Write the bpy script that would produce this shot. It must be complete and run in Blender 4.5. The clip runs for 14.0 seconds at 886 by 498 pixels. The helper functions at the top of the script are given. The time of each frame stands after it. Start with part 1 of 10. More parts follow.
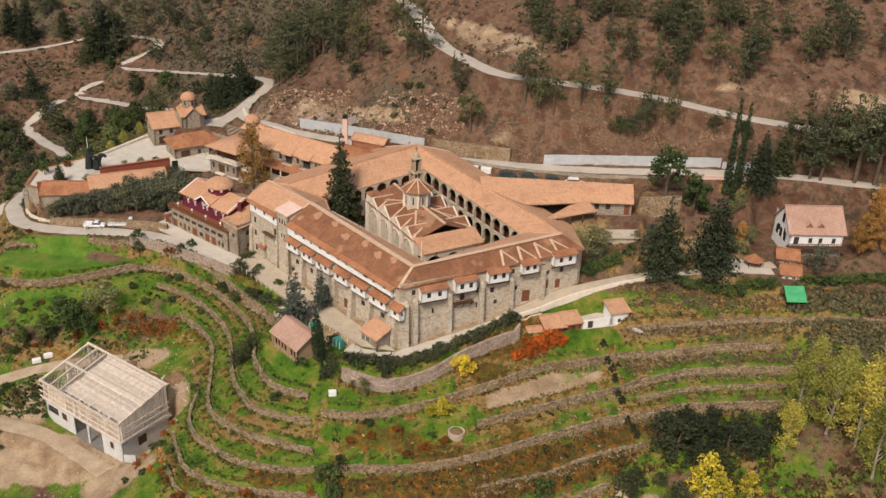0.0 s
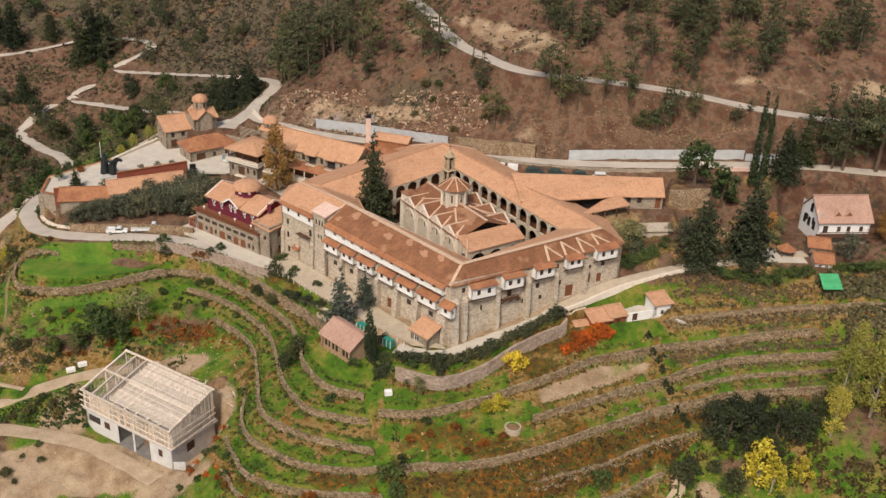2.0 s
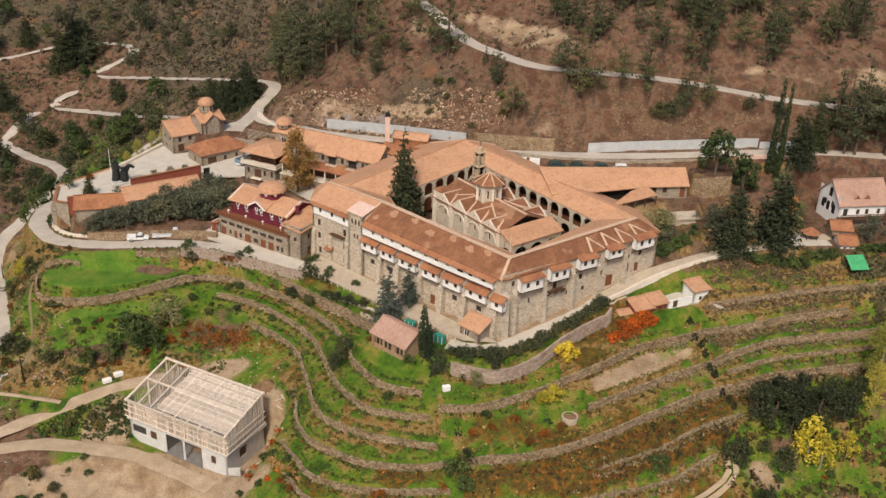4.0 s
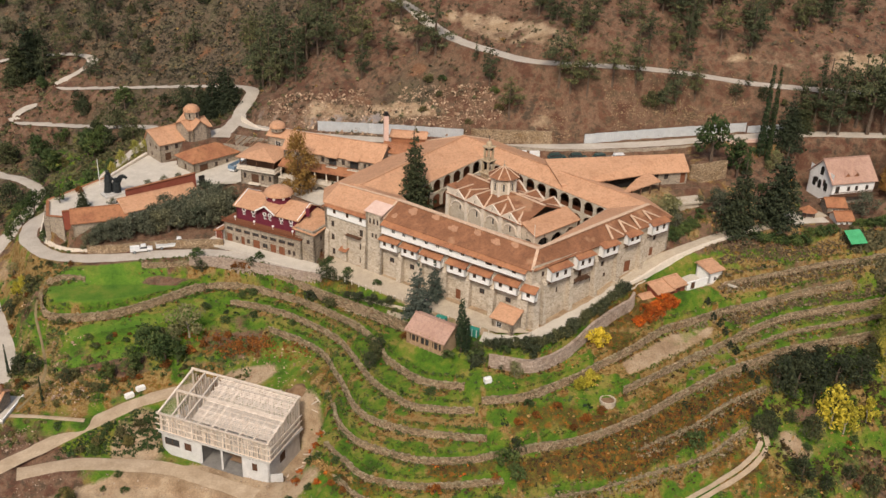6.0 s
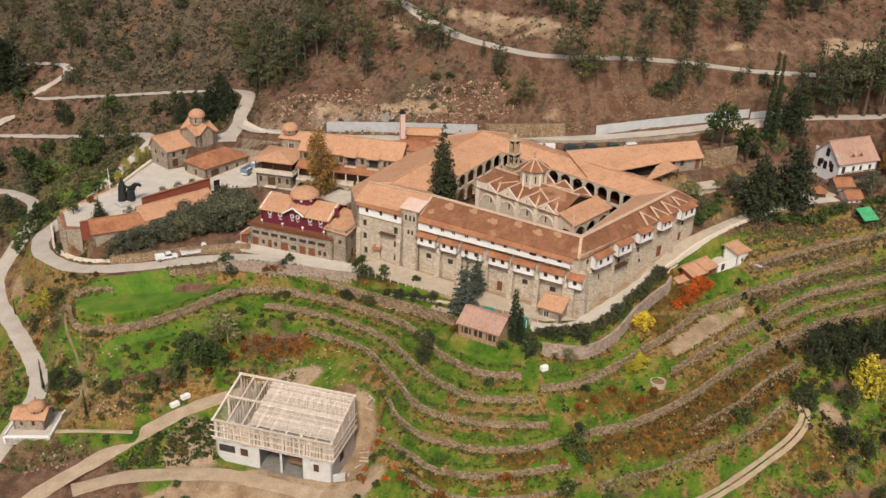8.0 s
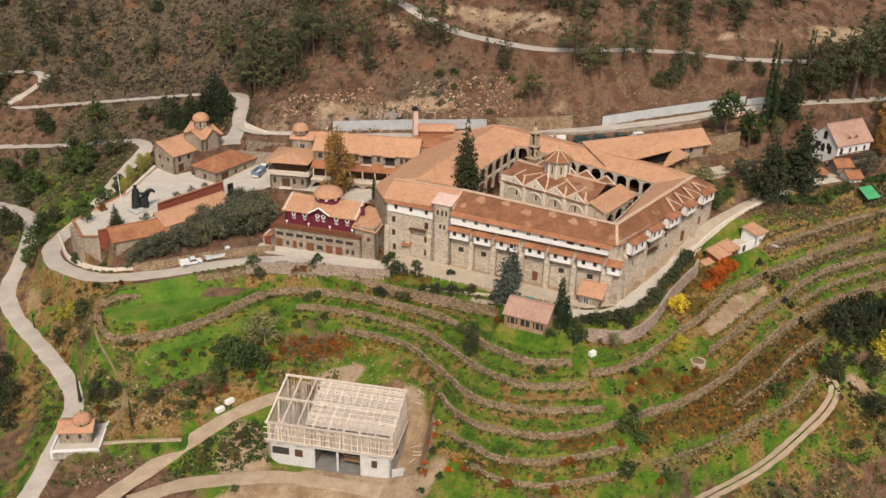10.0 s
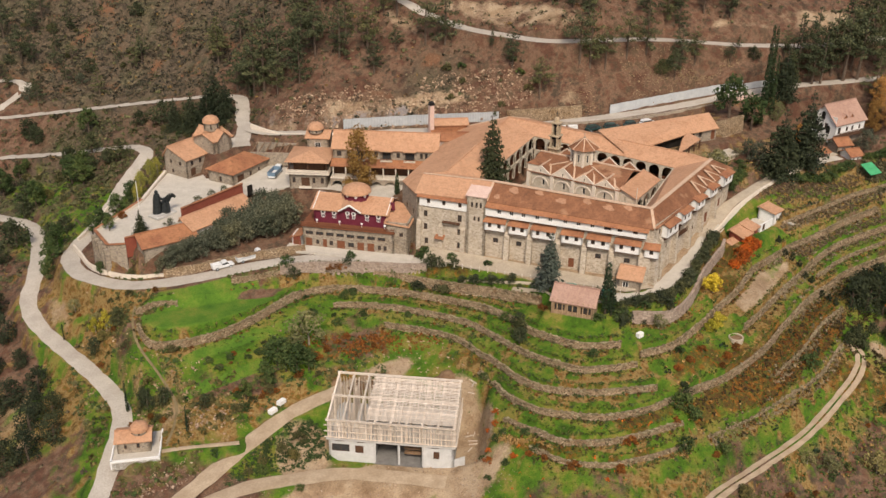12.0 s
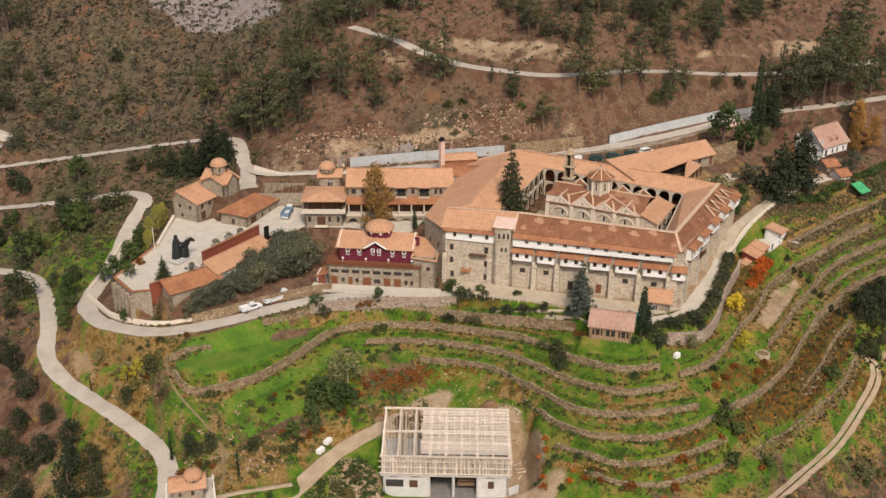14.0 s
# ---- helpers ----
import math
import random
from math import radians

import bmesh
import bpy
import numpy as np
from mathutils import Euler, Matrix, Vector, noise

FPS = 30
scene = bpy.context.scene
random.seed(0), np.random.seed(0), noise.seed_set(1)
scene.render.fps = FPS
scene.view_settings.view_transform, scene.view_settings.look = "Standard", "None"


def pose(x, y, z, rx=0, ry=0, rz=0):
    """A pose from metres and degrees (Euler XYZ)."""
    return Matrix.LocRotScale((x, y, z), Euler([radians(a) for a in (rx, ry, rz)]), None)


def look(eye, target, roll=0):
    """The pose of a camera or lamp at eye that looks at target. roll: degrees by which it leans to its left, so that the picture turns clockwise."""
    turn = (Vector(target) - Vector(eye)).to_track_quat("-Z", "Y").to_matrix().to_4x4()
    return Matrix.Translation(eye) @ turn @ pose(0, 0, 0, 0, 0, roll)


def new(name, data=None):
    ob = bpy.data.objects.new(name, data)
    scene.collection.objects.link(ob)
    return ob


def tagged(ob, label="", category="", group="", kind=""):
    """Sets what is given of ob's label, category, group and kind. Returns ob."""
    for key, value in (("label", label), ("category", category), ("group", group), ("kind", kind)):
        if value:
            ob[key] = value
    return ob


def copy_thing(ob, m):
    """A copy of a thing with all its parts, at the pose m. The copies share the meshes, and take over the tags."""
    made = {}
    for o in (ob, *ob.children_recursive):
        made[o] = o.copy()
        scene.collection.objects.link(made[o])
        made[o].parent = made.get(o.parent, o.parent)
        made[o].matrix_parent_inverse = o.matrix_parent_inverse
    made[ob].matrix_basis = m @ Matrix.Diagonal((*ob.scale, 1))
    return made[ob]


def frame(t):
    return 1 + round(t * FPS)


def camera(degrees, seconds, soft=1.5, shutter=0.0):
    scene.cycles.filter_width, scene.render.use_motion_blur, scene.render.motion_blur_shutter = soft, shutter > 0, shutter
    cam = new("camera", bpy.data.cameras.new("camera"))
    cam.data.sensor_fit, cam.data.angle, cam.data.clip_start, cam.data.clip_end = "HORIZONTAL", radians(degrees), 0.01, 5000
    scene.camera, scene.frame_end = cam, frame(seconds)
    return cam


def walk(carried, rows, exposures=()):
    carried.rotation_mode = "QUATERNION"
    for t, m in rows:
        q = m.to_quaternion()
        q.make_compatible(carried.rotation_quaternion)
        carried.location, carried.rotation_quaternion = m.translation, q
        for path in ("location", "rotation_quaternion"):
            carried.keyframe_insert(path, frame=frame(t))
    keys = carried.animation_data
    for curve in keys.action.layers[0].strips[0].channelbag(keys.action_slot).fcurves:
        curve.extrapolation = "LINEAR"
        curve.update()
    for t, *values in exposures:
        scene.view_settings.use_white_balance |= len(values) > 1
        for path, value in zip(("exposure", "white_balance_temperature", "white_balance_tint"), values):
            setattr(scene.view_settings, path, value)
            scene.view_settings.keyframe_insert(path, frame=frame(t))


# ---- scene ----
cam = camera(49.3, 14.0)
PATH = [
    (0, (2.874, 3.756, 112.799), (2.838, 5.55, 111.917), 2.6),
    (0.5, (-1.473, 3.657, 112.763), (-1.484, 5.451, 111.88), 2.6),
    (1, (-6.328, 3.36, 112.623), (-6.318, 5.154, 111.739), 2.6),
    (1.5, (-11.349, 3.023, 112.525), (-11.314, 4.817, 111.642), 2.6),
    (2, (-16.535, 2.874, 112.344), (-16.47, 4.668, 111.461), 2.6),
    (2.5, (-21.745, 2.771, 112.121), (-21.644, 4.564, 111.239), 2.5),
    (3, (-27.587, 2.56, 111.863), (-27.452, 4.351, 110.983), 2.5),
    (3.5, (-33.358, 2.563, 111.611), (-33.195, 4.352, 110.731), 2.5),
    (6, (-62.645, 3.886, 110.011), (-62.271, 5.648, 109.141), 2.0),
    (6.5, (-68.63, 4.639, 109.722), (-68.22, 6.393, 108.853), 1.9),
    (7, (-75.189, 5.488, 109.392), (-74.747, 7.236, 108.525), 1.8),
    (7.5, (-81.135, 6.406, 109.015), (-80.655, 8.144, 108.15), 1.7),
    (8, (-87.525, 7.393, 108.752), (-87.0, 9.119, 107.889), 1.6),
    (10.5, (-117.636, 14.671, 107.691), (-116.923, 16.33, 106.831), 1.2),
    (11, (-123.562, 16.409, 107.651), (-122.811, 18.05, 106.79), 1.0),
    (11.5, (-129.468, 18.391, 107.535), (-128.683, 20.016, 106.674), 1.0),
    (12, (-135.355, 20.533, 107.407), (-134.543, 22.145, 106.545), 0.8),
    (12.5, (-141.104, 22.786, 107.382), (-140.265, 24.385, 106.522), 0.7),
    (13, (-146.863, 25.122, 107.632), (-145.986, 26.711, 106.791), 0.6),
    (13.5, (-152.381, 27.423, 107.687), (-151.459, 29.001, 106.874), 0.5),
    (14, (-158.105, 29.694, 107.568), (-157.14, 31.257, 106.777), 0.4),
]
walk(cam, [(t, look(eye, target, roll)) for t, eye, target, roll in PATH], [(0, 0.45, 6950, 11), (14, 0.45, 6950, 11)])

# ---- light ----
world = bpy.data.worlds.new("world")
scene.world = world
world.use_nodes = True
wn = world.node_tree.nodes
sky = wn.new("ShaderNodeTexSky")
sky.sky_type = "NISHITA"
sky.sun_disc = False
sky.sun_elevation, sky.sun_rotation = radians(48), radians(200)
sky.air_density, sky.dust_density = 1.0, 3.0
world.node_tree.links.new(sky.outputs[0], wn["Background"].inputs[0])
wn["Background"].inputs[1].default_value = 0.094
sun_data = bpy.data.lights.new("sun", "SUN")
sun_data.energy, sun_data.angle, sun_data.color = 2.3, radians(12), (1.0, 0.93, 0.83)
sun_lamp = new("sun", sun_data)
SUN_FROM = Vector((math.sin(radians(200)), math.cos(radians(200)), math.tan(radians(48))))
sun_lamp.matrix_world = look(SUN_FROM * 300, (0, 0, 0))


# ---- materials ----
def ramp(nt, fac, stops):
    r = nt.nodes.new("ShaderNodeValToRGB")
    e = r.color_ramp.elements
    while len(e) < len(stops):
        e.new(0.5)
    for k, (p, c) in zip(e, stops):
        k.position, k.color = p, (*c, 1)
    nt.links.new(fac, r.inputs[0])
    return r.outputs[0]


def noise_tex(nt, vec, scale, detail=4.0, rough=0.55):
    n = nt.nodes.new("ShaderNodeTexNoise")
    n.inputs["Scale"].default_value, n.inputs["Detail"].default_value, n.inputs["Roughness"].default_value = scale, detail, rough
    nt.links.new(vec, n.inputs["Vector"])
    return n.outputs[0]


def mixed(nt, a, b, fac, how="MIX"):
    m = nt.nodes.new("ShaderNodeMix")
    m.data_type, m.blend_type = "RGBA", how
    for value, socket in ((fac, m.inputs[0]), (a, m.inputs[6]), (b, m.inputs[7])):
        if isinstance(value, (int, float)):
            socket.default_value = value
        elif isinstance(value, tuple):
            socket.default_value = (*value, 1)
        else:
            nt.links.new(value, socket)
    return m.outputs[2]


def calc(nt, op, a, b=0.0):
    m = nt.nodes.new("ShaderNodeMath")
    m.operation, m.use_clamp = op, op != "SUBTRACT"
    for value, socket in ((a, m.inputs[0]), (b, m.inputs[1])):
        if isinstance(value, (int, float)):
            socket.default_value = value
        else:
            nt.links.new(value, socket)
    return m.outputs[0]


def begin(name, rough=0.9, metal=0.0):
    m = bpy.data.materials.new(name)
    m.use_nodes = True
    nt = m.node_tree
    b = nt.nodes["Principled BSDF"]
    b.inputs["Roughness"].default_value, b.inputs["Metallic"].default_value = rough, metal
    b.inputs["Specular IOR Level"].default_value = 0.25
    co = nt.nodes.new("ShaderNodeTexCoord").outputs["Object"]
    return m, nt, b, co


def bumped(nt, b, height, strength, distance):
    k = nt.nodes.new("ShaderNodeBump")
    k.inputs["Strength"].default_value, k.inputs["Distance"].default_value = strength, distance
    nt.links.new(height, k.inputs["Height"])
    nt.links.new(k.outputs[0], b.inputs["Normal"])


def plain(name, c1, c2, scale=1.5, fine=9.0, rough=0.85, metal=0.0, bump=0.02, each=0.0):
    """Two tones that drift over large patches, with fine grain; each: how far single pieces differ."""
    m, nt, b, co = begin(name, rough, metal)
    big = noise_tex(nt, co, scale)
    col = ramp(nt, big, [(0.3, c1), (0.7, c2)])
    grain = noise_tex(nt, co, fine)
    col = mixed(nt, col, ramp(nt, grain, [(0.25, (0.72, 0.72, 0.72)), (0.75, (1.18, 1.18, 1.18))]), 0.7, "MULTIPLY")
    if each:
        r = nt.nodes.new("ShaderNodeObjectInfo").outputs["Random"]
        col = mixed(nt, col, ramp(nt, r, [(0.0, (1 - each,) * 3), (1.0, (1 + each,) * 3)]), 1.0, "MULTIPLY")
    nt.links.new(col, b.inputs["Base Color"])
    if bump:
        bumped(nt, b, grain, 0.5, bump)
    return m


def masonry(name, tones, joint, scale=2.2, flat=1.5, stain=(0.75, 0.7, 0.62)):
    """Rubble stone: cells of many tones with recessed joints, streaked and patched."""
    m, nt, b, co = begin(name, 0.93)
    mp = nt.nodes.new("ShaderNodeMapping")
    mp.inputs["Scale"].default_value = (1, 1, flat)
    nt.links.new(co, mp.inputs[0])
    v = nt.nodes.new("ShaderNodeTexVoronoi")
    v.inputs["Scale"].default_value = scale
    nt.links.new(mp.outputs[0], v.inputs["Vector"])
    edge = nt.nodes.new("ShaderNodeTexVoronoi")
    edge.feature = "DISTANCE_TO_EDGE"
    edge.inputs["Scale"].default_value = scale
    nt.links.new(mp.outputs[0], edge.inputs["Vector"])
    pick = nt.nodes.new("ShaderNodeSeparateColor")
    nt.links.new(v.outputs["Color"], pick.inputs[0])
    n = len(tones)
    col = ramp(nt, pick.outputs[0], [(i / max(1, n - 1), t) for i, t in enumerate(tones)])
    gap = ramp(nt, edge.outputs[0], [(0.0, (1, 1, 1)), (0.09, (0, 0, 0))])
    col = mixed(nt, col, joint, gap)
    col = mixed(nt, col, stain, ramp(nt, noise_tex(nt, co, 0.35, 5), [(0.5, (0, 0, 0)), (0.75, (0.8, 0.8, 0.8))]), "MULTIPLY")
    nt.links.new(mixed(nt, col, ramp(nt, noise_tex(nt, co, 7), [(0.3, (0.8, 0.8, 0.8)), (0.7, (1.12, 1.12, 1.12))]), 0.8, "MULTIPLY"), b.inputs["Base Color"])
    bumped(nt, b, edge.outputs[0], 0.9, 0.12)
    return m


def roof_tiles(name, fresh, aged, dark, share, mortar=0.0):
    """Clay tiles: rows of small scallops, a drift from fresh orange to weathered brown."""
    m, nt, b, co = begin(name, 0.88)
    age = noise_tex(nt, co, 0.22, 6, 0.6)
    col = ramp(nt, age, [(share - 0.12, aged), (share + 0.12, fresh)])
    v = nt.nodes.new("ShaderNodeTexVoronoi")
    v.inputs["Scale"].default_value = 3.2
    nt.links.new(co, v.inputs["Vector"])
    one = nt.nodes.new("ShaderNodeSeparateColor")
    nt.links.new(v.outputs["Color"], one.inputs[0])
    col = mixed(nt, col, ramp(nt, one.outputs[0], [(0.0, (0.8, 0.8, 0.8)), (0.5, (1, 1, 1)), (1.0, (1.14, 1.12, 1.1))]), 0.7, "MULTIPLY")
    col = mixed(nt, col, dark, ramp(nt, noise_tex(nt, co, 0.9, 6, 0.75), [(0.52, (0, 0, 0)), (0.68, (0.8, 0.8, 0.8))]))
    if mortar:
        col = mixed(nt, col, (0.55, 0.33, 0.2), ramp(nt, noise_tex(nt, co, 0.16, 3), [(0.6, (0, 0, 0)), (0.66, (mortar,) * 3)]))
    nt.links.new(col, b.inputs["Base Color"])
    w = nt.nodes.new("ShaderNodeTexWave")
    w.inputs["Scale"].default_value, w.inputs["Distortion"].default_value = 1.3, 1.0
    nt.links.new(co, w.inputs["Vector"])
    bumped(nt, b, w.outputs[0], 0.35, 0.06)
    return m


def leaves(name, c1, c2, c3=None):
    """Foliage: clumps of differing green, trees that differ from one another."""
    m, nt, b, co = begin(name, 0.8)
    isl = nt.nodes.new("ShaderNodeNewGeometry").outputs["Random Per Island"]
    col = ramp(nt, isl, [(0.0, c1), (0.6, c2), (1.0, c3 or c2)])
    r = nt.nodes.new("ShaderNodeObjectInfo").outputs["Random"]
    col = mixed(nt, col, ramp(nt, r, [(0.0, (0.6, 0.66, 0.6)), (0.5, (1, 1, 1)), (1.0, (1.4, 1.25, 1.0))]), 1.0, "MULTIPLY")
    nt.links.new(col, b.inputs["Base Color"])
    return m


def ground_material():
    """Earth, grass, dry grass, pale soil, lawn, rusty growth and grey scree, shared out by the attributes that the ground carries."""
    m, nt, b, co = begin("hill_ground", 0.95)

    def channels(name):
        at = nt.nodes.new("ShaderNodeAttribute")
        at.attribute_name = name
        sp = nt.nodes.new("ShaderNodeSeparateColor")
        nt.links.new(at.outputs["Color"], sp.inputs[0])
        return [*list(sp.outputs)[:3], at.outputs["Alpha"]]

    cov, more = channels("cover"), channels("growth")
    n_big, n_mid, n_fine = noise_tex(nt, co, 0.035, 5), noise_tex(nt, co, 0.22, 6, 0.65), noise_tex(nt, co, 1.4, 6, 0.7)
    def share(channel, lo, hi):
        return ramp(nt, calc(nt, "SUBTRACT", calc(nt, "ADD", channel, calc(nt, "MULTIPLY", n_fine, 0.5)), 0.25), [(lo, (0, 0, 0)), (hi, (1, 1, 1))])

    earth = ramp(nt, n_mid, [(0.25, (0.066, 0.032, 0.02)), (0.42, (0.112, 0.053, 0.033)), (0.52, (0.175, 0.108, 0.07)), (0.62, (0.12, 0.054, 0.032)), (0.8, (0.19, 0.14, 0.09))])
    n_scrub = noise_tex(nt, co, 0.42, 5, 0.72)
    heath = ramp(nt, n_mid, [(0.28, (0.03, 0.026, 0.018)), (0.4, (0.066, 0.05, 0.033)), (0.5, (0.12, 0.085, 0.054)), (0.58, (0.055, 0.045, 0.028)), (0.7, (0.17, 0.12, 0.072))])
    heath = mixed(nt, heath, ramp(nt, n_scrub, [(0.5, (0.07, 0.065, 0.034)), (0.6, (0.19, 0.155, 0.085))]), ramp(nt, noise_tex(nt, co, 0.07, 5, 0.65), [(0.5, (0, 0, 0)), (0.62, (0.75, 0.75, 0.75))]))
    heath = mixed(nt, heath, (0.2, 0.09, 0.045), ramp(nt, noise_tex(nt, co, 0.11, 6, 0.7), [(0.54, (0, 0, 0)), (0.64, (0.8, 0.8, 0.8))]))
    heath = mixed(nt, heath, (0.27, 0.21, 0.145), ramp(nt, n_fine, [(0.56, (0, 0, 0)), (0.66, (0.65, 0.65, 0.65))]))
    earth = mixed(nt, earth, ramp(nt, n_big, [(0.4, (0.045, 0.038, 0.026)), (0.6, (0.085, 0.058, 0.034))]), ramp(nt, n_scrub, [(0.5, (0, 0, 0)), (0.6, (0.8, 0.8, 0.8))]))
    earth = mixed(nt, earth, heath, share(more[3], 0.3, 0.7))
    grass = ramp(nt, n_mid, [(0.25, (0.016, 0.036, 0.005)), (0.35, (0.036, 0.08, 0.007)), (0.45, (0.062, 0.135, 0.01)), (0.53, (0.105, 0.155, 0.015)), (0.62, (0.21, 0.175, 0.042)), (0.74, (0.1, 0.115, 0.018))])
    dry = ramp(nt, noise_tex(nt, co, 0.5, 6, 0.7), [(0.3, (0.07, 0.045, 0.015)), (0.42, (0.15, 0.085, 0.02)), (0.5, (0.27, 0.185, 0.075)), (0.57, (0.19, 0.09, 0.022)), (0.66, (0.1, 0.09, 0.016)), (0.78, (0.32, 0.23, 0.1))])
    soil = ramp(nt, n_mid, [(0.25, (0.19, 0.12, 0.068)), (0.45, (0.31, 0.215, 0.135)), (0.6, (0.40, 0.30, 0.20)), (0.78, (0.27, 0.19, 0.12))])
    lawn = ramp(nt, n_mid, [(0.3, (0.05, 0.125, 0.013)), (0.5, (0.09, 0.175, 0.018)), (0.66, (0.17, 0.195, 0.032))])
    rust = ramp(nt, noise_tex(nt, co, 0.6, 6, 0.7), [(0.3, (0.03, 0.026, 0.01)), (0.42, (0.09, 0.042, 0.012)), (0.5, (0.075, 0.07, 0.014)), (0.57, (0.19, 0.07, 0.012)), (0.66, (0.22, 0.12, 0.02)), (0.78, (0.06, 0.05, 0.014))])
    scree = ramp(nt, n_mid, [(0.3, (0.16, 0.135, 0.125)), (0.5, (0.27, 0.235, 0.22)), (0.7, (0.2, 0.15, 0.125))])

    grass = mixed(nt, grass, (0.06, 0.036, 0.014), ramp(nt, noise_tex(nt, co, 0.6, 5, 0.7), [(0.6, (0, 0, 0)), (0.7, (0.6, 0.6, 0.6))]))
    col = mixed(nt, earth, grass, share(cov[0], 0.35, 0.6))
    col = mixed(nt, col, dry, share(cov[2], 0.38, 0.62))
    col = mixed(nt, col, rust, share(more[1], 0.35, 0.65))
    col = mixed(nt, col, lawn, share(more[0], 0.35, 0.6))
    col = mixed(nt, col, soil, share(cov[1], 0.35, 0.6))
    col = mixed(nt, col, scree, share(more[2], 0.35, 0.6))
    speck = noise_tex(nt, co, 3.3, 5, 0.75)
    col = mixed(nt, col, ramp(nt, speck, [(0.3, (0.5, 0.5, 0.5)), (0.5, (1, 1, 1)), (0.75, (1.45, 1.4, 1.3))]), 0.75, "MULTIPLY")
    nt.links.new(col, b.inputs["Base Color"])
    bumped(nt, b, speck, 0.8, 0.25)
    return m


M_GROUND = ground_material()
M_STONE = masonry("monastery_stone", [(0.40, 0.33, 0.25), (0.54, 0.46, 0.37), (0.32, 0.265, 0.205), (0.6, 0.52, 0.42)], (0.55, 0.47, 0.38), 2.0)
M_STONE_DARK = masonry("house_stone", [(0.24, 0.19, 0.145), (0.36, 0.30, 0.23), (0.19, 0.155, 0.125), (0.42, 0.35, 0.27)], (0.36, 0.30, 0.235), 2.2)
M_CHURCH = masonry("church_stone", [(0.46, 0.39, 0.3), (0.52, 0.45, 0.36), (0.42, 0.35, 0.27)], (0.5, 0.44, 0.36), 1.8)
M_DRY = masonry("terrace_stone", [(0.27, 0.185, 0.112), (0.4, 0.29, 0.185), (0.18, 0.122, 0.074), (0.49, 0.37, 0.25)], (0.065, 0.044, 0.025), 2.9, 1.3, (0.6, 0.5, 0.36))
M_WALLPINK = masonry("pinkish_rubble", [(0.3, 0.225, 0.18), (0.4, 0.31, 0.25), (0.24, 0.18, 0.14), (0.46, 0.37, 0.31)], (0.3, 0.23, 0.18), 2.4, 1.4, (0.62, 0.52, 0.42))
M_LOOSE = leaves("loose_stones", (0.19, 0.132, 0.083), (0.35, 0.25, 0.16), (0.5, 0.38, 0.26))
M_ROCK = masonry("cut_rock", [(0.25, 0.17, 0.12), (0.36, 0.26, 0.19), (0.19, 0.12, 0.085), (0.42, 0.32, 0.25)], (0.14, 0.09, 0.06), 0.9, 1.2)
M_WHITE = plain("white_plaster", (0.74, 0.72, 0.69), (0.8, 0.79, 0.77), 0.8, 6, 0.8, 0, 0.01)
M_CREAM = plain("pale_trim", (0.6, 0.52, 0.43), (0.7, 0.62, 0.52), 1.0, 8)
M_PINK = plain("pink_render", (0.6, 0.4, 0.33), (0.68, 0.5, 0.42), 1.0, 8)
M_MAROON = plain("maroon_render", (0.115, 0.016, 0.03), (0.15, 0.024, 0.042), 1.0, 8)
M_TILE = roof_tiles("fresh_tiles", (0.49, 0.275, 0.165), (0.42, 0.225, 0.13), (0.34, 0.175, 0.098), 0.42)
M_TILE_MID = roof_tiles("mended_tiles", (0.4, 0.22, 0.135), (0.33, 0.17, 0.1), (0.26, 0.13, 0.075), 0.45)
M_TILE_OLD = roof_tiles("weathered_tiles", (0.275, 0.125, 0.066), (0.19, 0.083, 0.043), (0.115, 0.054, 0.032), 0.5, 0.3)
M_TILE_RUST = roof_tiles("rust_tiles", (0.36, 0.16, 0.08), (0.26, 0.105, 0.055), (0.16, 0.075, 0.04), 0.45)
M_TILE_PALE = roof_tiles("pale_pink_tiles", (0.42, 0.265, 0.205), (0.37, 0.225, 0.17), (0.31, 0.18, 0.14), 0.5)
M_MORTAR = plain("ridge_mortar", (0.50, 0.33, 0.22), (0.62, 0.45, 0.33), 1.5, 9)
M_WOOD = plain("dark_timber", (0.07, 0.035, 0.02), (0.12, 0.06, 0.034), 2, 12)
M_DOOR = plain("red_brown_door", (0.16, 0.06, 0.03), (0.21, 0.08, 0.04), 2, 12)
M_REDWALL = plain("red_painted_wall", (0.21, 0.055, 0.035), (0.26, 0.075, 0.045), 1, 8)
M_TIMBER = plain("pale_formwork_timber", (0.56, 0.46, 0.37), (0.70, 0.61, 0.52), 1.2, 7, 0.85, 0, 0.01, 0.22)
M_BOARD = plain("weathered_board", (0.20, 0.12, 0.07), (0.30, 0.19, 0.115), 1.5, 9)
M_OCHRE = masonry("ochre_stone", [(0.36, 0.27, 0.17), (0.46, 0.36, 0.24), (0.3, 0.22, 0.14)], (0.48, 0.39, 0.28), 1.8)
M_PLANK = plain("tan_planks", (0.3, 0.2, 0.12), (0.42, 0.29, 0.18), 1.5, 9)
M_HEAP = plain("dug_earth", (0.15, 0.085, 0.045), (0.26, 0.165, 0.095), 0.9, 5, 0.95, 0, 0.1)
# grey concrete darkened so that its colour carries the shade of the bays
M_SHADE = plain("shaded_concrete", (0.16, 0.15, 0.14), (0.24, 0.225, 0.21), 0.8, 5)
M_CONCRETE = plain("grey_concrete", (0.42, 0.40, 0.38), (0.55, 0.53, 0.50), 0.7, 6)
M_BLOCK = plain("pale_block", (0.5, 0.49, 0.475), (0.6, 0.59, 0.575), 0.7, 6)
# near-black that paints the shade inside openings; also the black notice panel
M_DARK = plain("shade_and_panel_black", (0.012, 0.010, 0.009), (0.022, 0.018, 0.015), 1, 5, 0.9, 0, 0)
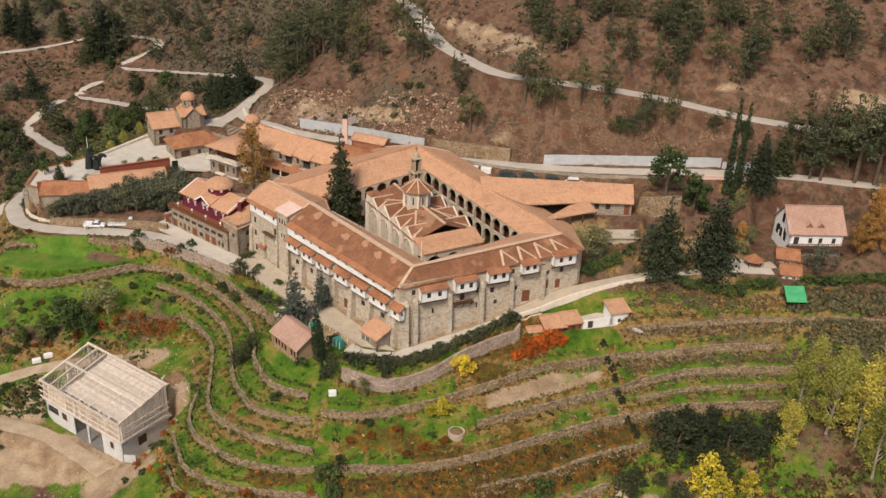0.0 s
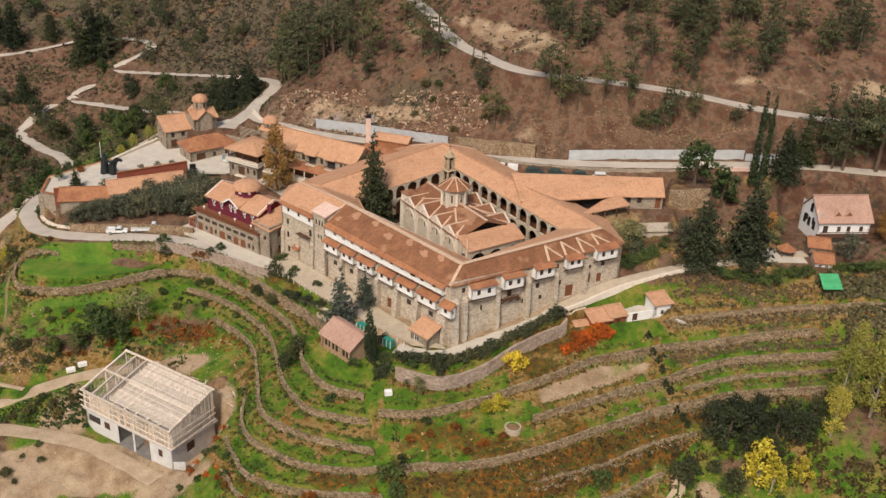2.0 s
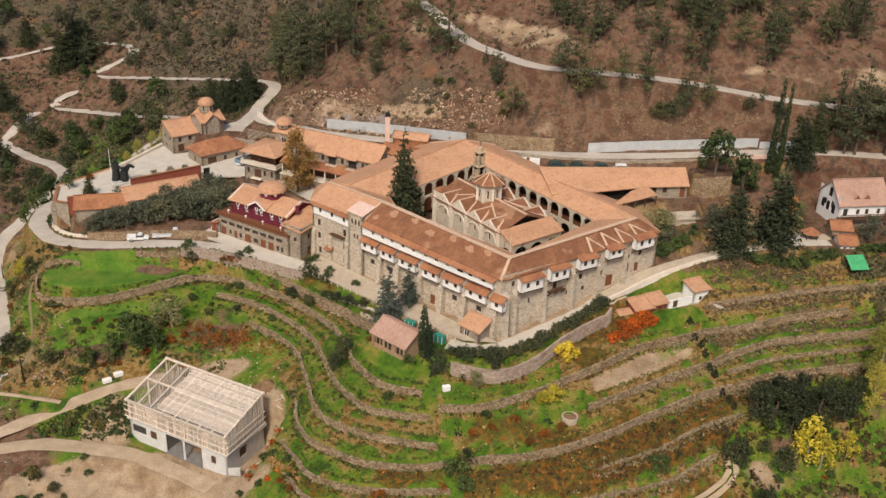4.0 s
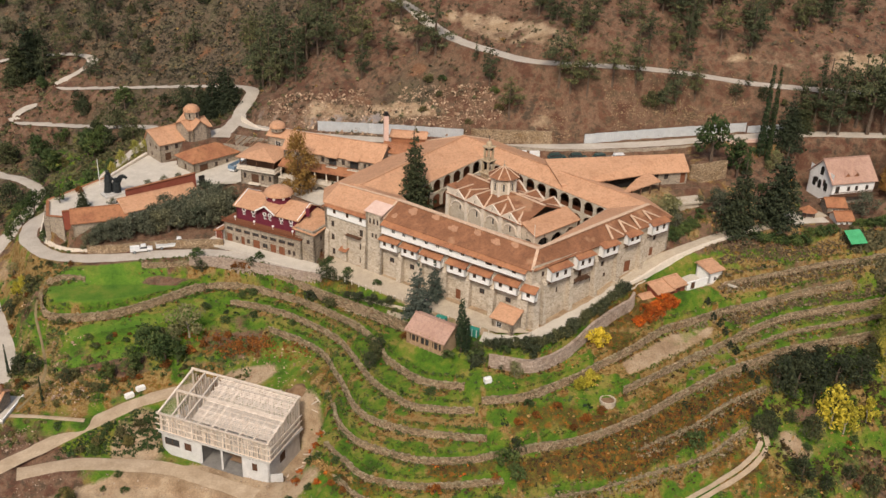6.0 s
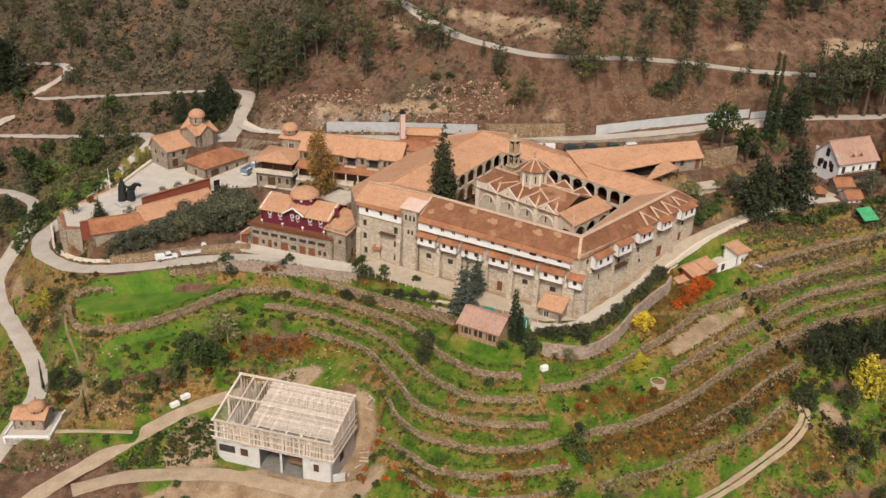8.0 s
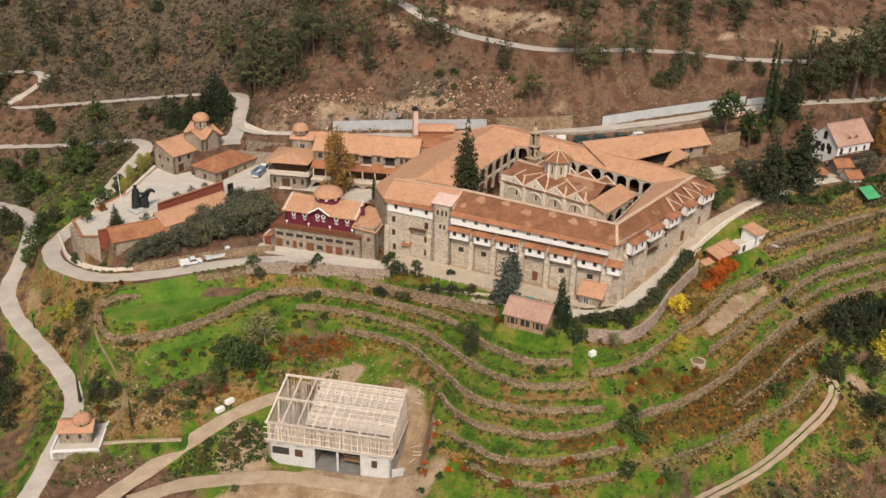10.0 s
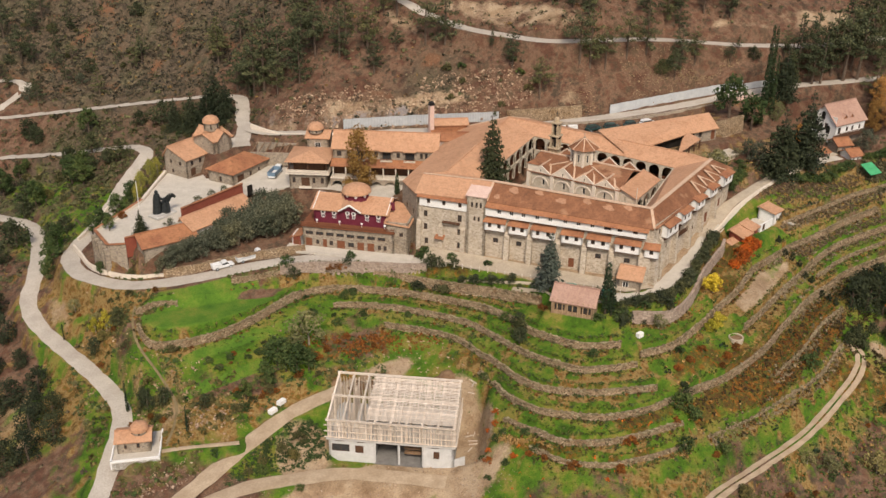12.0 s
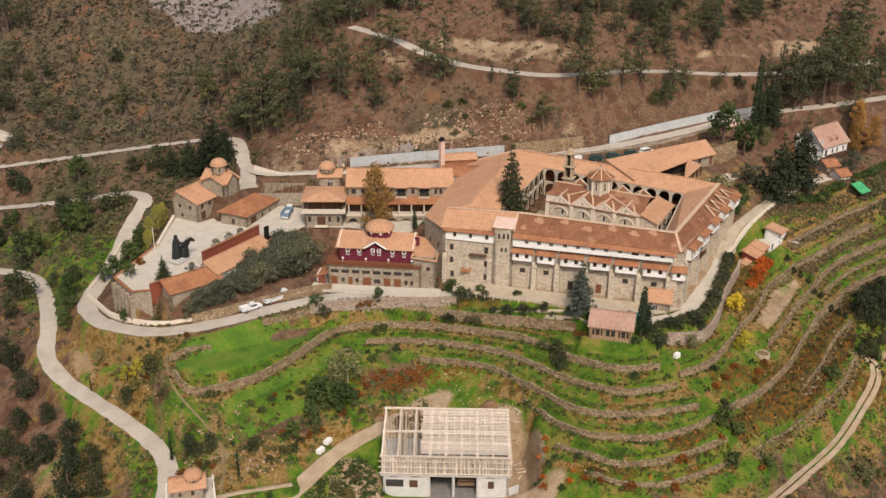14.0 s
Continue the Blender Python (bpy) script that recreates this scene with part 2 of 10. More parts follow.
M_PANE = plain("window_glass", (0.035, 0.035, 0.035), (0.06, 0.06, 0.06), 1, 3, 0.15, 0, 0)
M_ROAD = plain("pale_road", (0.40, 0.35, 0.295), (0.50, 0.445, 0.38), 0.25, 3, 0.93)
M_TRACK = plain("dirt_track", (0.36, 0.265, 0.175), (0.48, 0.37, 0.26), 0.4, 2.5, 0.95, 0, 0.05)
M_PAVE = plain("pale_paving", (0.46, 0.41, 0.345), (0.56, 0.51, 0.44), 0.4, 4, 0.9)
M_PATH = plain("trodden_earth", (0.16, 0.12, 0.06), (0.24, 0.18, 0.1), 0.5, 4, 0.95)
M_COURT = plain("warm_flagstones", (0.40, 0.33, 0.25), (0.50, 0.42, 0.32), 0.5, 4, 0.9)
M_METAL = plain("galvanised_sheet", (0.48, 0.50, 0.52), (0.58, 0.60, 0.61), 0.6, 5, 0.55, 0.3)
M_IRON = plain("dark_iron", (0.03, 0.03, 0.032), (0.05, 0.05, 0.05), 2, 9, 0.5, 0.6)
M_BRONZE = plain("dark_bronze", (0.025, 0.03, 0.032), (0.05, 0.055, 0.055), 1.5, 8, 0.5, 0.5)
M_GREEN = plain("green_sheeting", (0.05, 0.3, 0.12), (0.08, 0.4, 0.18), 0.8, 5, 0.5)
M_TEAL = plain("teal_paint", (0.02, 0.2, 0.15), (0.03, 0.26, 0.2), 1, 5, 0.6)
M_CAR = plain("white_car_paint", (0.66, 0.66, 0.66), (0.72, 0.72, 0.72), 1, 4, 0.3, 0, 0)
M_CARDARK = plain("dark_green_car_paint", (0.02, 0.05, 0.05), (0.03, 0.065, 0.06), 1, 4, 0.3, 0, 0)
M_BLUE = plain("blue_grey_steel", (0.13, 0.2, 0.27), (0.18, 0.26, 0.34), 1, 5, 0.5)
M_RUBBER = plain("black_rubber", (0.015, 0.015, 0.015), (0.025, 0.025, 0.025), 2, 9, 0.8, 0, 0)
M_BARK = plain("bark", (0.08, 0.055, 0.04), (0.15, 0.11, 0.08), 3, 12, 0.95, 0, 0.04)
M_BARKPALE = plain("pale_bark", (0.26, 0.22, 0.17), (0.36, 0.31, 0.25), 3, 12, 0.95, 0, 0.04)
L_PINE = leaves("pine_needles", (0.034, 0.042, 0.021), (0.07, 0.08, 0.037), (0.125, 0.13, 0.064))
L_CEDAR = leaves("dark_needles", (0.017, 0.024, 0.012), (0.032, 0.042, 0.02), (0.055, 0.064, 0.03))
L_CYPRESS = leaves("cypress_leaves", (0.014, 0.028, 0.012), (0.024, 0.042, 0.018), (0.035, 0.055, 0.022))
L_OLIVE = leaves("olive_leaves", (0.045, 0.05, 0.03), (0.09, 0.096, 0.062), (0.165, 0.17, 0.115))
L_GREEN = leaves("shrub_leaves", (0.03, 0.055, 0.016), (0.055, 0.085, 0.025), (0.09, 0.11, 0.035))
L_OAK = leaves("oak_scrub_leaves", (0.055, 0.058, 0.022), (0.085, 0.08, 0.03), (0.13, 0.105, 0.04))
L_YELLOW = leaves("yellow_leaves", (0.28, 0.23, 0.02), (0.44, 0.36, 0.035), (0.56, 0.46, 0.07))
L_YELGREEN = leaves("yellow_green_leaves", (0.21, 0.205, 0.04), (0.32, 0.3, 0.062), (0.43, 0.38, 0.095))
L_RUST = leaves("rust_leaves", (0.26, 0.05, 0.008), (0.38, 0.08, 0.012), (0.46, 0.16, 0.022))
L_BROWN = leaves("golden_brown_leaves", (0.24, 0.13, 0.045), (0.36, 0.21, 0.075), (0.46, 0.29, 0.12))


# ---- helpers of this scene ----
def shape(name, verts, faces, mat, parent=None, label="", smooth=False):
    me = bpy.data.meshes.new(name)
    me.from_pydata([tuple(map(float, v)) for v in verts], [], faces)
    me.validate()
    me.update()
    me.materials.append(mat)
    if smooth:
        me.polygons.foreach_set("use_smooth", [True] * len(me.polygons))
    ob = new(name, me)
    ob.parent = parent
    return tagged(ob, label) if label else ob


def part(name, bm, mat, parent, label=""):
    bmesh.ops.recalc_face_normals(bm, faces=bm.faces)
    me = bpy.data.meshes.new(name)
    bm.to_mesh(me)
    bm.free()
    me.materials.append(mat)
    ob = new(name, me)
    ob.parent = parent
    return tagged(ob, label) if label else ob


def box(bm, cx, cy, cz, sx, sy, sz, turn=0.0, bevel=0.0):
    r = bmesh.ops.create_cube(bm, size=1.0, matrix=Matrix.Translation((cx, cy, cz)) @ Matrix.Rotation(turn, 4, "Z") @ Matrix.Diagonal((sx, sy, sz, 1)))
    if bevel:
        edges = list({e for v in r["verts"] for e in v.link_edges})
        bmesh.ops.bevel(bm, geom=edges, offset=bevel, segments=1, affect="EDGES")


def beam(bm, p, q, w, h):
    """A squared timber from p to q."""
    p, q = Vector(p), Vector(q)
    d = q - p
    m = d.to_track_quat("X", "Z").to_matrix().to_4x4()
    bmesh.ops.create_cube(bm, size=1.0, matrix=Matrix.Translation((p + q) / 2) @ m @ Matrix.Diagonal((d.length, w, h, 1)))


def tube(bm, p, q, r0, r1, n=8):
    p, q = Vector(p), Vector(q)
    d = q - p
    m = d.to_track_quat("Z", "Y").to_matrix().to_4x4()
    bmesh.ops.create_cone(bm, cap_ends=True, segments=n, radius1=r0, radius2=r1, depth=d.length, matrix=Matrix.Translation((p + q) / 2) @ m)


def dome(bm, c, r, h, n=16, rows=5):
    rings = []
    for i in range(rows):
        a = i / rows * math.pi / 2
        rings.append([bm.verts.new((c[0] + r * math.cos(a) * math.cos(2 * math.pi * k / n), c[1] + r * math.cos(a) * math.sin(2 * math.pi * k / n), c[2] + h * math.sin(a))) for k in range(n)])
    top = bm.verts.new((c[0], c[1], c[2] + h))
    for a, b in zip(rings, rings[1:]):
        for k in range(n):
            bm.faces.new((a[k], a[(k + 1) % n], b[(k + 1) % n], b[k]))
    for k in range(n):
        bm.faces.new((rings[-1][k], rings[-1][(k + 1) % n], top))
    bm.faces.new(rings[0][::-1])


def slab(name, pts, mat, parent, t=0.22, label=""):
    """A roof plane or other plate: the polygon with a thickness downwards."""
    n = len(pts)
    top = [Vector(p) for p in pts]
    low = [p - Vector((0, 0, t)) for p in top]
    faces = [tuple(range(n)), tuple(range(2 * n - 1, n - 1, -1))] + [(i, i + n, (i + 1) % n + n, (i + 1) % n) for i in range(n)]
    return shape(name, top + low, faces, mat, parent, label)


def cap(parent, p, q, w=0.45, mat=None):
    bm = bmesh.new()
    beam(bm, Vector(p) + Vector((0, 0, 0.06)), Vector(q) + Vector((0, 0, 0.06)), w, 0.16)
    return part("ridge_cap", bm, mat or M_MORTAR, parent)


def root(name, label, category, group="", kind=""):
    return tagged(new(name), label, category, group, kind)


WINDOWS = {}


def opening(parent, a, d, n, s, z, w, h, style, inset=0.16):
    """A window or door in a wall from a, along d, facing n: s is its middle, z its foot."""
    key = (round(w, 2), round(h, 2), style)
    if key not in WINDOWS:
        door = style.startswith("door")
        frame_mat = {"white": M_WHITE, "wood": M_WOOD, "stone": M_CREAM, "door": M_WOOD, "doorred": M_DOOR}[style]
        fr, pn = bmesh.new(), bmesh.new()
        t = 0.1
        for x in (-w / 2 + t / 2, w / 2 - t / 2):
            box(fr, x, 0, h / 2, t, 0.14, h)
        for zz in (t / 2, h - t / 2):
            box(fr, 0, 0, zz, w - 2 * t, 0.14, t)
        if w > 0.7:
            box(fr, 0, 0, h / 2, 0.07, 0.1, h - 2 * t)
        box(pn, 0, 0.03, h / 2, w, 0.04, h)
        me = []
        for nm, bm, mt in (("door" if door else "window", fr, frame_mat), ("leaf" if door else "pane", pn, M_DOOR if style == "doorred" else (M_WOOD if door else M_PANE))):
            bmesh.ops.recalc_face_normals(bm, faces=bm.faces)
            k = bpy.data.meshes.new(nm)
            bm.to_mesh(k)
            bm.free()
            k.materials.append(mt)
            me.append(k)
        WINDOWS[key] = me
    fm, pm = WINDOWS[key]
    ob = new("door" if style.startswith("door") else "window", fm)
    ob.parent = parent
    turn = math.atan2(d[1], d[0])
    ob.matrix_basis = Matrix.Translation((a[0] + d[0] * s - n[0] * inset, a[1] + d[1] * s - n[1] * inset, z)) @ Matrix.Rotation(turn, 4, "Z")
    pane = new("leaf" if style.startswith("door") else "pane", pm)
    pane.parent = ob
    return ob


def wall(parent, a, b, z0, z1, mat, holes=(), thick=0.45, z1b=None, style="wood", name="wall", label=""):
    """A wall from a to b whose outside lies on the right hand; holes: (middle, foot, width, height[, style]) are cut through its face and filled."""
    a, b = Vector(a[:2]), Vector(b[:2])
    length = (b - a).length
    d = (b - a) / length
    n = Vector((d.y, -d.x))
    z1b = z1 if z1b is None else z1b
    low = min(z1, z1b)
    rects = [(h[0] - h[2] / 2, h[0] + h[2] / 2, h[1], h[1] + h[3]) for h in holes]
    ss = sorted({0.0, length, *[v for r in rects for v in r[:2]]})
    zs = sorted({z0, low, *[v for r in rects for v in r[2:]]})
    verts, faces, ids = [], [], {}

    def at(s, z, depth=0.0):
        k = (round(s, 4), round(z, 4), depth)
        if k not in ids:
            ids[k] = len(verts)
            verts.append((a.x + d.x * s - n.x * depth, a.y + d.y * s - n.y * depth, z))
        return ids[k]

    for s0, s1 in zip(ss, ss[1:]):
        for c0, c1 in zip(zs, zs[1:]):
            sm, cm = (s0 + s1) / 2, (c0 + c1) / 2
            if not any(r[0] < sm < r[1] and r[2] < cm < r[3] for r in rects):
                faces.append((at(s0, c0), at(s1, c0), at(s1, c1), at(s0, c1)))
    if abs(z1 - z1b) > 0.01:
        faces.append((at(0.0, low), at(length, low), at(length, z1b), at(0.0, z1)) if z1 > low and z1b > low else
                     ((at(0.0, low), at(length, low), at(length, z1b)) if z1b > low else (at(0.0, low), at(length, low), at(0.0, z1))))
    for r in rects:
        p = [(r[0], r[2]), (r[1], r[2]), (r[1], r[3]), (r[0], r[3])]
        for i in range(4):
            (s0, c0), (s1, c1) = p[i], p[(i + 1) % 4]
            faces.append((at(s0, c0), at(s1, c1), at(s1, c1, 0.3), at(s0, c0, 0.3)))
    back = [at(0.0, z0, thick), at(length, z0, thick), at(length, z1b, thick), at(0.0, z1, thick)]
    faces += [tuple(back[::-1]), (at(0.0, z1), at(length, z1b), back[2], back[3]), (at(0.0, z0), at(0.0, z1), back[3], back[0]), (at(length, z0), at(length, z1b), back[2], back[1])]
    ob = shape(name, verts, faces, mat, parent, label)
    for h in holes:
        opening(parent, a, d, n, h[0], h[1], h[2], h[3], h[4] if len(h) > 4 else style)
    return ob


def arcade(parent, a, b, z0, z1, z1b, bays, mat, spring=0.55, pier=0.22, depth=0.5, name="arcade", inside=None):
    """A wall of round arches from a to b, outside on the right hand, with a gallery wall behind, near-black where shade
    is painted.
    """
    a, b = Vector(a[:2]), Vector(b[:2])
    length = (b - a).length
    d = (b - a) / length
    n = Vector((d.y, -d.x))
    verts, faces = [], []
    w = length / bays

    def quad(s0, s1, lo0, lo1, hi0, hi1):
        k = len(verts)
        for dep in (0, depth):
            for s, z in ((s0, lo0), (s1, lo1), (s1, hi1), (s0, hi0)):
                verts.append((a.x + d.x * s - n.x * dep, a.y + d.y * s - n.y * dep, z))
        faces.extend([(k, k + 1, k + 2, k + 3), (k + 7, k + 6, k + 5, k + 4), (k, k + 4, k + 5, k + 1), (k + 3, k + 2, k + 6, k + 7)])

    top = lambda s: z1 + (z1b - z1) * s / length
    base = lambda s: z0 + (z1b - z1) * s / length
    for i in range(bays):
        s0, s1 = i * w, (i + 1) * w
        e = w * pier
        for p0, p1 in ((s0, s0 + e / 2), (s1 - e / 2, s1)):
            quad(p0, p1, base(p0), base(p1), top(p0), top(p1))
        r = (w - e) / 2
        m = (s0 + s1) / 2
        rise = top(m) - base(m)
        sp = base(m) + rise * spring
        hgt = min(r, rise * (0.93 - spring))
        steps = 8
        for k in range(steps):
            t0, t1 = math.pi - math.pi * k / steps, math.pi - math.pi * (k + 1) / steps
            x0, x1 = m + r * math.cos(t0), m + r * math.cos(t1)
            quad(x0, x1, sp + hgt * math.sin(t0), sp + hgt * math.sin(t1), top(x0), top(x1))
    ob = shape(name, verts, faces, mat, parent)
    bk = 2.6
    k = [(a.x + d.x * s - n.x * bk, a.y + d.y * s - n.y * bk) for s in (0, length)]
    wall(parent, (k[0][0], k[0][1]), (k[1][0], k[1][1]), z0, z1 - 0.1, inside or M_DOOR, (), 0.3, z1b - 0.1, name="gallery_wall")
    return ob

L_STRAW = leaves("straw_stems", (0.17, 0.12, 0.07), (0.27, 0.2, 0.125), (0.36, 0.28, 0.19))
L_HILL = leaves("grey_scrub_leaves", (0.045, 0.038, 0.026), (0.085, 0.07, 0.047), (0.15, 0.12, 0.08))
L_OLIVESCRUB = leaves("olive_scrub_leaves", (0.055, 0.06, 0.026), (0.1, 0.1, 0.042), (0.16, 0.145, 0.065))
L_HILLDARK = leaves("dark_scrub_leaves", (0.034, 0.031, 0.02), (0.062, 0.056, 0.034), (0.11, 0.098, 0.058))
L_HEATH = leaves("heath_leaves", (0.022, 0.022, 0.015), (0.045, 0.04, 0.026), (0.125, 0.104, 0.07))
L_HEDGE = leaves("hedge_leaves", (0.03, 0.036, 0.018), (0.052, 0.06, 0.03), (0.085, 0.092, 0.048))
L_VINE = leaves("bare_vine_stems", (0.08, 0.052, 0.03), (0.15, 0.1, 0.058), (0.25, 0.18, 0.11))
L_THICKET = leaves("thicket_leaves", (0.045, 0.046, 0.024), (0.085, 0.08, 0.042), (0.15, 0.125, 0.07))
L_SCREE = leaves("scree_stones", (0.2, 0.13, 0.095), (0.32, 0.235, 0.18), (0.46, 0.37, 0.3))
L_GRASS = leaves("grass_blades", (0.034, 0.066, 0.007), (0.08, 0.13, 0.012), (0.2, 0.2, 0.035))
L_GOLD = leaves("golden_leaves", (0.28, 0.13, 0.035), (0.4, 0.2, 0.058), (0.5, 0.29, 0.095))
L_RUSTDARK = leaves("dark_rust_leaves", (0.1, 0.032, 0.008), (0.17, 0.06, 0.012), (0.24, 0.11, 0.025))
L_BRAMBLE = leaves("bramble_leaves", (0.022, 0.017, 0.008), (0.042, 0.03, 0.012), (0.075, 0.055, 0.02))
L_EVERGREEN = leaves("evergreen_oak_leaves", (0.024, 0.032, 0.014), (0.05, 0.06, 0.027), (0.09, 0.1, 0.046))
# ---- ground form -------------------------------------------------------
SPOTS_SOUTH = [(-92, 185, -10), (-62.7, 156, -15), (-75, 172, -13), (-54, 155, -7.5), (-51, 143, -9.7), (-26, 133, -11.5),
    (-5.5, 132, -15.5), (-12, 144, -4), (23, 150, -7), (36, 145, -9), (7, 150, -2.8), (-43, 150, -3.4),
    (-28, 152.7, 0.3), (12.5, 160, 3), (36.7, 164.6, 0.4), (42.6, 171, 4), (41, 175.4, 8.5), (70.5, 178.4, 11),
    (4, 155, -0.5), (-24.6, 158.8, 4.6), (-36, 160, 2.2), (-42.7, 172.7, 1.2)]
SPOTS_WEST = [(-58.7, 196.6, -1.6), (-66.6, 207.6, 0.6), (-104, 205.5, -1.6), (-113, 215.3, 0.2), (-109.7, 225, 2.7),
    (-122, 215.5, -8.2), (-128, 209, -12.4), (-117, 184, -11.5), (-85, 187, -8), (-91, 222, 5), (-120, 250, -1),
    (-135, 255, -8), (-127, 344, -3), (-120, 356, 7.4), (-92, 337, 13), (-140, 300, -9), (-125, 290, -3), (-160, 200, -27),
    (-165, 250, -22), (-150, 160, -22), (-110, 140, -24), (-175, 340, -6)]
SPOTS_TOP = [(-8.6, 169.5, 9.6), (-35.6, 196.5, 9), (-47.6, 207.9, 7.3), (-52, 210, 7.2), (28, 187.5, 15.6), (16, 180.3, 13.4),
    (20, 174.5, 9.5), (43, 188.5, 18), (77, 186, 17.5), (73, 199, 19.5), (45, 215, 22), (-60, 240, 9), (-90, 250, 9), (-80, 265, 11.5),
    (-40, 230, 13), (0, 205, 15)]
SPOTS_HILL = [(-61.5, 304.7, 20), (-61, 280, 20), (-44, 264, 21.5), (14, 234, 25.5), (22.5, 232.5, 26.6), (60, 215, 24), (52, 213, 22.6),
    (-43, 287.6, 33), (-31, 267, 29), (-3.5, 267, 43.5), (-3.5, 254, 37), (14, 238, 33), (11, 247, 44), (24, 243.5, 43.8), (29.9, 236.6, 37.7), (40.7, 234.5, 36), (55, 235.4, 34.7), (58.9, 230.5, 34), (36, 241, 43.5),
    (48, 240, 42.4), (63.8, 236.8, 40.2), (70, 233, 39.8), (88, 217.6, 30), (10, 268, 47), (-73, 354, 22), (-96, 385, 25), (92, 228, 38.5), (100, 205, 27)]
SPOTS_FAR = [(120, 170, 10), (110, 130, -12), (60, 110, -26), (0, 90, -32), (-80, 100, -32), (-160, 90, -40), (200, 240, 60), (60, 300, 75),
    (0, 330, 72), (-60, 400, 52), (-150, 440, 34), (-230, 330, 0), (-240, 200, -34), (-260, 460, 40), (120, 330, 90), (0, 480, 120),
    (200, 450, 130), (-120, 560, 90), (-320, 600, 90), (320, 300, 80), (300, 120, 0), (0, -60, -45), (-300, 0, -50), (250, -40, -30)]
SPOTS = np.array(SPOTS_SOUTH + SPOTS_WEST + SPOTS_TOP + SPOTS_HILL + SPOTS_FAR, float)


def thin(r2):
    return r2 * np.log(r2 + 1e-6)


def thin_plate(p, z, stiff):
    """The weights of a smooth sheet through the spot heights."""
    n = len(p)
    k = thin(((p[:, None] - p[None]) ** 2).sum(-1)) + np.eye(n) * stiff
    q = np.c_[np.ones(n), p]
    return np.linalg.solve(np.block([[k, q], [q.T, np.zeros((3, 3))]]), np.r_[z, 0, 0, 0])


SHEET = thin_plate(SPOTS[:, :2] / 100, SPOTS[:, 2], 0.002)


def slope_height(x, y):
    """The smooth hillside, without terraces, roads and platforms."""
    p = np.stack([np.asarray(x, float).ravel(), np.asarray(y, float).ravel()], 1) / 100
    out = np.empty(len(p))
    for i in range(0, len(p), 20000):
        c = p[i:i + 20000]
        out[i:i + 20000] = thin(((c[:, None] - SPOTS[None, :, :2] / 100) ** 2).sum(-1)) @ SHEET[:-3] + SHEET[-3] + c @ SHEET[-2:]
    return out.reshape(np.shape(x))

# ---- ways, terrace walls and platforms: plan lines ----
def flow(pts, step=2.0):
    """A smooth line through the plan's points, with points about a step apart."""
    p = [np.array(q, float) for q in pts]
    p = [2 * p[0] - p[1]] + p + [2 * p[-1] - p[-2]]
    out = []
    for i in range(1, len(p) - 2):
        n = max(1, int(np.linalg.norm(p[i + 1][:2] - p[i][:2]) / step))
        for k in range(n):
            t = k / n
            out.append(0.5 * (2 * p[i] + (p[i + 1] - p[i - 1]) * t + (2 * p[i - 1] - 5 * p[i] + 4 * p[i + 1] - p[i + 2]) * t * t + (3 * p[i] - p[i - 1] - 3 * p[i + 1] + p[i + 2]) * t ** 3))
    out.append(p[-2])
    return np.array(out)


# name, half width, material, line of (x, y, height)
WAYS = []
WAYS.append(("road", 2.2, "M_ROAD", [(-44, 200.5, 7.4), (-53, 207, 7.0), (-61, 212, 7.0), (-70.4, 216.6, 6.8), (-78, 219.4, 6.3), (-87, 221.3, 5.6), (-96.2, 222.4, 4.8), (-104.7, 224.8, 4.0), (-111.6, 228.5, 3.2), (-116.9, 235.6, 2.2), (-120.8, 244.6, 1.2), (-121.3, 255.1, 0.4), (-118.4, 262.8, 0.0), (-113.1, 271.1, 0.5), (-107, 280.9, 2.0), (-99.3, 294.8, 4.5), (-94.6, 300.2, 6.5), (-92.1, 305.1, 7.5), (-93.6, 310.4, 7.5), (-97.5, 315.7, 6.5), (-114.4, 330.4, 2.0), (-129.3, 346.1, -2.0), (-137, 350, -2.6), (-144, 352.5, -2.4), (-145.5, 355.5, -1.4), (-142, 358.5, 0.2), (-138, 361, 1.2)]))
WAYS.append(("road", 2.0, "M_ROAD", [(-150, 353, -3.6), (-154.4, 346.9, -5.3), (-157.8, 337, -8.6), (-156, 331, -9.5), (-151.7, 327, -9.8), (-143, 316.5, -8.8), (-135.3, 308, -7.2), (-127.8, 295.4, -6.0), (-127, 281.4, -5.5), (-129.6, 262.4, -5.5), (-132.7, 250.7, -7.0), (-131.9, 240, -8.0), (-128, 228.4, -9.0), (-124.2, 217.9, -9.5), (-120.5, 206.4, -10.5), (-120, 197.5, -11.2), (-123.5, 188.1, -12.4), (-128, 178, -14), (-136, 165, -17)]))
WAYS.append(("road", 2.1, "M_ROAD", [(-200, 367, 5.0), (-181, 375.9, 6.7), (-169.2, 380.1, 7.9), (-158, 382.2, 10.2), (-150.5, 382.4, 12.0), (-140, 381.6, 13.4), (-130, 379.6, 14.4), (-123, 378, 14.4), (-119, 374, 13.6), (-120.5, 370.2, 12), (-126, 368, 9.6), (-130, 364.6, 7.6), (-127.5, 360.8, 6.8), (-119.5, 357, 7.8), (-105, 348, 10.2), (-90, 337, 13.4), (-78, 327.5, 16), (-68, 318, 18.5)] + [(-62, 308.5, 20), (-63.2, 300, 19.2), (-66.3, 288, 18), (-63.4, 278, 18.2), (-53.1, 267.5, 19.9), (-44, 259, 21), (-27, 248.5, 22.8), (-10, 238.2, 24), (2, 234, 25), (16, 230.6, 25.7), (30, 228.4, 26.3), (44, 226.6, 27.2), (56, 225.0, 28.4), (66, 223.4, 29.3), (80, 220.4, 30.4), (100, 213, 31.8), (140, 200, 35)]))
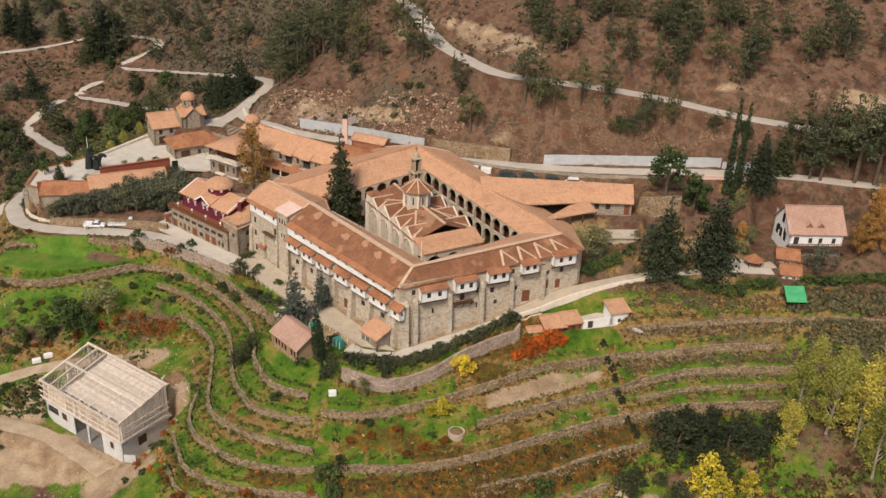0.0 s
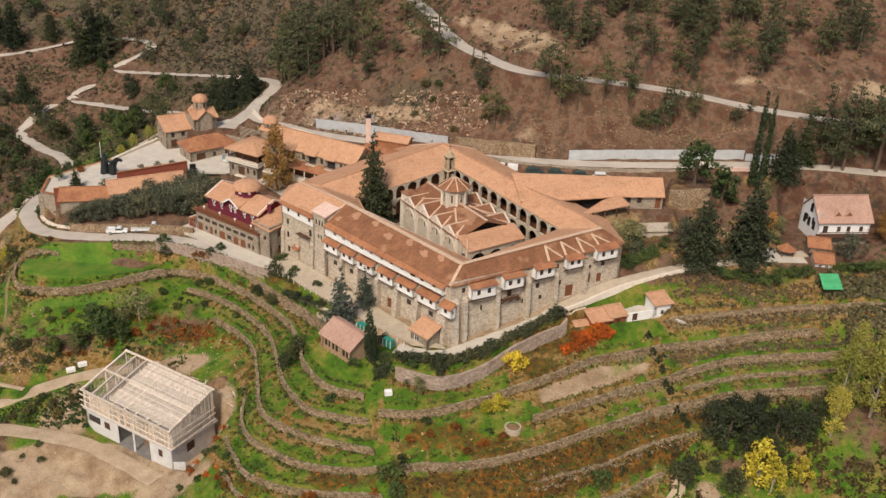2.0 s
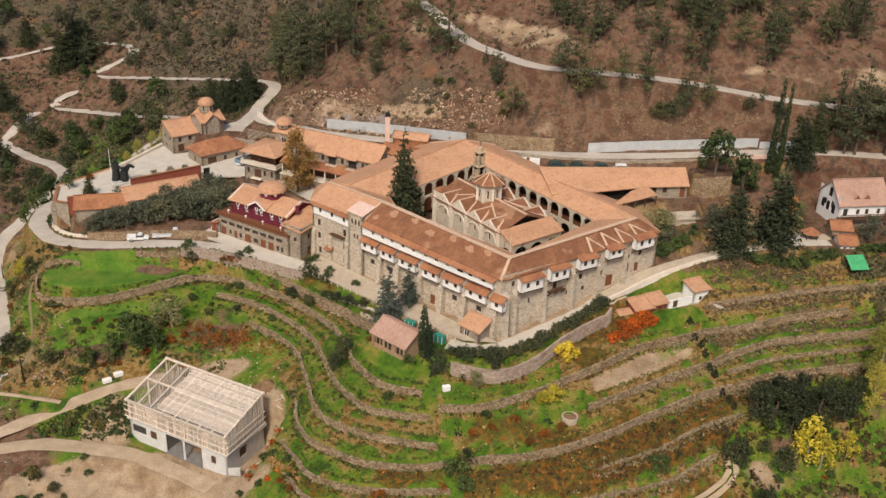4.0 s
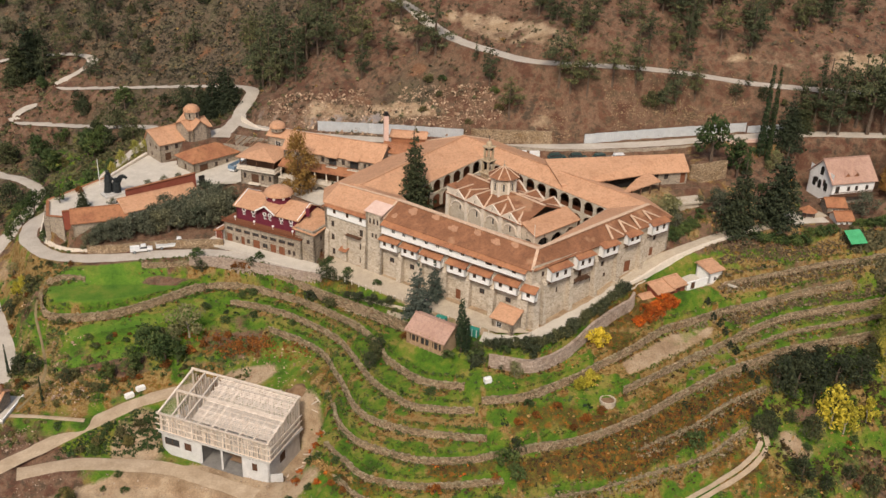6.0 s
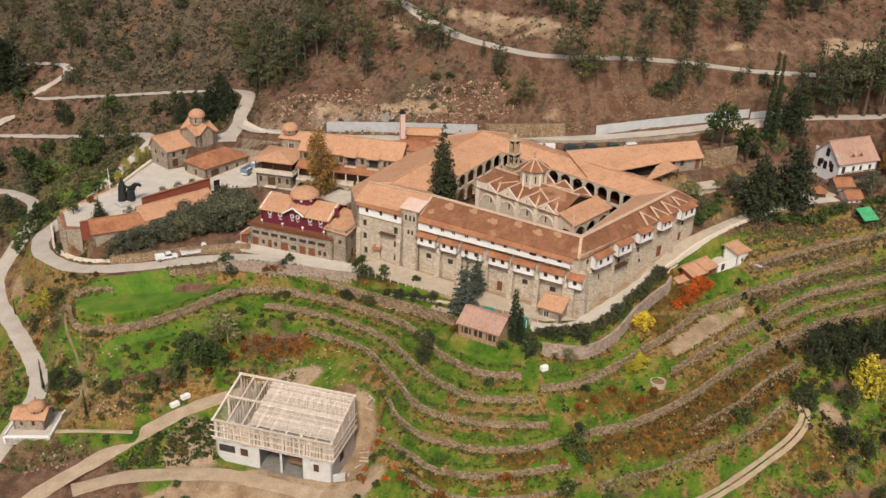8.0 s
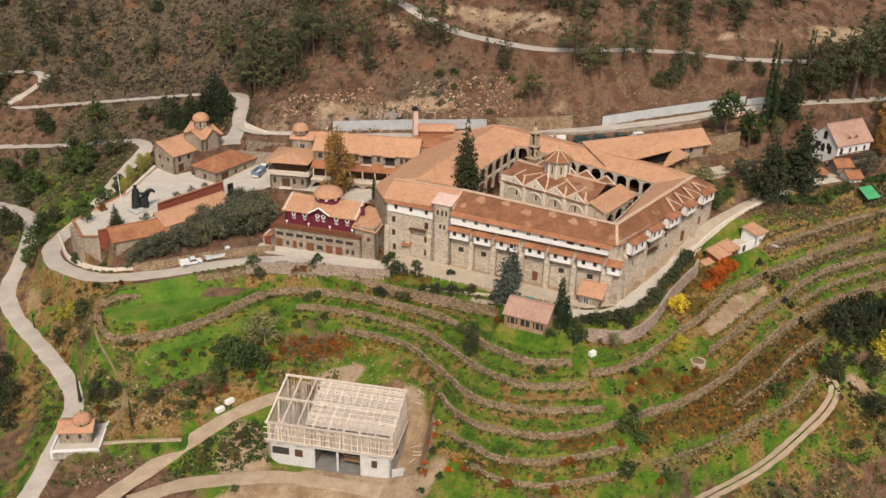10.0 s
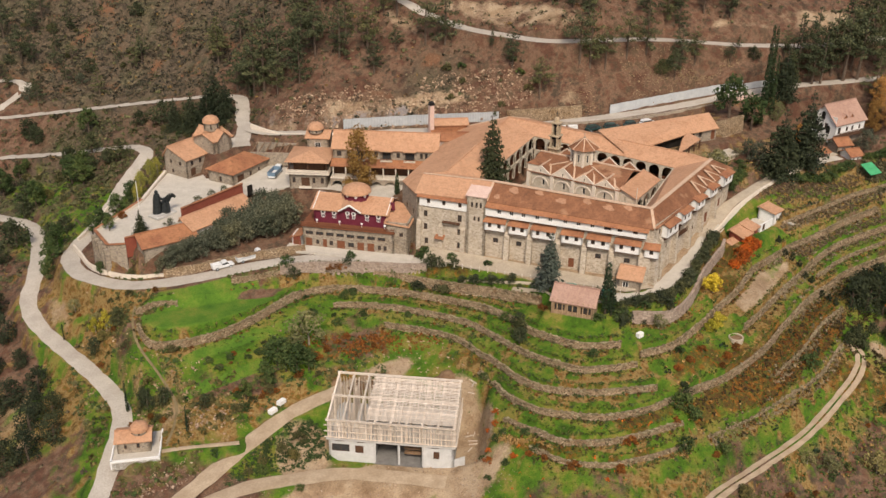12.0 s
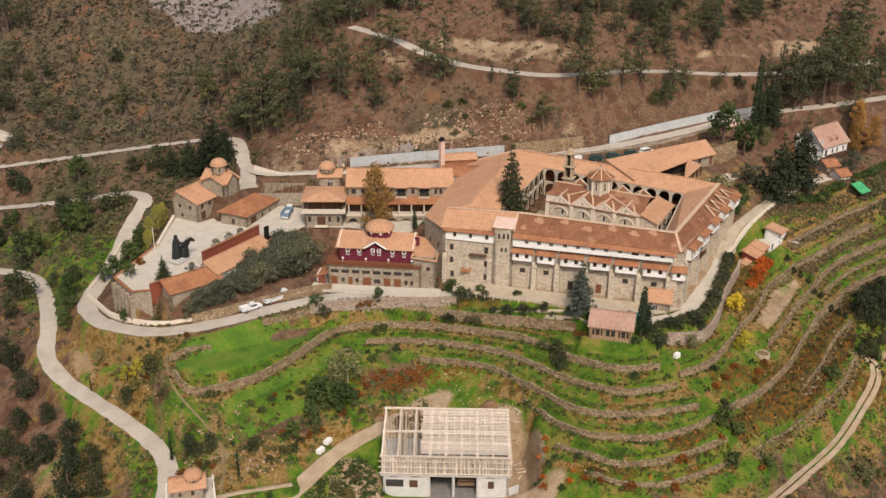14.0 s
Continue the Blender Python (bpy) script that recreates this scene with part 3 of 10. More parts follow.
WAYS.append(("road", 2.3, "M_ROAD", [(-66.2, 286, 18.0), (-68.6, 280.5, 17.5), (-70.8, 275.5, 17.1), (-71.4, 272, 17.0)]))
WAYS.append(("road", 2.4, "M_ROAD", [(-22, 306, 51.5), (-14, 291.5, 49), (-10.4, 282.5, 46.7), (-4.5, 270, 44.6), (2.6, 258.6, 44.1), (11, 247.5, 44), (24, 243.5, 43.8), (36, 241, 43.5), (48, 240, 42.4), (58, 238.3, 41.2), (68, 234.6, 40.3), (80, 231.5, 39.6), (100, 227, 39), (130, 224, 40)]))
WAYS.append(("dirt_track", 2.0, "M_TRACK", [(-72, 185.5, -8.6), (-79, 184.6, -9.2), (-88.9, 183, -10.4), (-98.8, 179.2, -12.3), (-108.4, 174.3, -13.9), (-118, 169, -15.4), (-130, 160, -18)]))
WAYS.append(("dirt_track", 1.9, "M_TRACK", [(-66, 155.5, -16.0), (-75, 161.6, -15.9), (-83, 166.2, -15.7), (-91.9, 168.4, -15.5), (-102, 169.9, -15.3), (-112, 168.5, -15.4)]))
WAYS.append(("dirt_track", 1.3, "M_TRACK", [(36.5, 152, -7.5), (35.5, 146.5, -8.6), (31, 143, -10.2), (23.8, 140.2, -12), (8.2, 134.8, -14.1), (-7.5, 131.7, -15.3), (-22.8, 128.1, -15.4), (-45, 121, -17.5)]))
WAYS.append(("footpath", 0.3, "M_PATH", [(-111.6, 221, 1.4), (-113.2, 216, 0.2), (-113.4, 209.2, -2.0), (-111, 200.6, -5.2), (-109.6, 193.2, -8.0), (-111.5, 187.5, -9.6), (-114, 183.5, -10.4)]))
WAYS.append(("footpath", 0.6, "M_TRACK", [(-115.2, 182, -10.6), (-111.2, 181.8, -11.0), (-105.7, 181.1, -11.6), (-100.3, 180, -12.0)]))
WAYS.append(("footpath", 1.5, "M_COURT", [(13, 178.2, 12.3), (18.2, 181.5, 13.0), (26.9, 186, 15.0), (36, 188.2, 16.6), (44.7, 190.5, 17.6), (55.3, 192, 18.2), (72, 196, 18.8)]))
# height of the wall, line of (x, y) along its foot
TERRACES = []
TERRACES.append((2.1, [(-112.4, 213.6, 0), (-111.7, 209.6, 0), (-108.6, 206.9, 0), (-103, 205.5, 0), (-96.6, 205.3, 0), (-89.5, 206.8, 0), (-81.9, 209.6, 0), (-75.6, 212.3, 0)]))
TERRACES.append((1.7, [(-75.6, 212.3, 0), (-70.4, 211.5, 0), (-64.4, 208.9, 0), (-58.6, 204.2, 0), (-53, 199.3, 0), (-47.8, 192.9, 0), (-43.1, 185.6, 0), (-40.7, 180.5, 0), (-39.2, 175.7, 0), (-38, 170.2, 0), (-34.5, 163.3, 0), (-30.7, 159.9, 0), (-24.8, 157.6, 0)]))
TERRACES.append((1.5, [(-69.8, 206.6, 0), (-63.1, 203.3, 0), (-56, 197.3, 0), (-50.9, 190.5, 0), (-46.8, 183.7, 0), (-44.6, 177.1, 0), (-42.7, 169.8, 0), (-40.1, 163, 0), (-35.9, 157.1, 0), (-30.3, 154.8, 0), (-23.6, 153.1, 0)]))
TERRACES.append((1.5, [(-61.2, 196.5, 0), (-55.1, 190, 0), (-50.3, 182.3, 0), (-48.3, 174.6, 0), (-47, 168.2, 0), (-45.8, 161.9, 0), (-43.1, 156.4, 0), (-37, 152.1, 0), (-30.1, 149.8, 0), (-22.4, 147.7, 0)]))
TERRACES.append((1.5, [(-50.5, 171.2, 0), (-49.6, 166.3, 0), (-49.4, 162.7, 0), (-48.2, 156.8, 0), (-44.8, 151.6, 0), (-38.1, 147.3, 0), (-32.4, 145.6, 0), (-26, 144.9, 0), (-20, 145, 0)]))
TERRACES.append((1.4, [(-52.2, 157.6, 0), (-49.2, 151.2, 0), (-45.9, 146, 0), (-39.1, 142.6, 0), (-30.7, 141.3, 0), (-20.5, 140.9, 0)]))
TERRACES.append((1.3, [(-51, 149, 0), (-47, 143, 0), (-40, 139, 0), (-31, 137.6, 0), (-22, 137.5, 0)]))
TERRACES.append((3.0, [(-19, 162, 0), (-14, 160.6, 0), (-9.2, 160.4, 0), (-2.3, 163.4, 0), (5.5, 168.6, 0), (15.8, 174.2, 0)]))
TERRACES.append((1.9, [(-22, 154.5, 0), (-13.4, 154.6, 0), (-3.9, 158.2, 0), (2.9, 161, 0), (11.6, 163.8, 0), (21, 169.1, 0), (31.9, 172.4, 0), (38.2, 173.8, 0), (48.2, 174.9, 0), (58.8, 176.4, 0), (69.8, 176.9, 0)]))
TERRACES.append((1.8, [(8, 156.3, 0), (14.9, 158.7, 0), (26.4, 164.1, 0), (40.1, 169.3, 0), (48.8, 171.6, 0), (58.6, 172.3, 0), (70, 171.8, 0), (84, 171, 0)]))
TERRACES.append((2.0, [(-18.6, 144.9, 0), (-8, 146.4, 0), (0.9, 148.6, 0), (10.3, 151.5, 0), (21.5, 157, 0), (32.8, 161.7, 0), (43.6, 164.8, 0), (49.9, 166, 0), (67.9, 166, 0), (84, 165.5, 0)]))
TERRACES.append((1.0, [(40, 166.8, 0), (52, 169, 0), (70, 169, 0), (84, 168.4, 0)]))
TERRACES.append((0.8, [(8.1, 145.8, 0), (20.7, 150.9, 0), (31.9, 155.9, 0), (41.5, 158.7, 0)]))
TERRACES.append((0.9, [(-16.2, 137.8, 0), (-2.1, 140, 0), (10.1, 142.3, 0), (21.7, 145.4, 0), (33.8, 150.7, 0)]))
TERRACES.append((2.6, [(-90.2, 218.2, 0), (-75, 215.6, 0), (-64.5, 210.4, 0), (-54.5, 203.6, 0), (-49.4, 198.2, 0), (-42.5, 189.6, 0), (-36, 181, 0), (-32.5, 176.5, 0)]))
TERRACES.append((1.5, [(38, 178.1, 0), (52, 180.2, 0), (64.8, 181.8, 0), (75.9, 181, 0), (95, 180, 0)]))
TERRACES.append((1.6, [(-112, 218.5, 0), (-106.5, 217.6, 0), (-103, 216.8, 0)]))
LAWN = [(-111.6, 216.2), (-104.5, 216), (-93.7, 214.8), (-84, 213.2), (-80, 211.6), (-89.5, 208.6), (-96.6, 207.1), (-103, 207.3), (-108, 208.6), (-110.8, 211)]
# level places: corners, height, margin over which the slope meets them
LEVELS = []
LEVELS.append(([(-4, 171), (-31, 198), (-45.5, 210), (-48, 204), (-41, 194), (-34, 184), (-27, 174.5), (-18, 168)], 8.9, 1.6))
LEVELS.append(([(-18, 170), (-27, 175), (-30, 168), (-20, 163.5), (-10, 162.5), (-6, 163.5), (-4, 172), (-9, 172)], 8.2, 1.4))
LEVELS.append(([(-8.5, 171), (-8.5, 163.2), (-2, 165), (6, 170), (14, 176.5), (20.5, 182), (18, 187), (-4, 175.5)], (-9.95, 0.17, 0.0), 1.2))
LEVELS.append(([(-4, 177.5), (22, 192), (-9, 225), (-38, 211)], 14.0, 1.0))
LEVELS.append(([(-114.6, 248.1), (-113.7, 238.4), (-108, 237.5), (-96, 243), (-80, 251), (-70, 250), (-58, 239), (-46, 226), (-33, 238), (-50, 247), (-60, 262), (-76, 281), (-90, 276)], (9.35, 0.07, 0.02), 1.5))
LEVELS.append(([(-108, 231.5), (-94.5, 232), (-78, 241.5), (-82, 248), (-96, 241.5), (-108, 236.8)], (8.3, 0.06, 0.0), 1.2))
LEVELS.append(([(-70, 221), (-52, 208.5), (-45, 222), (-60, 236)], 7.2, 1.2))
LEVELS.append(([(-83, 170), (-58, 157), (-53, 167), (-77, 181)], -15.9, 2.5))
LEVELS.append(([(-124.9, 182), (-115.9, 179.6), (-113.4, 188.5), (-122.4, 190.5)], -10.6, 1.2))
LEVELS.append(([(17, 171), (34, 176.5), (38, 182), (26, 183.5), (17, 177)], 11.2, 1.6))
LEVELS.append(([(24, 203), (44, 206), (48, 222), (14, 229.2), (2, 231.5), (6, 224)], 22.6, 1.2))
LEVELS.append(([(44, 213.4), (54, 213.6), (57, 219), (46, 221)], 26.2, 0.6))
LEVELS.append(([(70, 197), (91, 199), (93, 212), (73, 214)], 19.5, 3.0))
LEVELS.append(([(2, 231), (13, 228.4), (30, 224.8), (44, 222.8), (44, 218), (28, 219.5), (8, 224)], 23.8, 0.8))
LEVELS.append((LAWN, 1.5, 1.0))
LEVELS.append(([(-81.5, 266.8), (-75, 268.2), (-70.5, 272.5), (-68, 280), (-69, 284), (-76, 283), (-82, 277)], 17.0, 2.2))
LEVELS.append(([(-35.6, 170.6), (-27.6, 162), (-23.2, 166), (-31, 174.6)], 7.4, 1.2))
LEVELS.append(([(62, 189.5), (84, 188), (84, 196), (62, 197)], 18.6, 2.0))


def to_line(px, py, line):
    """For each place: distance to the line, side (left +1), how far past its ends, and the line's height there."""
    best = np.full(px.shape, 1e9)
    side, past, height = np.zeros(px.shape), np.zeros(px.shape), np.zeros(px.shape)
    last = len(line) - 2
    for i, (p, q) in enumerate(zip(line[:-1], line[1:])):
        d = q[:2] - p[:2]
        l2 = (d ** 2).sum() + 1e-9
        raw = ((px - p[0]) * d[0] + (py - p[1]) * d[1]) / l2
        t = np.clip(raw, 0, 1)
        ex, ey = px - p[0] - d[0] * t, py - p[1] - d[1] * t
        r = np.hypot(ex, ey)
        new_best = r < best
        best = np.where(new_best, r, best)
        side = np.where(new_best, np.sign(d[0] * (py - p[1]) - d[1] * (px - p[0])), side)
        over = np.zeros(px.shape)
        if i == 0:
            over = np.maximum(over, -raw * math.sqrt(l2))
        if i == last:
            over = np.maximum(over, (raw - 1) * math.sqrt(l2))
        past = np.where(new_best, np.maximum(over, 0), past)
        height = np.where(new_best, p[2] + (q[2] - p[2]) * t, height)
    return best, side, past, height


def within(px, py, poly):
    """Signed distance to a polygon, positive inside."""
    inside = np.zeros(px.shape, bool)
    dist = np.full(px.shape, 1e9)
    n = len(poly)
    for i in range(n):
        (x0, y0), (x1, y1) = poly[i], poly[(i + 1) % n]
        cross = ((y0 > py) != (y1 > py)) & (px < (x1 - x0) * (py - y0) / (y1 - y0 + 1e-12) + x0)
        inside ^= cross
        l2 = (x1 - x0) ** 2 + (y1 - y0) ** 2
        t = np.clip(((px - x0) * (x1 - x0) + (py - y0) * (y1 - y0)) / l2, 0, 1)
        dist = np.minimum(dist, np.hypot(px - x0 - (x1 - x0) * t, py - y0 - (y1 - y0) * t))
    return np.where(inside, dist, -dist)


WAY_LINES = [(n, w, m, flow(p)) for n, w, m, p in WAYS]
TERRACE_LINES = []
for tall, pts in TERRACES:
    ln = flow(pts, 1.2)
    ln[:, 2] = slope_height(ln[:, 0], ln[:, 1])
    mid = len(ln) // 2
    dv = ln[mid + 1] - ln[mid - 1]
    lf = np.array([-dv[1], dv[0]]) / math.hypot(dv[0], dv[1])
    up = float(slope_height(ln[mid, 0] + lf[0] * 3, ln[mid, 1] + lf[1] * 3) - slope_height(ln[mid, 0] - lf[0] * 3, ln[mid, 1] - lf[1] * 3))
    TERRACE_LINES.append((tall * 1.2, 1.0 if up > 0 else -1.0, ln))


def terrain(x, y):
    """The ground's height: hillside, terraces, platforms and ways."""
    x, y = np.asarray(x, float), np.asarray(y, float)
    shp = x.shape
    px, py = x.ravel(), y.ravel()
    z = slope_height(px, py)
    z = z + 0.5 * np.sin(px * 0.21 + 1.3 * np.sin(py * 0.17)) * np.sin(py * 0.19) * np.clip((np.abs(py - 190) - 60) / 60, 0.15, 1)
    for tall, upside, ln in TERRACE_LINES:
        lo, hi = ln[:, :2].min(0) - 9, ln[:, :2].max(0) + 9
        k = np.where((px > lo[0]) & (px < hi[0]) & (py > lo[1]) & (py < hi[1]))[0]
        if len(k):
            r, side, past, _ = to_line(px[k], py[k], ln)
            d = r * side * upside - 0.6
            z[k] += tall / 2 * np.sign(d) * np.exp(-np.abs(d) / 2.6) * np.clip(1 - past / 2.5, 0, 1)
    for poly, level, margin in LEVELS:
        a = np.array(poly, float)
        k = np.where((px > a[:, 0].min() - 6) & (px < a[:, 0].max() + 6) & (py > a[:, 1].min() - 6) & (py < a[:, 1].max() + 6))[0]
        if len(k):
            f = np.clip(1 + within(px[k], py[k], poly) / margin, 0, 1)
            h = level if isinstance(level, (int, float)) else level[0] + level[1] * (px[k] + 115) + level[2] * (py[k] - 238)
            z[k] += (h - z[k]) * f
    for _, half, _, ln in WAY_LINES:
        lo, hi = ln[:, :2].min(0) - 9, ln[:, :2].max(0) + 9
        k = np.where((px > lo[0]) & (px < hi[0]) & (py > lo[1]) & (py < hi[1]))[0]
        if len(k):
            r, _, past, h = to_line(px[k], py[k], ln)
            f = np.clip(1 - (r - half - 0.5) / 2.0, 0, 1) * np.clip(1 - past / 2, 0, 1)
            z[k] += (h - z[k]) * f
    return z.reshape(shp)


def steps_of(*bands):
    out = [bands[0][0]]
    for lo, hi, st in bands:
        out += list(np.linspace(lo, hi, max(2, int(round((hi - lo) / st)) + 1))[1:])
    return np.array(out)


GX = steps_of((-420, -200, 8), (-200, -140, 2.5), (-140, 95, 0.66), (95, 150, 2.5), (150, 420, 9))
GY = steps_of((-80, 60, 10), (60, 122, 4), (122, 262, 0.66), (262, 320, 2), (320, 420, 3.5), (420, 700, 9))
X, Y = np.meshgrid(GX, GY)
Z = terrain(X, Y)
ROUGH = np.array([[noise.noise(Vector((px * 0.35, py * 0.35, 0.0))) for px in GX] for py in GY])
HILLY = np.clip((Y - 240) / 30, 0, 1) + np.clip((-112 - X) / 10, 0, 1) + np.clip((140 - Y) / 10, 0, 1)
HILLY = HILLY + 0.9 * np.clip((166 - Y - 0.3 * (X + 90)) / 5, 0, 1) * np.clip((-64 - X) / 5, 0, 1)
NEARWAY = np.ones(X.shape)
for _, half, _, ln in WAY_LINES:
    NEARWAY = np.minimum(NEARWAY, np.clip((to_line(X.ravel(), Y.ravel(), ln[::2])[0].reshape(X.shape) - half - 1) / 3, 0, 1))
for poly, _, _ in LEVELS:
    NEARWAY = np.minimum(NEARWAY, np.clip(-within(X.ravel(), Y.ravel(), poly).reshape(X.shape) / 3, 0, 1))
Z = Z + ROUGH * (0.12 + 0.75 * np.clip(HILLY, 0, 1)) * NEARWAY


def blob(cx, cy, rx, ry, p=2.0):
    return np.clip(1.4 - np.hypot((X - cx) / rx, (Y - cy) / ry) ** p, 0, 1)


def area(poly, soft=1.5):
    """1 inside a plot of the plan, fading over its edge."""
    return np.clip(within(X.ravel(), Y.ravel(), poly).reshape(X.shape) / soft + 0.5, 0, 1)


def strip(line, half, soft=1.0):
    """1 along a line of the plan."""
    ln = np.array([(a, b, 0) for a, b in line], float)
    return np.clip((half - to_line(X.ravel(), Y.ravel(), ln)[0].reshape(X.shape)) / soft + 0.5, 0, 1)


GRASS = np.clip(1.15 - np.hypot((X + 18) / 92, (Y - 172) / 44) ** 3, 0, 1) * np.clip((232 - Y) / 12, 0, 1)
GRASS = np.maximum(GRASS, 0.8 * blob(-88, 205, 26, 12))
GRASS = np.maximum(GRASS, 0.55 * blob(62, 176, 34, 12))
GRASS = np.maximum(GRASS, 0.4 * blob(-118, 300, 22, 40)) + 0.5 * blob(52, 140, 32, 10) + 0.52 * blob(76, 154, 24, 13) + 0.1 * blob(10, 128, 40, 12) + 0.6 * blob(-116, 205, 9, 24) + 0.5 * blob(-123, 236, 5, 16) + 0.6 * blob(-96, 175, 9, 3) + 0.45 * blob(-132, 200, 14, 36) + 0.15 * blob(20, 126, 60, 12) + 0.3 * blob(-116, 278, 16, 20)
BROWN_SLOPE = [(-114, 186), (-66, 183), (-58, 196), (-68, 199), (-84, 190), (-106, 190.5), (-107, 193)]
GRASS = GRASS * (1 - 0.35 * area(BROWN_SLOPE, 3)) + 0.45 * blob(-108, 184, 12, 8) + 0.5 * strip([(-134, 250), (-131, 228), (-127, 214), (-123.6, 204), (-125, 194), (-131, 180)], 2.5, 2)
DRYG = 0.75 * blob(16, 162.5, 13, 4) + 0.45 * blob(-118, 222, 8, 14)
DRYG += 0.9 * area([(17.5, 162.6), (30, 169.5), (36, 171.2), (34.5, 168.6), (20, 161.4)]) + 0.8 * area([(7, 158), (15.6, 164.1), (17, 161.5), (10.9, 158)]) + 0.7 * strip([(-40, 155.4), (-30, 151.8), (-23, 150.6)], 0.9)
DRYG += 0.6 * strip([(-46, 158), (-42, 153.2), (-34, 149.6)], 0.6) + 0.5 * strip([(-24, 149.5), (-19, 148.5)], 1.2) + 0.3 * area(BROWN_SLOPE, 3) + 0.22 * blob(10, 122, 60, 12) + 0.2 * blob(20, 134, 40, 5) + 0.2 * blob(-28, 134, 14, 6)
SOIL = 1.1 * blob(-84, 160, 26, 6) + 0.8 * blob(-89, 173, 6, 8) + 0.9 * blob(-74, 161, 16, 6) + 0.75 * blob(-62, 153, 9, 5) + 0.7 * blob(-55.5, 166, 4, 9) + 0.62 * blob(-70, 183.5, 12, 4) + 0.5 * blob(43, 146, 6, 4)
DRY_PLOT = [(9.5, 161.4), (15.4, 164.4), (21.4, 168.6), (30, 171), (33.9, 170.6), (31.5, 167.6), (27, 165.2), (16.2, 160.4), (9.8, 158.4)]
SOIL += 0.72 * area(DRY_PLOT, 2.0)
# cut banks beside the roads, the crag and the slips
SOIL += 0.5 * area([(-9.5, 287.4), (-2.2, 275.5), (6.2, 260.8), (15, 250), (25.3, 247.2), (21.1, 254), (16.9, 266.5), (7.7, 277.3), (-4.6, 285)], 3) + 0.45 * area([(50, 243.5), (64.8, 241), (81.7, 235.4), (96.6, 232.5), (112, 229), (112, 236), (102.6, 238.2), (90.9, 241.6), (71.4, 243.6)], 3)
SOIL += 0.26 * area([(6, 237), (15.4, 234.2), (24, 233), (37.1, 231), (43.4, 231), (28.6, 235), (14, 239)], 3)
SOIL += 0.2 * area([(-6.1, 265.2), (1.4, 252.7), (-2.2, 250.5), (-9, 262)], 2) + 0.5 * area([(-67, 279.4), (-47.3, 265), (-23.3, 255), (-2, 241), (-6, 246), (-24, 261), (-37.8, 269.4), (-45.6, 276), (-56, 284), (-62, 287)], 3)
SOIL += 0.5 * area([(-24, 302), (-21.6, 296), (-19.8, 281.6), (-15.5, 268.9), (-14, 284)], 3) + 0.3 * blob(-128, 238, 4, 12) + 0.36 * blob(-146, 225, 14, 40) + 0.3 * blob(-113, 198, 8, 14)
GREENLAWN = 0.95 * area(LAWN, 1.2) + 1.0 * area([(-106, 203), (-105.3, 200.4), (-96.5, 201.2), (-86.1, 201.9), (-78, 204.4), (-76, 207.8), (-84.8, 204.8), (-95.6, 204.6)], 1.0) + 1.0 * area([(-108.4, 195.6), (-107.6, 192.6), (-98.3, 193.4), (-86.6, 194.8), (-86, 197.4), (-98.3, 196)], 1.0)
GREENLAWN += 0.7 * area([(-112, 220), (-104, 220), (-93, 219.4), (-84, 217.6), (-84, 213), (-104, 215.6), (-111, 215.8)], 1.2)
BROWN_PLOT = [(-90.7, 214.2), (-86.7, 215.8), (-79, 214.2), (-77.2, 212.6), (-82.7, 212)]
GREENLAWN = GREENLAWN * (1 - area(BROWN_PLOT, 1))
GRASS = GRASS * (1 - 0.9 * area(BROWN_PLOT, 1))
GREENLAWN += 0.4 * strip([(-66, 203), (-57, 196), (-50, 186), (-46.5, 176)], 2.0) + 0.42 * strip([(42, 181), (56, 180.5), (72, 180)], 1.0) + 0.45 * strip([(40, 174.4), (56, 175.6), (72, 175.6)], 1.1) + 0.45 * strip([(44, 171.8), (58, 170.8), (76, 170)], 0.9) + 0.4 * strip([(20, 160), (32, 165), (44, 168)], 1.2)
RUSTY = 0.85 * area([(41, 163), (24, 157), (11.7, 151.2), (-8, 145.6), (-20, 143.8), (-17, 138.5), (4.4, 141.5), (36.8, 153)], 2.0) + 0.6 * strip([(-56, 157), (-50, 147.6), (-44, 142.6)], 1.2) + 0.55 * strip([(-39, 139), (-22, 137)], 1.0) + 0.6 * area([(-34, 145.4), (-21.3, 144.7), (-22, 142), (-34.4, 142.2)], 1.5)
RUSTY += 0.55 * strip([(-48, 200.5), (-41.5, 193), (-35.5, 185), (-32, 180)], 1.6) + 0.5 * area([(-14, 156), (2, 152), (8, 150.6), (-8, 147), (-18, 147.4)], 3) + 0.4 * strip([(-77, 193.4), (-68, 194.6), (-62, 192.6)], 1.6)
SLOPE = [(-66, 323), (-90, 341), (-106, 352), (-119, 361), (-114, 374), (-128, 386), (-170, 388), (-215, 400), (-215, 470), (40, 470), (20, 330), (-12, 312), (-30, 324), (-52, 336)]
HEATH = np.maximum(np.maximum(area(SLOPE, 10), 0.65 * blob(-108, 320, 44, 30)), 0.55 * blob(-26, 262, 24, 10))
SCREE = 0.9 * area([(-58, 395), (-56.7, 381), (-53.4, 369.5), (-45, 360), (-38.7, 347.5), (-31, 344), (-30, 358), (-34, 380)], 5) + 0.5 * strip([(-62, 284), (-48, 268.5), (-30, 258.5)], 2.2, 2)
EAST = [(12, 178), (28, 184.5), (62, 188), (76, 199), (72, 220), (40, 228), (10, 208)]
STRIP = [(-12, 164.8), (-2, 167.3), (6, 172.4), (14, 177.6), (28, 184.5), (28, 190), (-8, 171)]
in_east = np.clip(within(X.ravel(), Y.ravel(), EAST).reshape(X.shape) / 2 + 0.5, 0, 1)
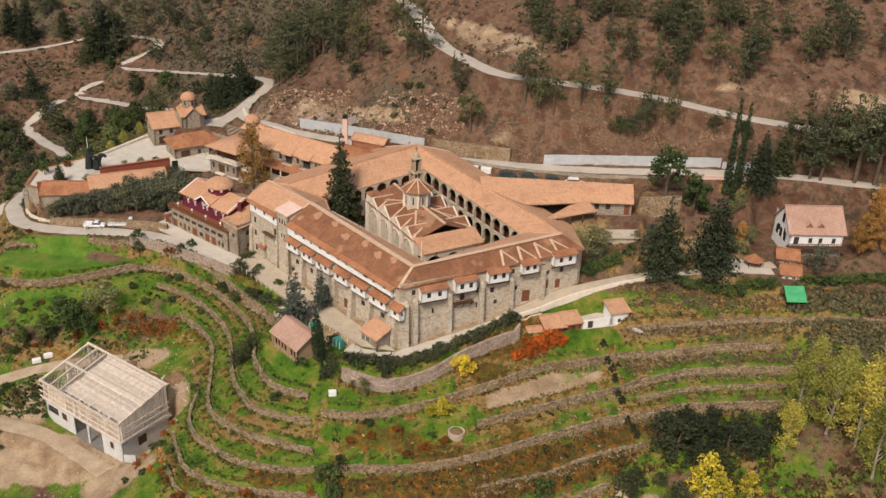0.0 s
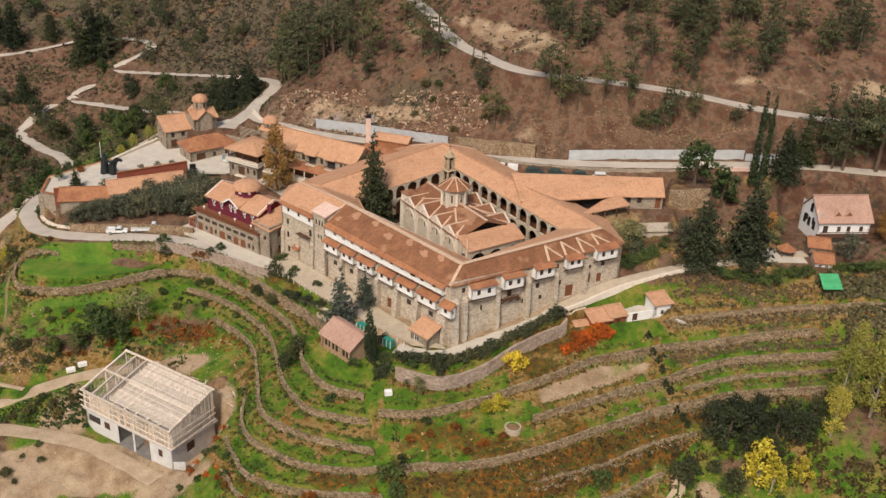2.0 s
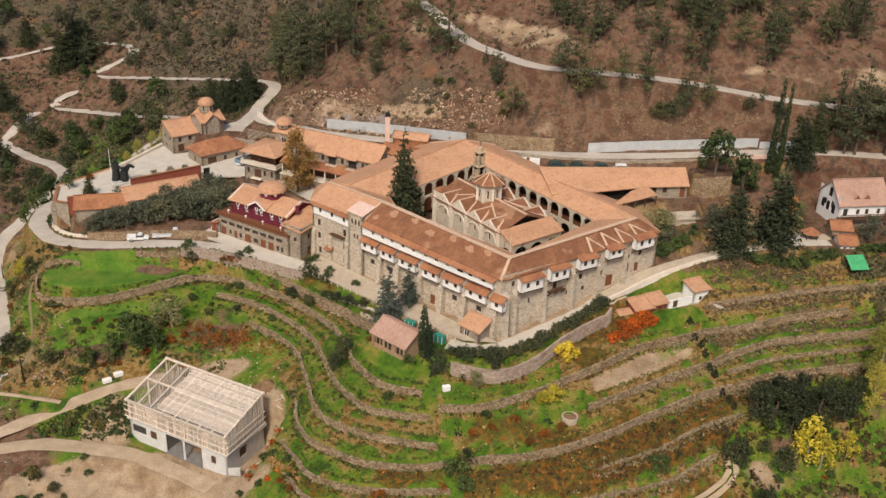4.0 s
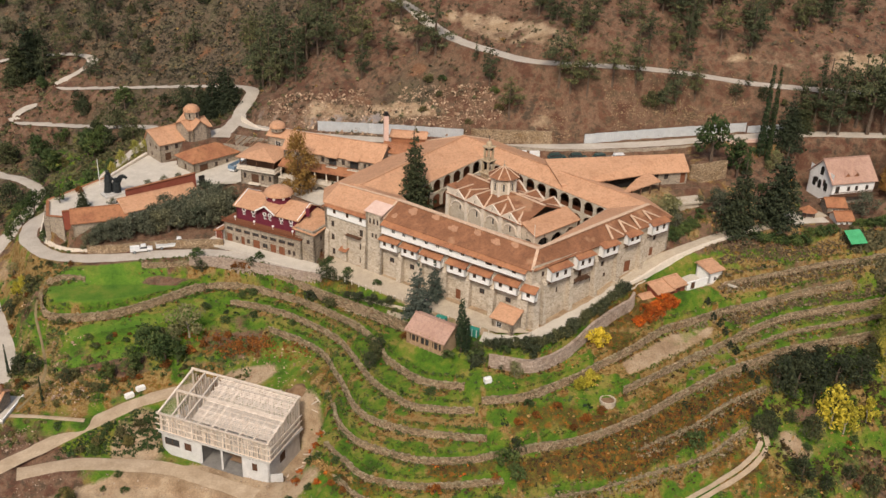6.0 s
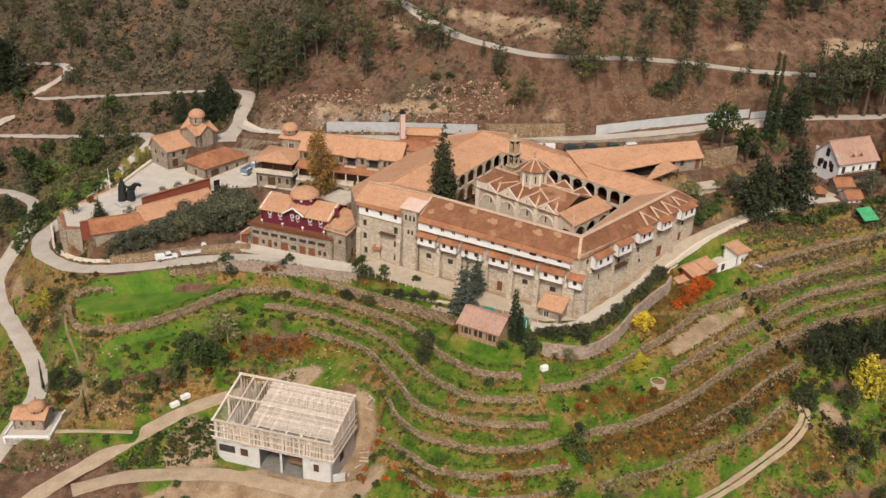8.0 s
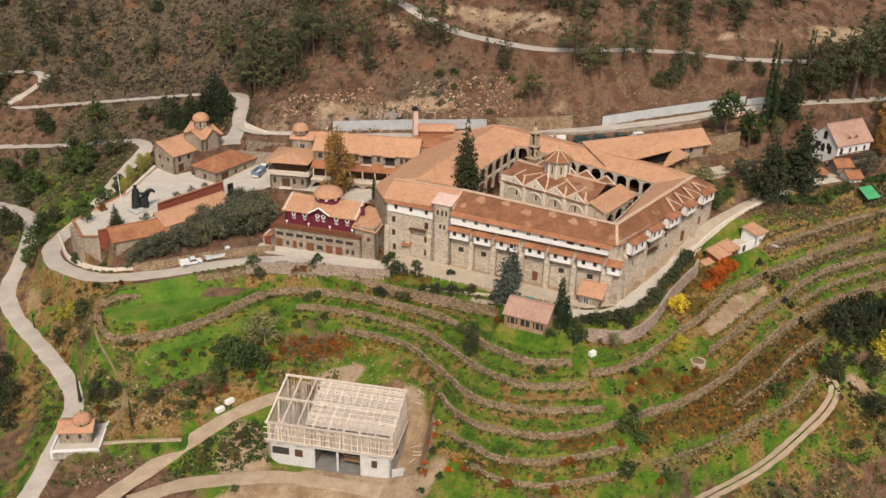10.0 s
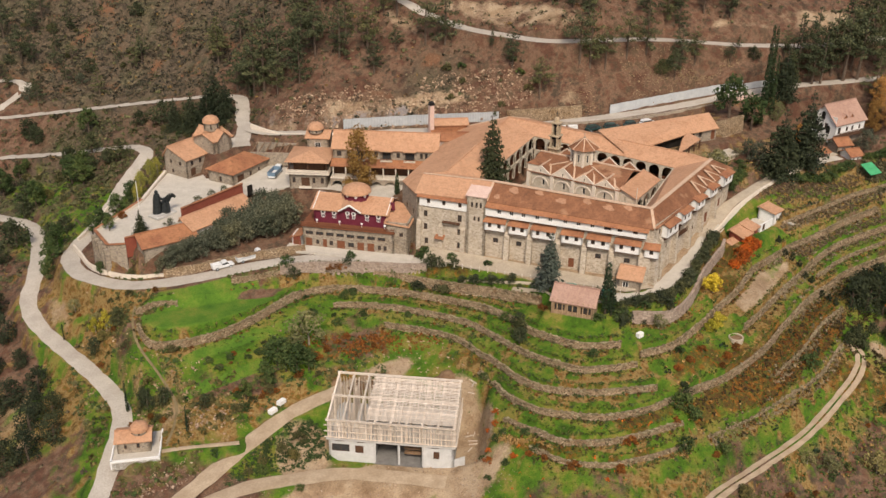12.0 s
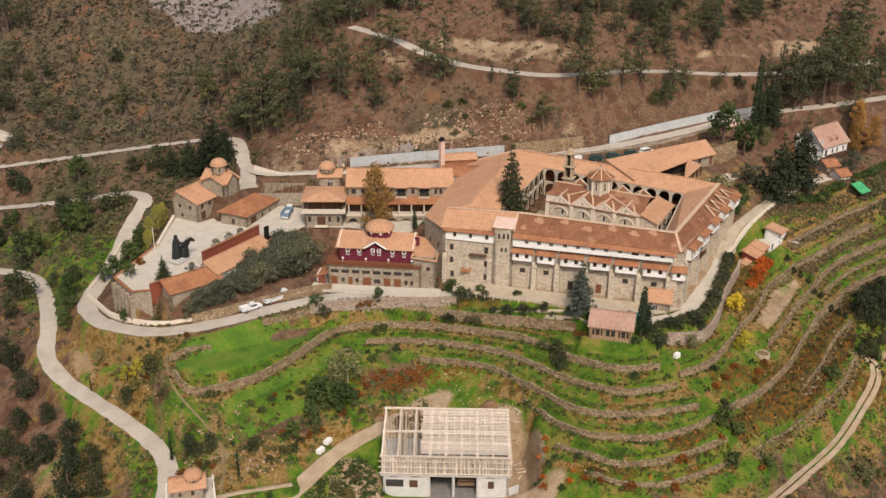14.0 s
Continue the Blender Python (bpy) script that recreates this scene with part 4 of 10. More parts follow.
in_strip = np.clip(within(X.ravel(), Y.ravel(), STRIP).reshape(X.shape) + 0.5, 0, 1)
GRASS = GRASS * (1 - 0.9 * np.maximum(in_east, in_strip))
DRYG = np.maximum(DRYG, 0.3 * in_east) + 0.42 * blob(-140, 220, 20, 60) + 0.3 * blob(-114, 208, 10, 26) + 0.4 * blob(-100, 184, 16, 6) + 0.6 * blob(62, 184.5, 24, 3.5) + 0.55 * blob(46, 180, 18, 3) + 0.5 * blob(56, 178, 26, 3) + 0.45 * blob(26, 154, 14, 3)
SOIL = np.maximum(SOIL, np.maximum(0.28 * in_east, 0.8 * in_strip))
SOIL = np.maximum(SOIL, 0.75 * np.clip(within(X.ravel(), Y.ravel(), LEVELS[0][0]).reshape(X.shape) + 0.5, 0, 1))
FINE = np.array([[noise.fractal(Vector((px * 0.3, py * 0.3, 7.0)), 0.8, 2.0, 3) for px in GX] for py in GY])
PATCH = np.array([[noise.fractal(Vector((px * 0.045, py * 0.045, 3.0)), 0.8, 2.0, 4) for px in GX] for py in GY])
for tall, upside, ln in TERRACE_LINES:
    lo, hi = ln[:, :2].min(0) - 5, ln[:, :2].max(0) + 5
    k = (X > lo[0]) & (X < hi[0]) & (Y > lo[1]) & (Y < hi[1])
    r, side, past, _ = to_line(X[k], Y[k], ln)
    d = r * side * upside
    DRYG[k] += np.where(X[k] < -20, 0.3, 0.65) * np.exp(-((d + 1.3) / 1.0) ** 2) * (past < 1)
    GRASS[k] += 0.4 * np.exp(-((d - 2.2) / 1.3) ** 2) * (past < 1)
TERRACED = np.clip(1.2 - np.hypot((X + 5) / 75, (Y - 160) / 36) ** 3, 0, 1)
DRYG += TERRACED * np.where(X < -18, 0.35, 1.0) * np.clip(0.65 * FINE + 0.5 * PATCH, 0, 0.5)
RUSTY += TERRACED * np.clip(-0.8 * FINE + 0.9 * PATCH - 0.25, 0, 0.4)
SOIL, DRYG, GRASS = SOIL + (0.75 * PATCH + 0.3 * FINE) * np.clip(1.4 * SOIL, 0, 1), DRYG + (0.7 * PATCH + 0.55 * FINE) * (DRYG > 0.02), GRASS + (0.45 * PATCH - 0.3 * FINE) * (GRASS > 0.05)
RUSTY, SCREE, GREENLAWN = RUSTY + (0.6 * PATCH + 0.4 * FINE) * (RUSTY > 0.02), SCREE + (0.6 * PATCH + 0.3 * FINE) * (SCREE > 0.02), GREENLAWN + (0.15 * PATCH - 0.15 * FINE) * (GREENLAWN > 0.02)
NX, NY = len(GX), len(GY)
ground = shape("ground", np.stack([X.ravel(), Y.ravel(), Z.ravel()], 1), [(j * NX + i, j * NX + i + 1, (j + 1) * NX + i + 1, (j + 1) * NX + i) for j in range(NY - 1) for i in range(NX - 1)], M_GROUND, None, "", True)
tagged(ground, "terraced green and red-brown earth hillside", "ground", kind="structure")
cover = ground.data.color_attributes.new("cover", "FLOAT_COLOR", "POINT")
growth = ground.data.color_attributes.new("growth", "FLOAT_COLOR", "POINT")
growth.data.foreach_set("color", np.clip(np.stack([GREENLAWN, RUSTY, SCREE, np.clip(HEATH + 0.35 * PATCH * (HEATH > 0.05), 0, 1)], -1), 0, 1).astype(np.float32).ravel())
cover.data.foreach_set("color", np.stack([GRASS, np.clip(SOIL, 0, 1), np.clip(DRYG, 0, 1), np.ones(X.shape)], -1).astype(np.float32).ravel())


def height_at(x, y):
    return float(terrain(np.array([x]), np.array([y]))[0])


# ---- roads and tracks ----
def ribbon(name, half, mat, ln, label, ruts=False):
    verts, faces = [], []
    rows = [-1.0, -0.15, 0.0, 0.15, 1.0] if ruts else [-1.0, -0.5, 0.0, 0.5, 1.0]
    for i, p in enumerate(ln):
        d = ln[min(i + 1, len(ln) - 1)] - ln[max(i - 1, 0)]
        n = np.array([-d[1], d[0]]) / (math.hypot(d[0], d[1]) + 1e-9)
        wob = 1 + 0.1 * math.sin(i * 1.7) * math.sin(i * 0.6)
        for k in rows:
            verts.append((p[0] + n[0] * half * k * wob, p[1] + n[1] * half * k * wob, p[2] + (0.1 if abs(k) < 1 else 0.02)))
    for i in range(len(ln) - 1):
        for k in (0, 3) if ruts else range(4):
            q = i * 5 + k
            faces.append((q, q + 5, q + 6, q + 1))
    tagged(shape(name, verts, faces, mat, None, "", True), label, name.replace("_", " "), kind="structure")


ROAD_MATS = {"M_ROAD": M_ROAD, "M_TRACK": M_TRACK, "M_COURT": M_COURT, "M_PATH": M_PATH}
for way_name, half, mat_name, ln in WAY_LINES:
    ribbon(way_name, half, ROAD_MATS[mat_name], ln, ruts=half == 1.3, label={"road": "pale worn asphalt road winding along the hillside", "dirt_track": "bare pale earth track across the slope", "footpath": "narrow trodden path"}[way_name])


# ---- stone walls of the terraces ----
def stone_wall(name, ln, tall, upside, thick, mat, label, base=None, rnd=None, ragged=True):
    """A rough wall along a line: a face with uneven courses, a ragged top, standing against the higher ground."""
    rnd = rnd or random.Random(len(ln) * 7 + int(tall * 10))
    rows = max(2, int(tall / 0.45))
    back = 0.2 if ragged else thick * 0.6
    verts, faces = [], []
    n_pts = len(ln)
    for i, p in enumerate(ln):
        d = ln[min(i + 1, n_pts - 1)] - ln[max(i - 1, 0)]
        n = np.array([-d[1], d[0]]) / (math.hypot(d[0], d[1]) + 1e-9) * upside
        z0 = base[i] if base is not None else p[2]
        end = min(1.0, 0.8 + 0.2 * min(i, n_pts - 1 - i))
        top = tall * (end if ragged else 1.0) + rnd.uniform(-0.07, 0.05)
        for k in range(rows + 1):
            out = -thick * 0.5 - 0.2 * (1 - k / rows) + rnd.uniform(-0.07, 0.07)
            verts.append((p[0] + n[0] * out, p[1] + n[1] * out, z0 - 0.5 + (top + 0.5) * k / rows))
        verts.append((p[0] + n[0] * back, p[1] + n[1] * back, z0 + top + rnd.uniform(-0.06, 0.04) - 0.2 * (back - 0.36)))
        verts.append((p[0] + n[0] * back, p[1] + n[1] * back, z0 - 0.5))
    per = rows + 3
    for i in range(n_pts - 1):
        for k in range(per - 1):
            a, b = i * per + k, (i + 1) * per + k
            faces.append((a, b, b + 1, a + 1))
    faces += [tuple(range(per)), tuple(range((n_pts - 1) * per + per - 1, (n_pts - 1) * per - 1, -1))]
    return tagged(shape(name, verts, faces, mat), label, "wall", kind="structure")


for tall, upside, ln in TERRACE_LINES:
    lf = np.stack([-(np.gradient(ln[:, 1])), np.gradient(ln[:, 0])], 1)
    lf = lf / (np.linalg.norm(lf, axis=1, keepdims=True) + 1e-9) * upside
    low = terrain(ln[:, 0] - lf[:, 0] * 1.1, ln[:, 1] - lf[:, 1] * 1.1)
    if tall > 3.4:
        stone_wall("retaining_wall", ln, tall * 0.8, upside, 0.5, M_WALLPINK, "pinkish grey rubble wall below the hedge", low, ragged=False)
    else:
        stone_wall("terrace_wall", ln, tall * 0.8, upside, 0.5, M_DRY, "rough grey dry-stone terrace wall with grass above", low)

def wall_stones(lines, per_metre, seed):
    """Loose and proud stones along the crests and faces of the dry walls, too many to count."""
    rng = np.random.default_rng(seed)
    cube = np.array([(x, y, z) for x in (-1, 1) for y in (-1, 1) for z in (-1, 1)], float)
    quads = [(0, 1, 3, 2), (4, 6, 7, 5), (0, 4, 5, 1), (2, 3, 7, 6), (0, 2, 6, 4), (1, 5, 7, 3)]
    verts, faces = [], []
    for ln, low, tall, side in lines:
        for i in range(len(ln) - 1):
            d = ln[i + 1, :2] - ln[i, :2]
            step = math.hypot(d[0], d[1])
            u = d / (step + 1e-9)
            n = np.array([-u[1], u[0]]) * side
            for _ in range(int(rng.poisson(per_metre * step))):
                f, h = rng.random(), (1.0 if rng.random() < 0.6 else rng.random())
                c = ln[i, :2] + d * f + n * ((rng.uniform(-0.3, 0.15) if h == 1.0 else -0.3 - 0.16 * (1 - h)) + rng.normal(0, 0.04))
                z = low[i] + (low[i + 1] - low[i]) * f + tall * h + rng.normal(0, 0.05)
                size = np.array([rng.uniform(0.14, 0.32), rng.uniform(0.12, 0.24), rng.uniform(0.08, 0.17)])
                box_v = cube * size * rng.uniform(0.75, 1.15, (8, 3))
                x = box_v[:, :1] * u + box_v[:, 1:2] * n
                k = len(verts)
                verts.extend(np.c_[x + c, box_v[:, 2:] + z].tolist())
                faces.extend([tuple(k + q for q in face) for face in quads])
    ob = shape("wall_stones", verts, faces, M_LOOSE)
    tagged(ob, "loose uneven stones topping the dry terrace walls", "stones", kind="stuff")


crests = []
for tall, upside, ln in TERRACE_LINES:
    if tall <= 3.4:
        lf = np.stack([-(np.gradient(ln[:, 1])), np.gradient(ln[:, 0])], 1)
        lf = lf / (np.linalg.norm(lf, axis=1, keepdims=True) + 1e-9) * upside
        crests.append((ln, terrain(ln[:, 0] - lf[:, 0] * 1.1, ln[:, 1] - lf[:, 1] * 1.1), tall * 0.8, upside))
wall_stones(crests, 4.2, 33)

# ---- monastery ----
C0 = Vector((-8.6, 170.4))
DU = Vector((-0.70, 0.714)).normalized()      # along the long front
DV = Vector((0.898, 0.44)).normalized()       # along the east front
NU = Vector((-DU.y, DU.x))                    # outwards from the long front
NV = Vector((DV.y, -DV.x))                    # outwards from the east front


def pu(s, out=0.0, z=None):
    p = C0 + DU * s + NU * out
    return (p.x, p.y) if z is None else (p.x, p.y, z)


def pv(s, out=0.0, z=None):
    p = C0 + DV * s + NV * out
    return (p.x, p.y) if z is None else (p.x, p.y, z)


def buttress(parent, a, d, n, s, w, out, z0, z1, mat):
    """A tapering stone pier against a wall."""
    v = []
    for z, o in ((z0, out), (z1 - 0.9, out * 0.6), (z1, 0.0)):
        for t in (-w / 2, w / 2):
            p = a + d * (s + t) + n * o
            q = a + d * (s + t) - n * 0.2
            v += [(p.x, p.y, z), (q.x, q.y, z)]
    f = [(0, 2, 6, 4), (4, 6, 10, 8), (0, 4, 5, 1), (4, 8, 9, 5), (2, 3, 7, 6), (6, 7, 11, 10), (8, 10, 11, 9), (1, 5, 7, 3), (0, 1, 3, 2), (5, 9, 11, 7)]
    shape("buttress", v, f, mat, parent)


def oriel(parent, a, d, n, s0, s1, z0, z1, out, wins, lift=0.55, brackets=True):
    """A white projecting room on timber brackets with its own small tiled roof; z0 and z1 may slope by a pair."""
    p = lambda s, o: tuple(a + d * s + n * o)
    lo, hi = min(s0, s1), max(s0, s1)
    turned = d.x * n.y - d.y * n.x > 0
    e0, e1 = (hi, lo) if turned else (lo, hi)
    holes = [((abs(w - e0)), z0 + 0.75, 0.85, 1.15) for w in wins]
    wall(parent, p(e0, out), p(e1, out), z0, z1, M_WHITE, holes, 0.3, name="white_bay")
    wall(parent, p(e1, out), p(e1, 0.0), z0, z1, M_WHITE, [(out / 2, z0 + 0.9, 0.5, 0.9)] if out > 1 else (), 0.25, name="white_bay")
    wall(parent, p(e0, 0.0), p(e0, out), z0, z1, M_WHITE, (), 0.25, name="white_bay")
    slab("floor", [(*p(lo, 0), z0), (*p(hi, 0), z0), (*p(hi, out), z0), (*p(lo, out), z0)], M_WOOD, parent, 0.16)
    slab("bay_roof", [(*p(lo - 0.3, out + 0.5), z1 - 0.05), (*p(hi + 0.3, out + 0.5), z1 - 0.05), (*p(hi + 0.15, -0.1), z1 + lift), (*p(lo - 0.15, -0.1), z1 + lift)], M_TILE_RUST, parent, 0.14)
    if brackets:
        bm = bmesh.new()
        k = int((hi - lo) / 0.9) + 1
        for i in range(k + 1):
            s = lo + 0.15 + (hi - lo - 0.3) * i / k
            beam(bm, (*p(s, 0.02), z0 - 1.1), (*p(s, out - 0.1), z0 - 0.16), 0.16, 0.16)
        part("brackets", bm, M_WOOD, parent)


RC = (-6.4, 174.8, 24.5)
RN = pu(38, -5.4, 25.5)
RW = pu(52.5, -5.6, 25.2)
RE = pv(38.6, -4.2, 25.9)
mon = root("monastery", "rambling stone monastery with white jettied bays and tiled roofs", "monastery")

# long front, with its upper white storey and lower bays
LONG_BOXES = [(38.0, 33.2), (32.2, 27.9), (26.8, 21.6), (20.0, 15.3), (14.2, 9.2), (8.0, 2.5)]
lower = []
for s0, s1 in LONG_BOXES:
    m = (s0 + s1) / 2
    lower.append((38 - m, 9.4 if s0 in (20.0, 26.8) else 12.6, 1.3, 2.3 if s0 in (20.0, 26.8) else 1.2, "doorred" if s0 in (20.0,) else "wood"))
wall(mon, pu(38), pu(0), 7.0, 22.3, M_STONE, lower, 0.6, 21.6)
UP_WINS = [34.8, 31.9, 29.1, 25.9, 22.9, 19.5, 16.5, 13.4, 10.0, 7.3, 3.9]
wall(mon, pu(38, 0.8), pu(1.4, 0.8), 19.4, 21.8, M_WHITE, [(38 - s, 20.2, 1.6 if s == 10.0 else 1.0, 1.2, "wood" if s < 12 else "white") for s in UP_WINS], 0.3, 21.2, name="white_storey")
wall(mon, pu(1.4, 0.8), pu(1.4, 0), 19.2, 21.2, M_WHITE, [(0.4, 19.9, 0.45, 0.9)], 0.25, name="white_storey")
slab("floor", [pu(1.4, 0, 19.35), pu(38, 0, 19.45), pu(38, 0.8, 19.45), pu(1.4, 0.8, 19.25)], M_WOOD, mon, 0.14)
slab("skirt_roof", [pu(1.0, 1.35, 21.15), pu(38, 1.35, 21.75), pu(38, -0.2, 22.55), pu(1.0, -0.2, 21.9)], M_TILE_RUST, mon, 0.16)
for i, (s0, s1) in enumerate(LONG_BOXES):
    z = 16.15 - 0.5 * i / 5
    oriel(mon, C0, DU, NU, s1, s0, z, z + 2.2, 1.35, [s1 + (s0 - s1) * 0.28, s1 + (s0 - s1) * 0.74], 0.75, False)
oriel(mon, C0, DU, NU, -1.6, 1.5, 15.3, 17.5, 1.2, [0.0], 0.9, False)
for s in (32.7, 27.35, 20.8, 14.75, 8.6, 2.0):
    buttress(mon, C0, DU, NU, s, 1.2, 1.7, 7.5, 16.0, M_STONE)
# tower
wall(mon, pu(42.5, 0.7), pu(38, 0.7), 6.5, 23.7, M_STONE, [(1.2, 20.9, 0.55, 1.3), (2.3, 20.9, 0.55, 1.3), (3.3, 20.9, 0.55, 1.3), (1.9, 17.6, 0.5, 1.1), (2.9, 17.6, 0.5, 1.1)], 0.6)
wall(mon, pu(38, 0.7), pu(38, -5), 8.5, 23.7, M_STONE, (), 0.6)
wall(mon, pu(42.5, -5), pu(42.5, 0.7), 8.5, 23.7, M_STONE, (), 0.6)
slab("tower_roof", [pu(37.7, 1.0, 23.8), pu(42.8, 1.0, 23.8), pu(42.8, -3.2, 24.9), pu(37.7, -3.2, 24.9)], M_PINK, mon, 0.2)
# west end
wall(mon, pu(55, 0), pu(42.5, 0), 5.5, 21.9, M_STONE, [(2.2, 16.6, 0.9, 1.5), (2.2, 13.3, 0.9, 1.5), (2.4, 9.6, 0.9, 1.5), (6.0, 13.6, 0.9, 1.5), (6.0, 9.0, 1.3, 2.2, "doorred"), (10.6, 16.4, 1.0, 1.7), (10.6, 13.0, 1.0, 1.5), (10.6, 9.6, 1.0, 1.5)], 0.6)
wall(mon, pu(54.2, 0.35), pu(42.6, 0.35), 19.4, 21.8, M_WHITE, [(2.2, 20.2, 0.8, 1.1), (6.0, 20.2, 0.8, 1.1), (9.9, 20.2, 0.8, 1.1)], 0.3, name="white_storey")
wall(mon, pu(55, -10.5), pu(55, 0), 5.5, 21.9, M_STONE, [(3, 16, 0.9, 1.4), (7, 16, 0.9, 1.4)], 0.6)
slab("balcony", [pu(44.2, 0, 16.2), pu(48.4, 0, 16.2), pu(48.4, 1.1, 16.2), pu(44.2, 1.1, 16.2)], M_WOOD, mon, 0.18)
slab("porch_roof", [pu(47.9, 1.4, 11.9), pu(50.2, 1.4, 11.9), pu(50.2, 0, 12.5), pu(47.9, 0, 12.5)], M_TILE_RUST, mon, 0.12)
for s in (43.5, 48.9, 54.4):
    buttress(mon, C0, DU, NU, s, 1.1, 0.8, 6.5, 15.5, M_STONE)
slab("skirt_roof", [pu(42.4, 0.95, 21.75), pu(54.8, 0.95, 21.75), pu(54.8, -0.6, 22.45), pu(42.4, -0.6, 22.45)], M_TILE_RUST, mon, 0.15)
# east front
EAST_BOXES = [(4.1, 9.7, 18.4, 21.1), (11.6, 16.3, 19.1, 21.8), (19.0, 23.6, 20.0, 22.4), (26.7, 30.6, 20.8, 23.0), (34.2, 39.4, 21.3, 23.8)]
east_holes = [(3.0, 19.6, 0.8, 1.2), (17.3, 17.6, 0.8, 1.2), (17.3, 14.2, 0.7, 1.1), (20.6, 17.0, 0.9, 1.2), (21.5, 14.2, 0.8, 1.0), (7.3, 14.6, 0.5, 1.2), (26.2, 16.6, 0.6, 1.1), (25.2, 20.6, 0.8, 1.3), (32.4, 21.4, 0.7, 1.2),
              (28.7, 13.4, 1.9, 2.7, "doorred"), (25.6, 13.6, 0.6, 1.2), (33.6, 19.0, 0.6, 0.9), (33.7, 15.6, 0.5, 2.2, "doorred"), (36.2, 15.3, 1.2, 2.1, "doorred"), (36.9, 19.0, 0.9, 1.2), (13.8, 16.4, 1.0, 2.1, "door")]
wall(mon, pv(0), pv(41.6), 6.5, 21.7, M_STONE, east_holes, 0.6, 23.7)
wall(mon, pv(41.6), (*(C0 + DV * 41.6 - NV * 9),), 12, 23.7, M_STONE, [(4, 19, 0.9, 1.3)], 0.6)
for k, (s0, s1, z0, z1) in enumerate(EAST_BOXES):
    oriel(mon, C0, DV, NV, s0, s1, z0, z1, 1.4, [s0 + (s1 - s0) * 0.3, s0 + (s1 - s0) * 0.72], 0.55)
for s, w in ((0.9, 1.6), (3.2, 0.9), (10.6, 1.1), (17.9, 1.0), (24.6, 1.1), (32.0, 1.1)):
    buttress(mon, C0, DV, NV, s, w, 1.5, 5.5 + s * 0.13, 18.5 + s * 0.09, M_STONE)
buttress(mon, C0, DU, NU, 0.9, 1.6, 1.4, 7.5, 18.0, M_STONE)
slab("balcony", [pv(11.8, 0, 16.3), pv(16.0, 0, 16.3), pv(16.0, 1.1, 16.3), pv(11.8, 1.1, 16.3)], M_WOOD, mon, 0.16)
for s in np.linspace(11.9, 15.9, 12):
    bm = bmesh.new()
    beam(bm, pv(s, 1.05, 16.3), pv(s, 1.05, 17.2), 0.07, 0.07)
    part("baluster", bm, M_WOOD, mon)
bm = bmesh.new()
beam(bm, pv(11.8, 1.05, 17.2), pv(16.0, 1.05, 17.2), 0.1, 0.1)
part("balcony_rail", bm, M_WOOD, mon)
for s in (12.1, 13.9, 15.7):
    bm = bmesh.new()
    beam(bm, pv(s, 0, 15.1), pv(s, 1.0, 16.1), 0.15, 0.15)
    part("bracket", bm, M_WOOD, mon)

# roofs of the two fronts
slab("roof", [pu(0.0, 0.35, 21.75), pu(38, 0.0, 22.6), RN, RC], M_TILE_OLD, mon)
slab("roof", [pu(38, 0.0, 22.6), pu(55.4, 0.3, 22.3), (*pu(55.4, -5.6), 25.0), RN], M_TILE, mon)
slab("roof", [pv(0.0, 0.4, 21.75), RC, RE, pv(41.9, 0.4, 23.7)], M_TILE_OLD, mon)
IC = (-3.0, 181.0, 21.8)
IE = (15.8, 194.5, 23.8)
IN = pu(38, -11.0, 22.0)
slab("roof", [RC, RN, IN, IC], M_TILE, mon)
slab("roof", [RC, IC, IE, RE], M_TILE, mon)
patch_rnd = random.Random(12)
for s, f0, f1, w in ((5.5, 0.72, 0.95, 1.6), (10.0, 0.55, 0.8, 1.9), (15.0, 0.7, 0.97, 1.5), (21.0, 0.5, 0.72, 2.2), (26.5, 0.72, 0.95, 1.8), (32.5, 0.58, 0.9, 2.0), (36.0, 0.2, 0.4, 1.1)):
    on_roof = lambda t, f: Vector(pu(t, 0.2, 21.78 + 0.85 * t / 38)).lerp(Vector(RC).lerp(Vector(RN), t / 38), f) + Vector((0, 0, 0.16))
    ring = [(-1, 0), (-0.3, -0.25), (0.9, 0.05), (1.1, 0.55), (0.5, 0.6), (0.45, 1.0), (-0.6, 0.95), (-0.75, 0.5)]
    slab("mortar_patch", [on_roof(s + 0.62 * w * (u + patch_rnd.uniform(-0.15, 0.15)), f0 + (f1 - f0) * (v + patch_rnd.uniform(-0.08, 0.08))) for u, v in ring], M_TILE_MID, mon, 0.06)
cap(mon, RC, RN, 1.1)
cap(mon, RC, RE, 0.9)
cap(mon, RN, (*pu(55.4, -5.6), 25.0), 0.6)
cap(mon, RC, pu(0.0, 0.2, 21.9), 0.6)
cap(mon, pu(38, 0.1, 22.65), RN, 0.5)
# mortared zigzag valleys at the east end of the roof
for i in range(4):
    s = 21.5 + i * 4.3
    f = s / 41.6
    e = Vector(pv(s + 1.2, 0.3, 21.75 + 1.95 * f + 0.1))
    t = Vector(RC).lerp(Vector(RE), (s - 1.0) / 39.0)
    e2 = Vector(pv(s + 4.6, 0.3, 21.75 + 1.95 * (s + 4.6) / 41.6 + 0.1))
    mid = e2.lerp(t, 0.72) + Vector((0, 0, 0.5))
    cap(mon, e + Vector((0, 0, 0.1)), mid, 0.5)
    cap(mon, mid, e2 + Vector((0, 0, 0.1)), 0.5)
    slab("gablet", [e, e2, mid], M_TILE_OLD, mon, 0.12)
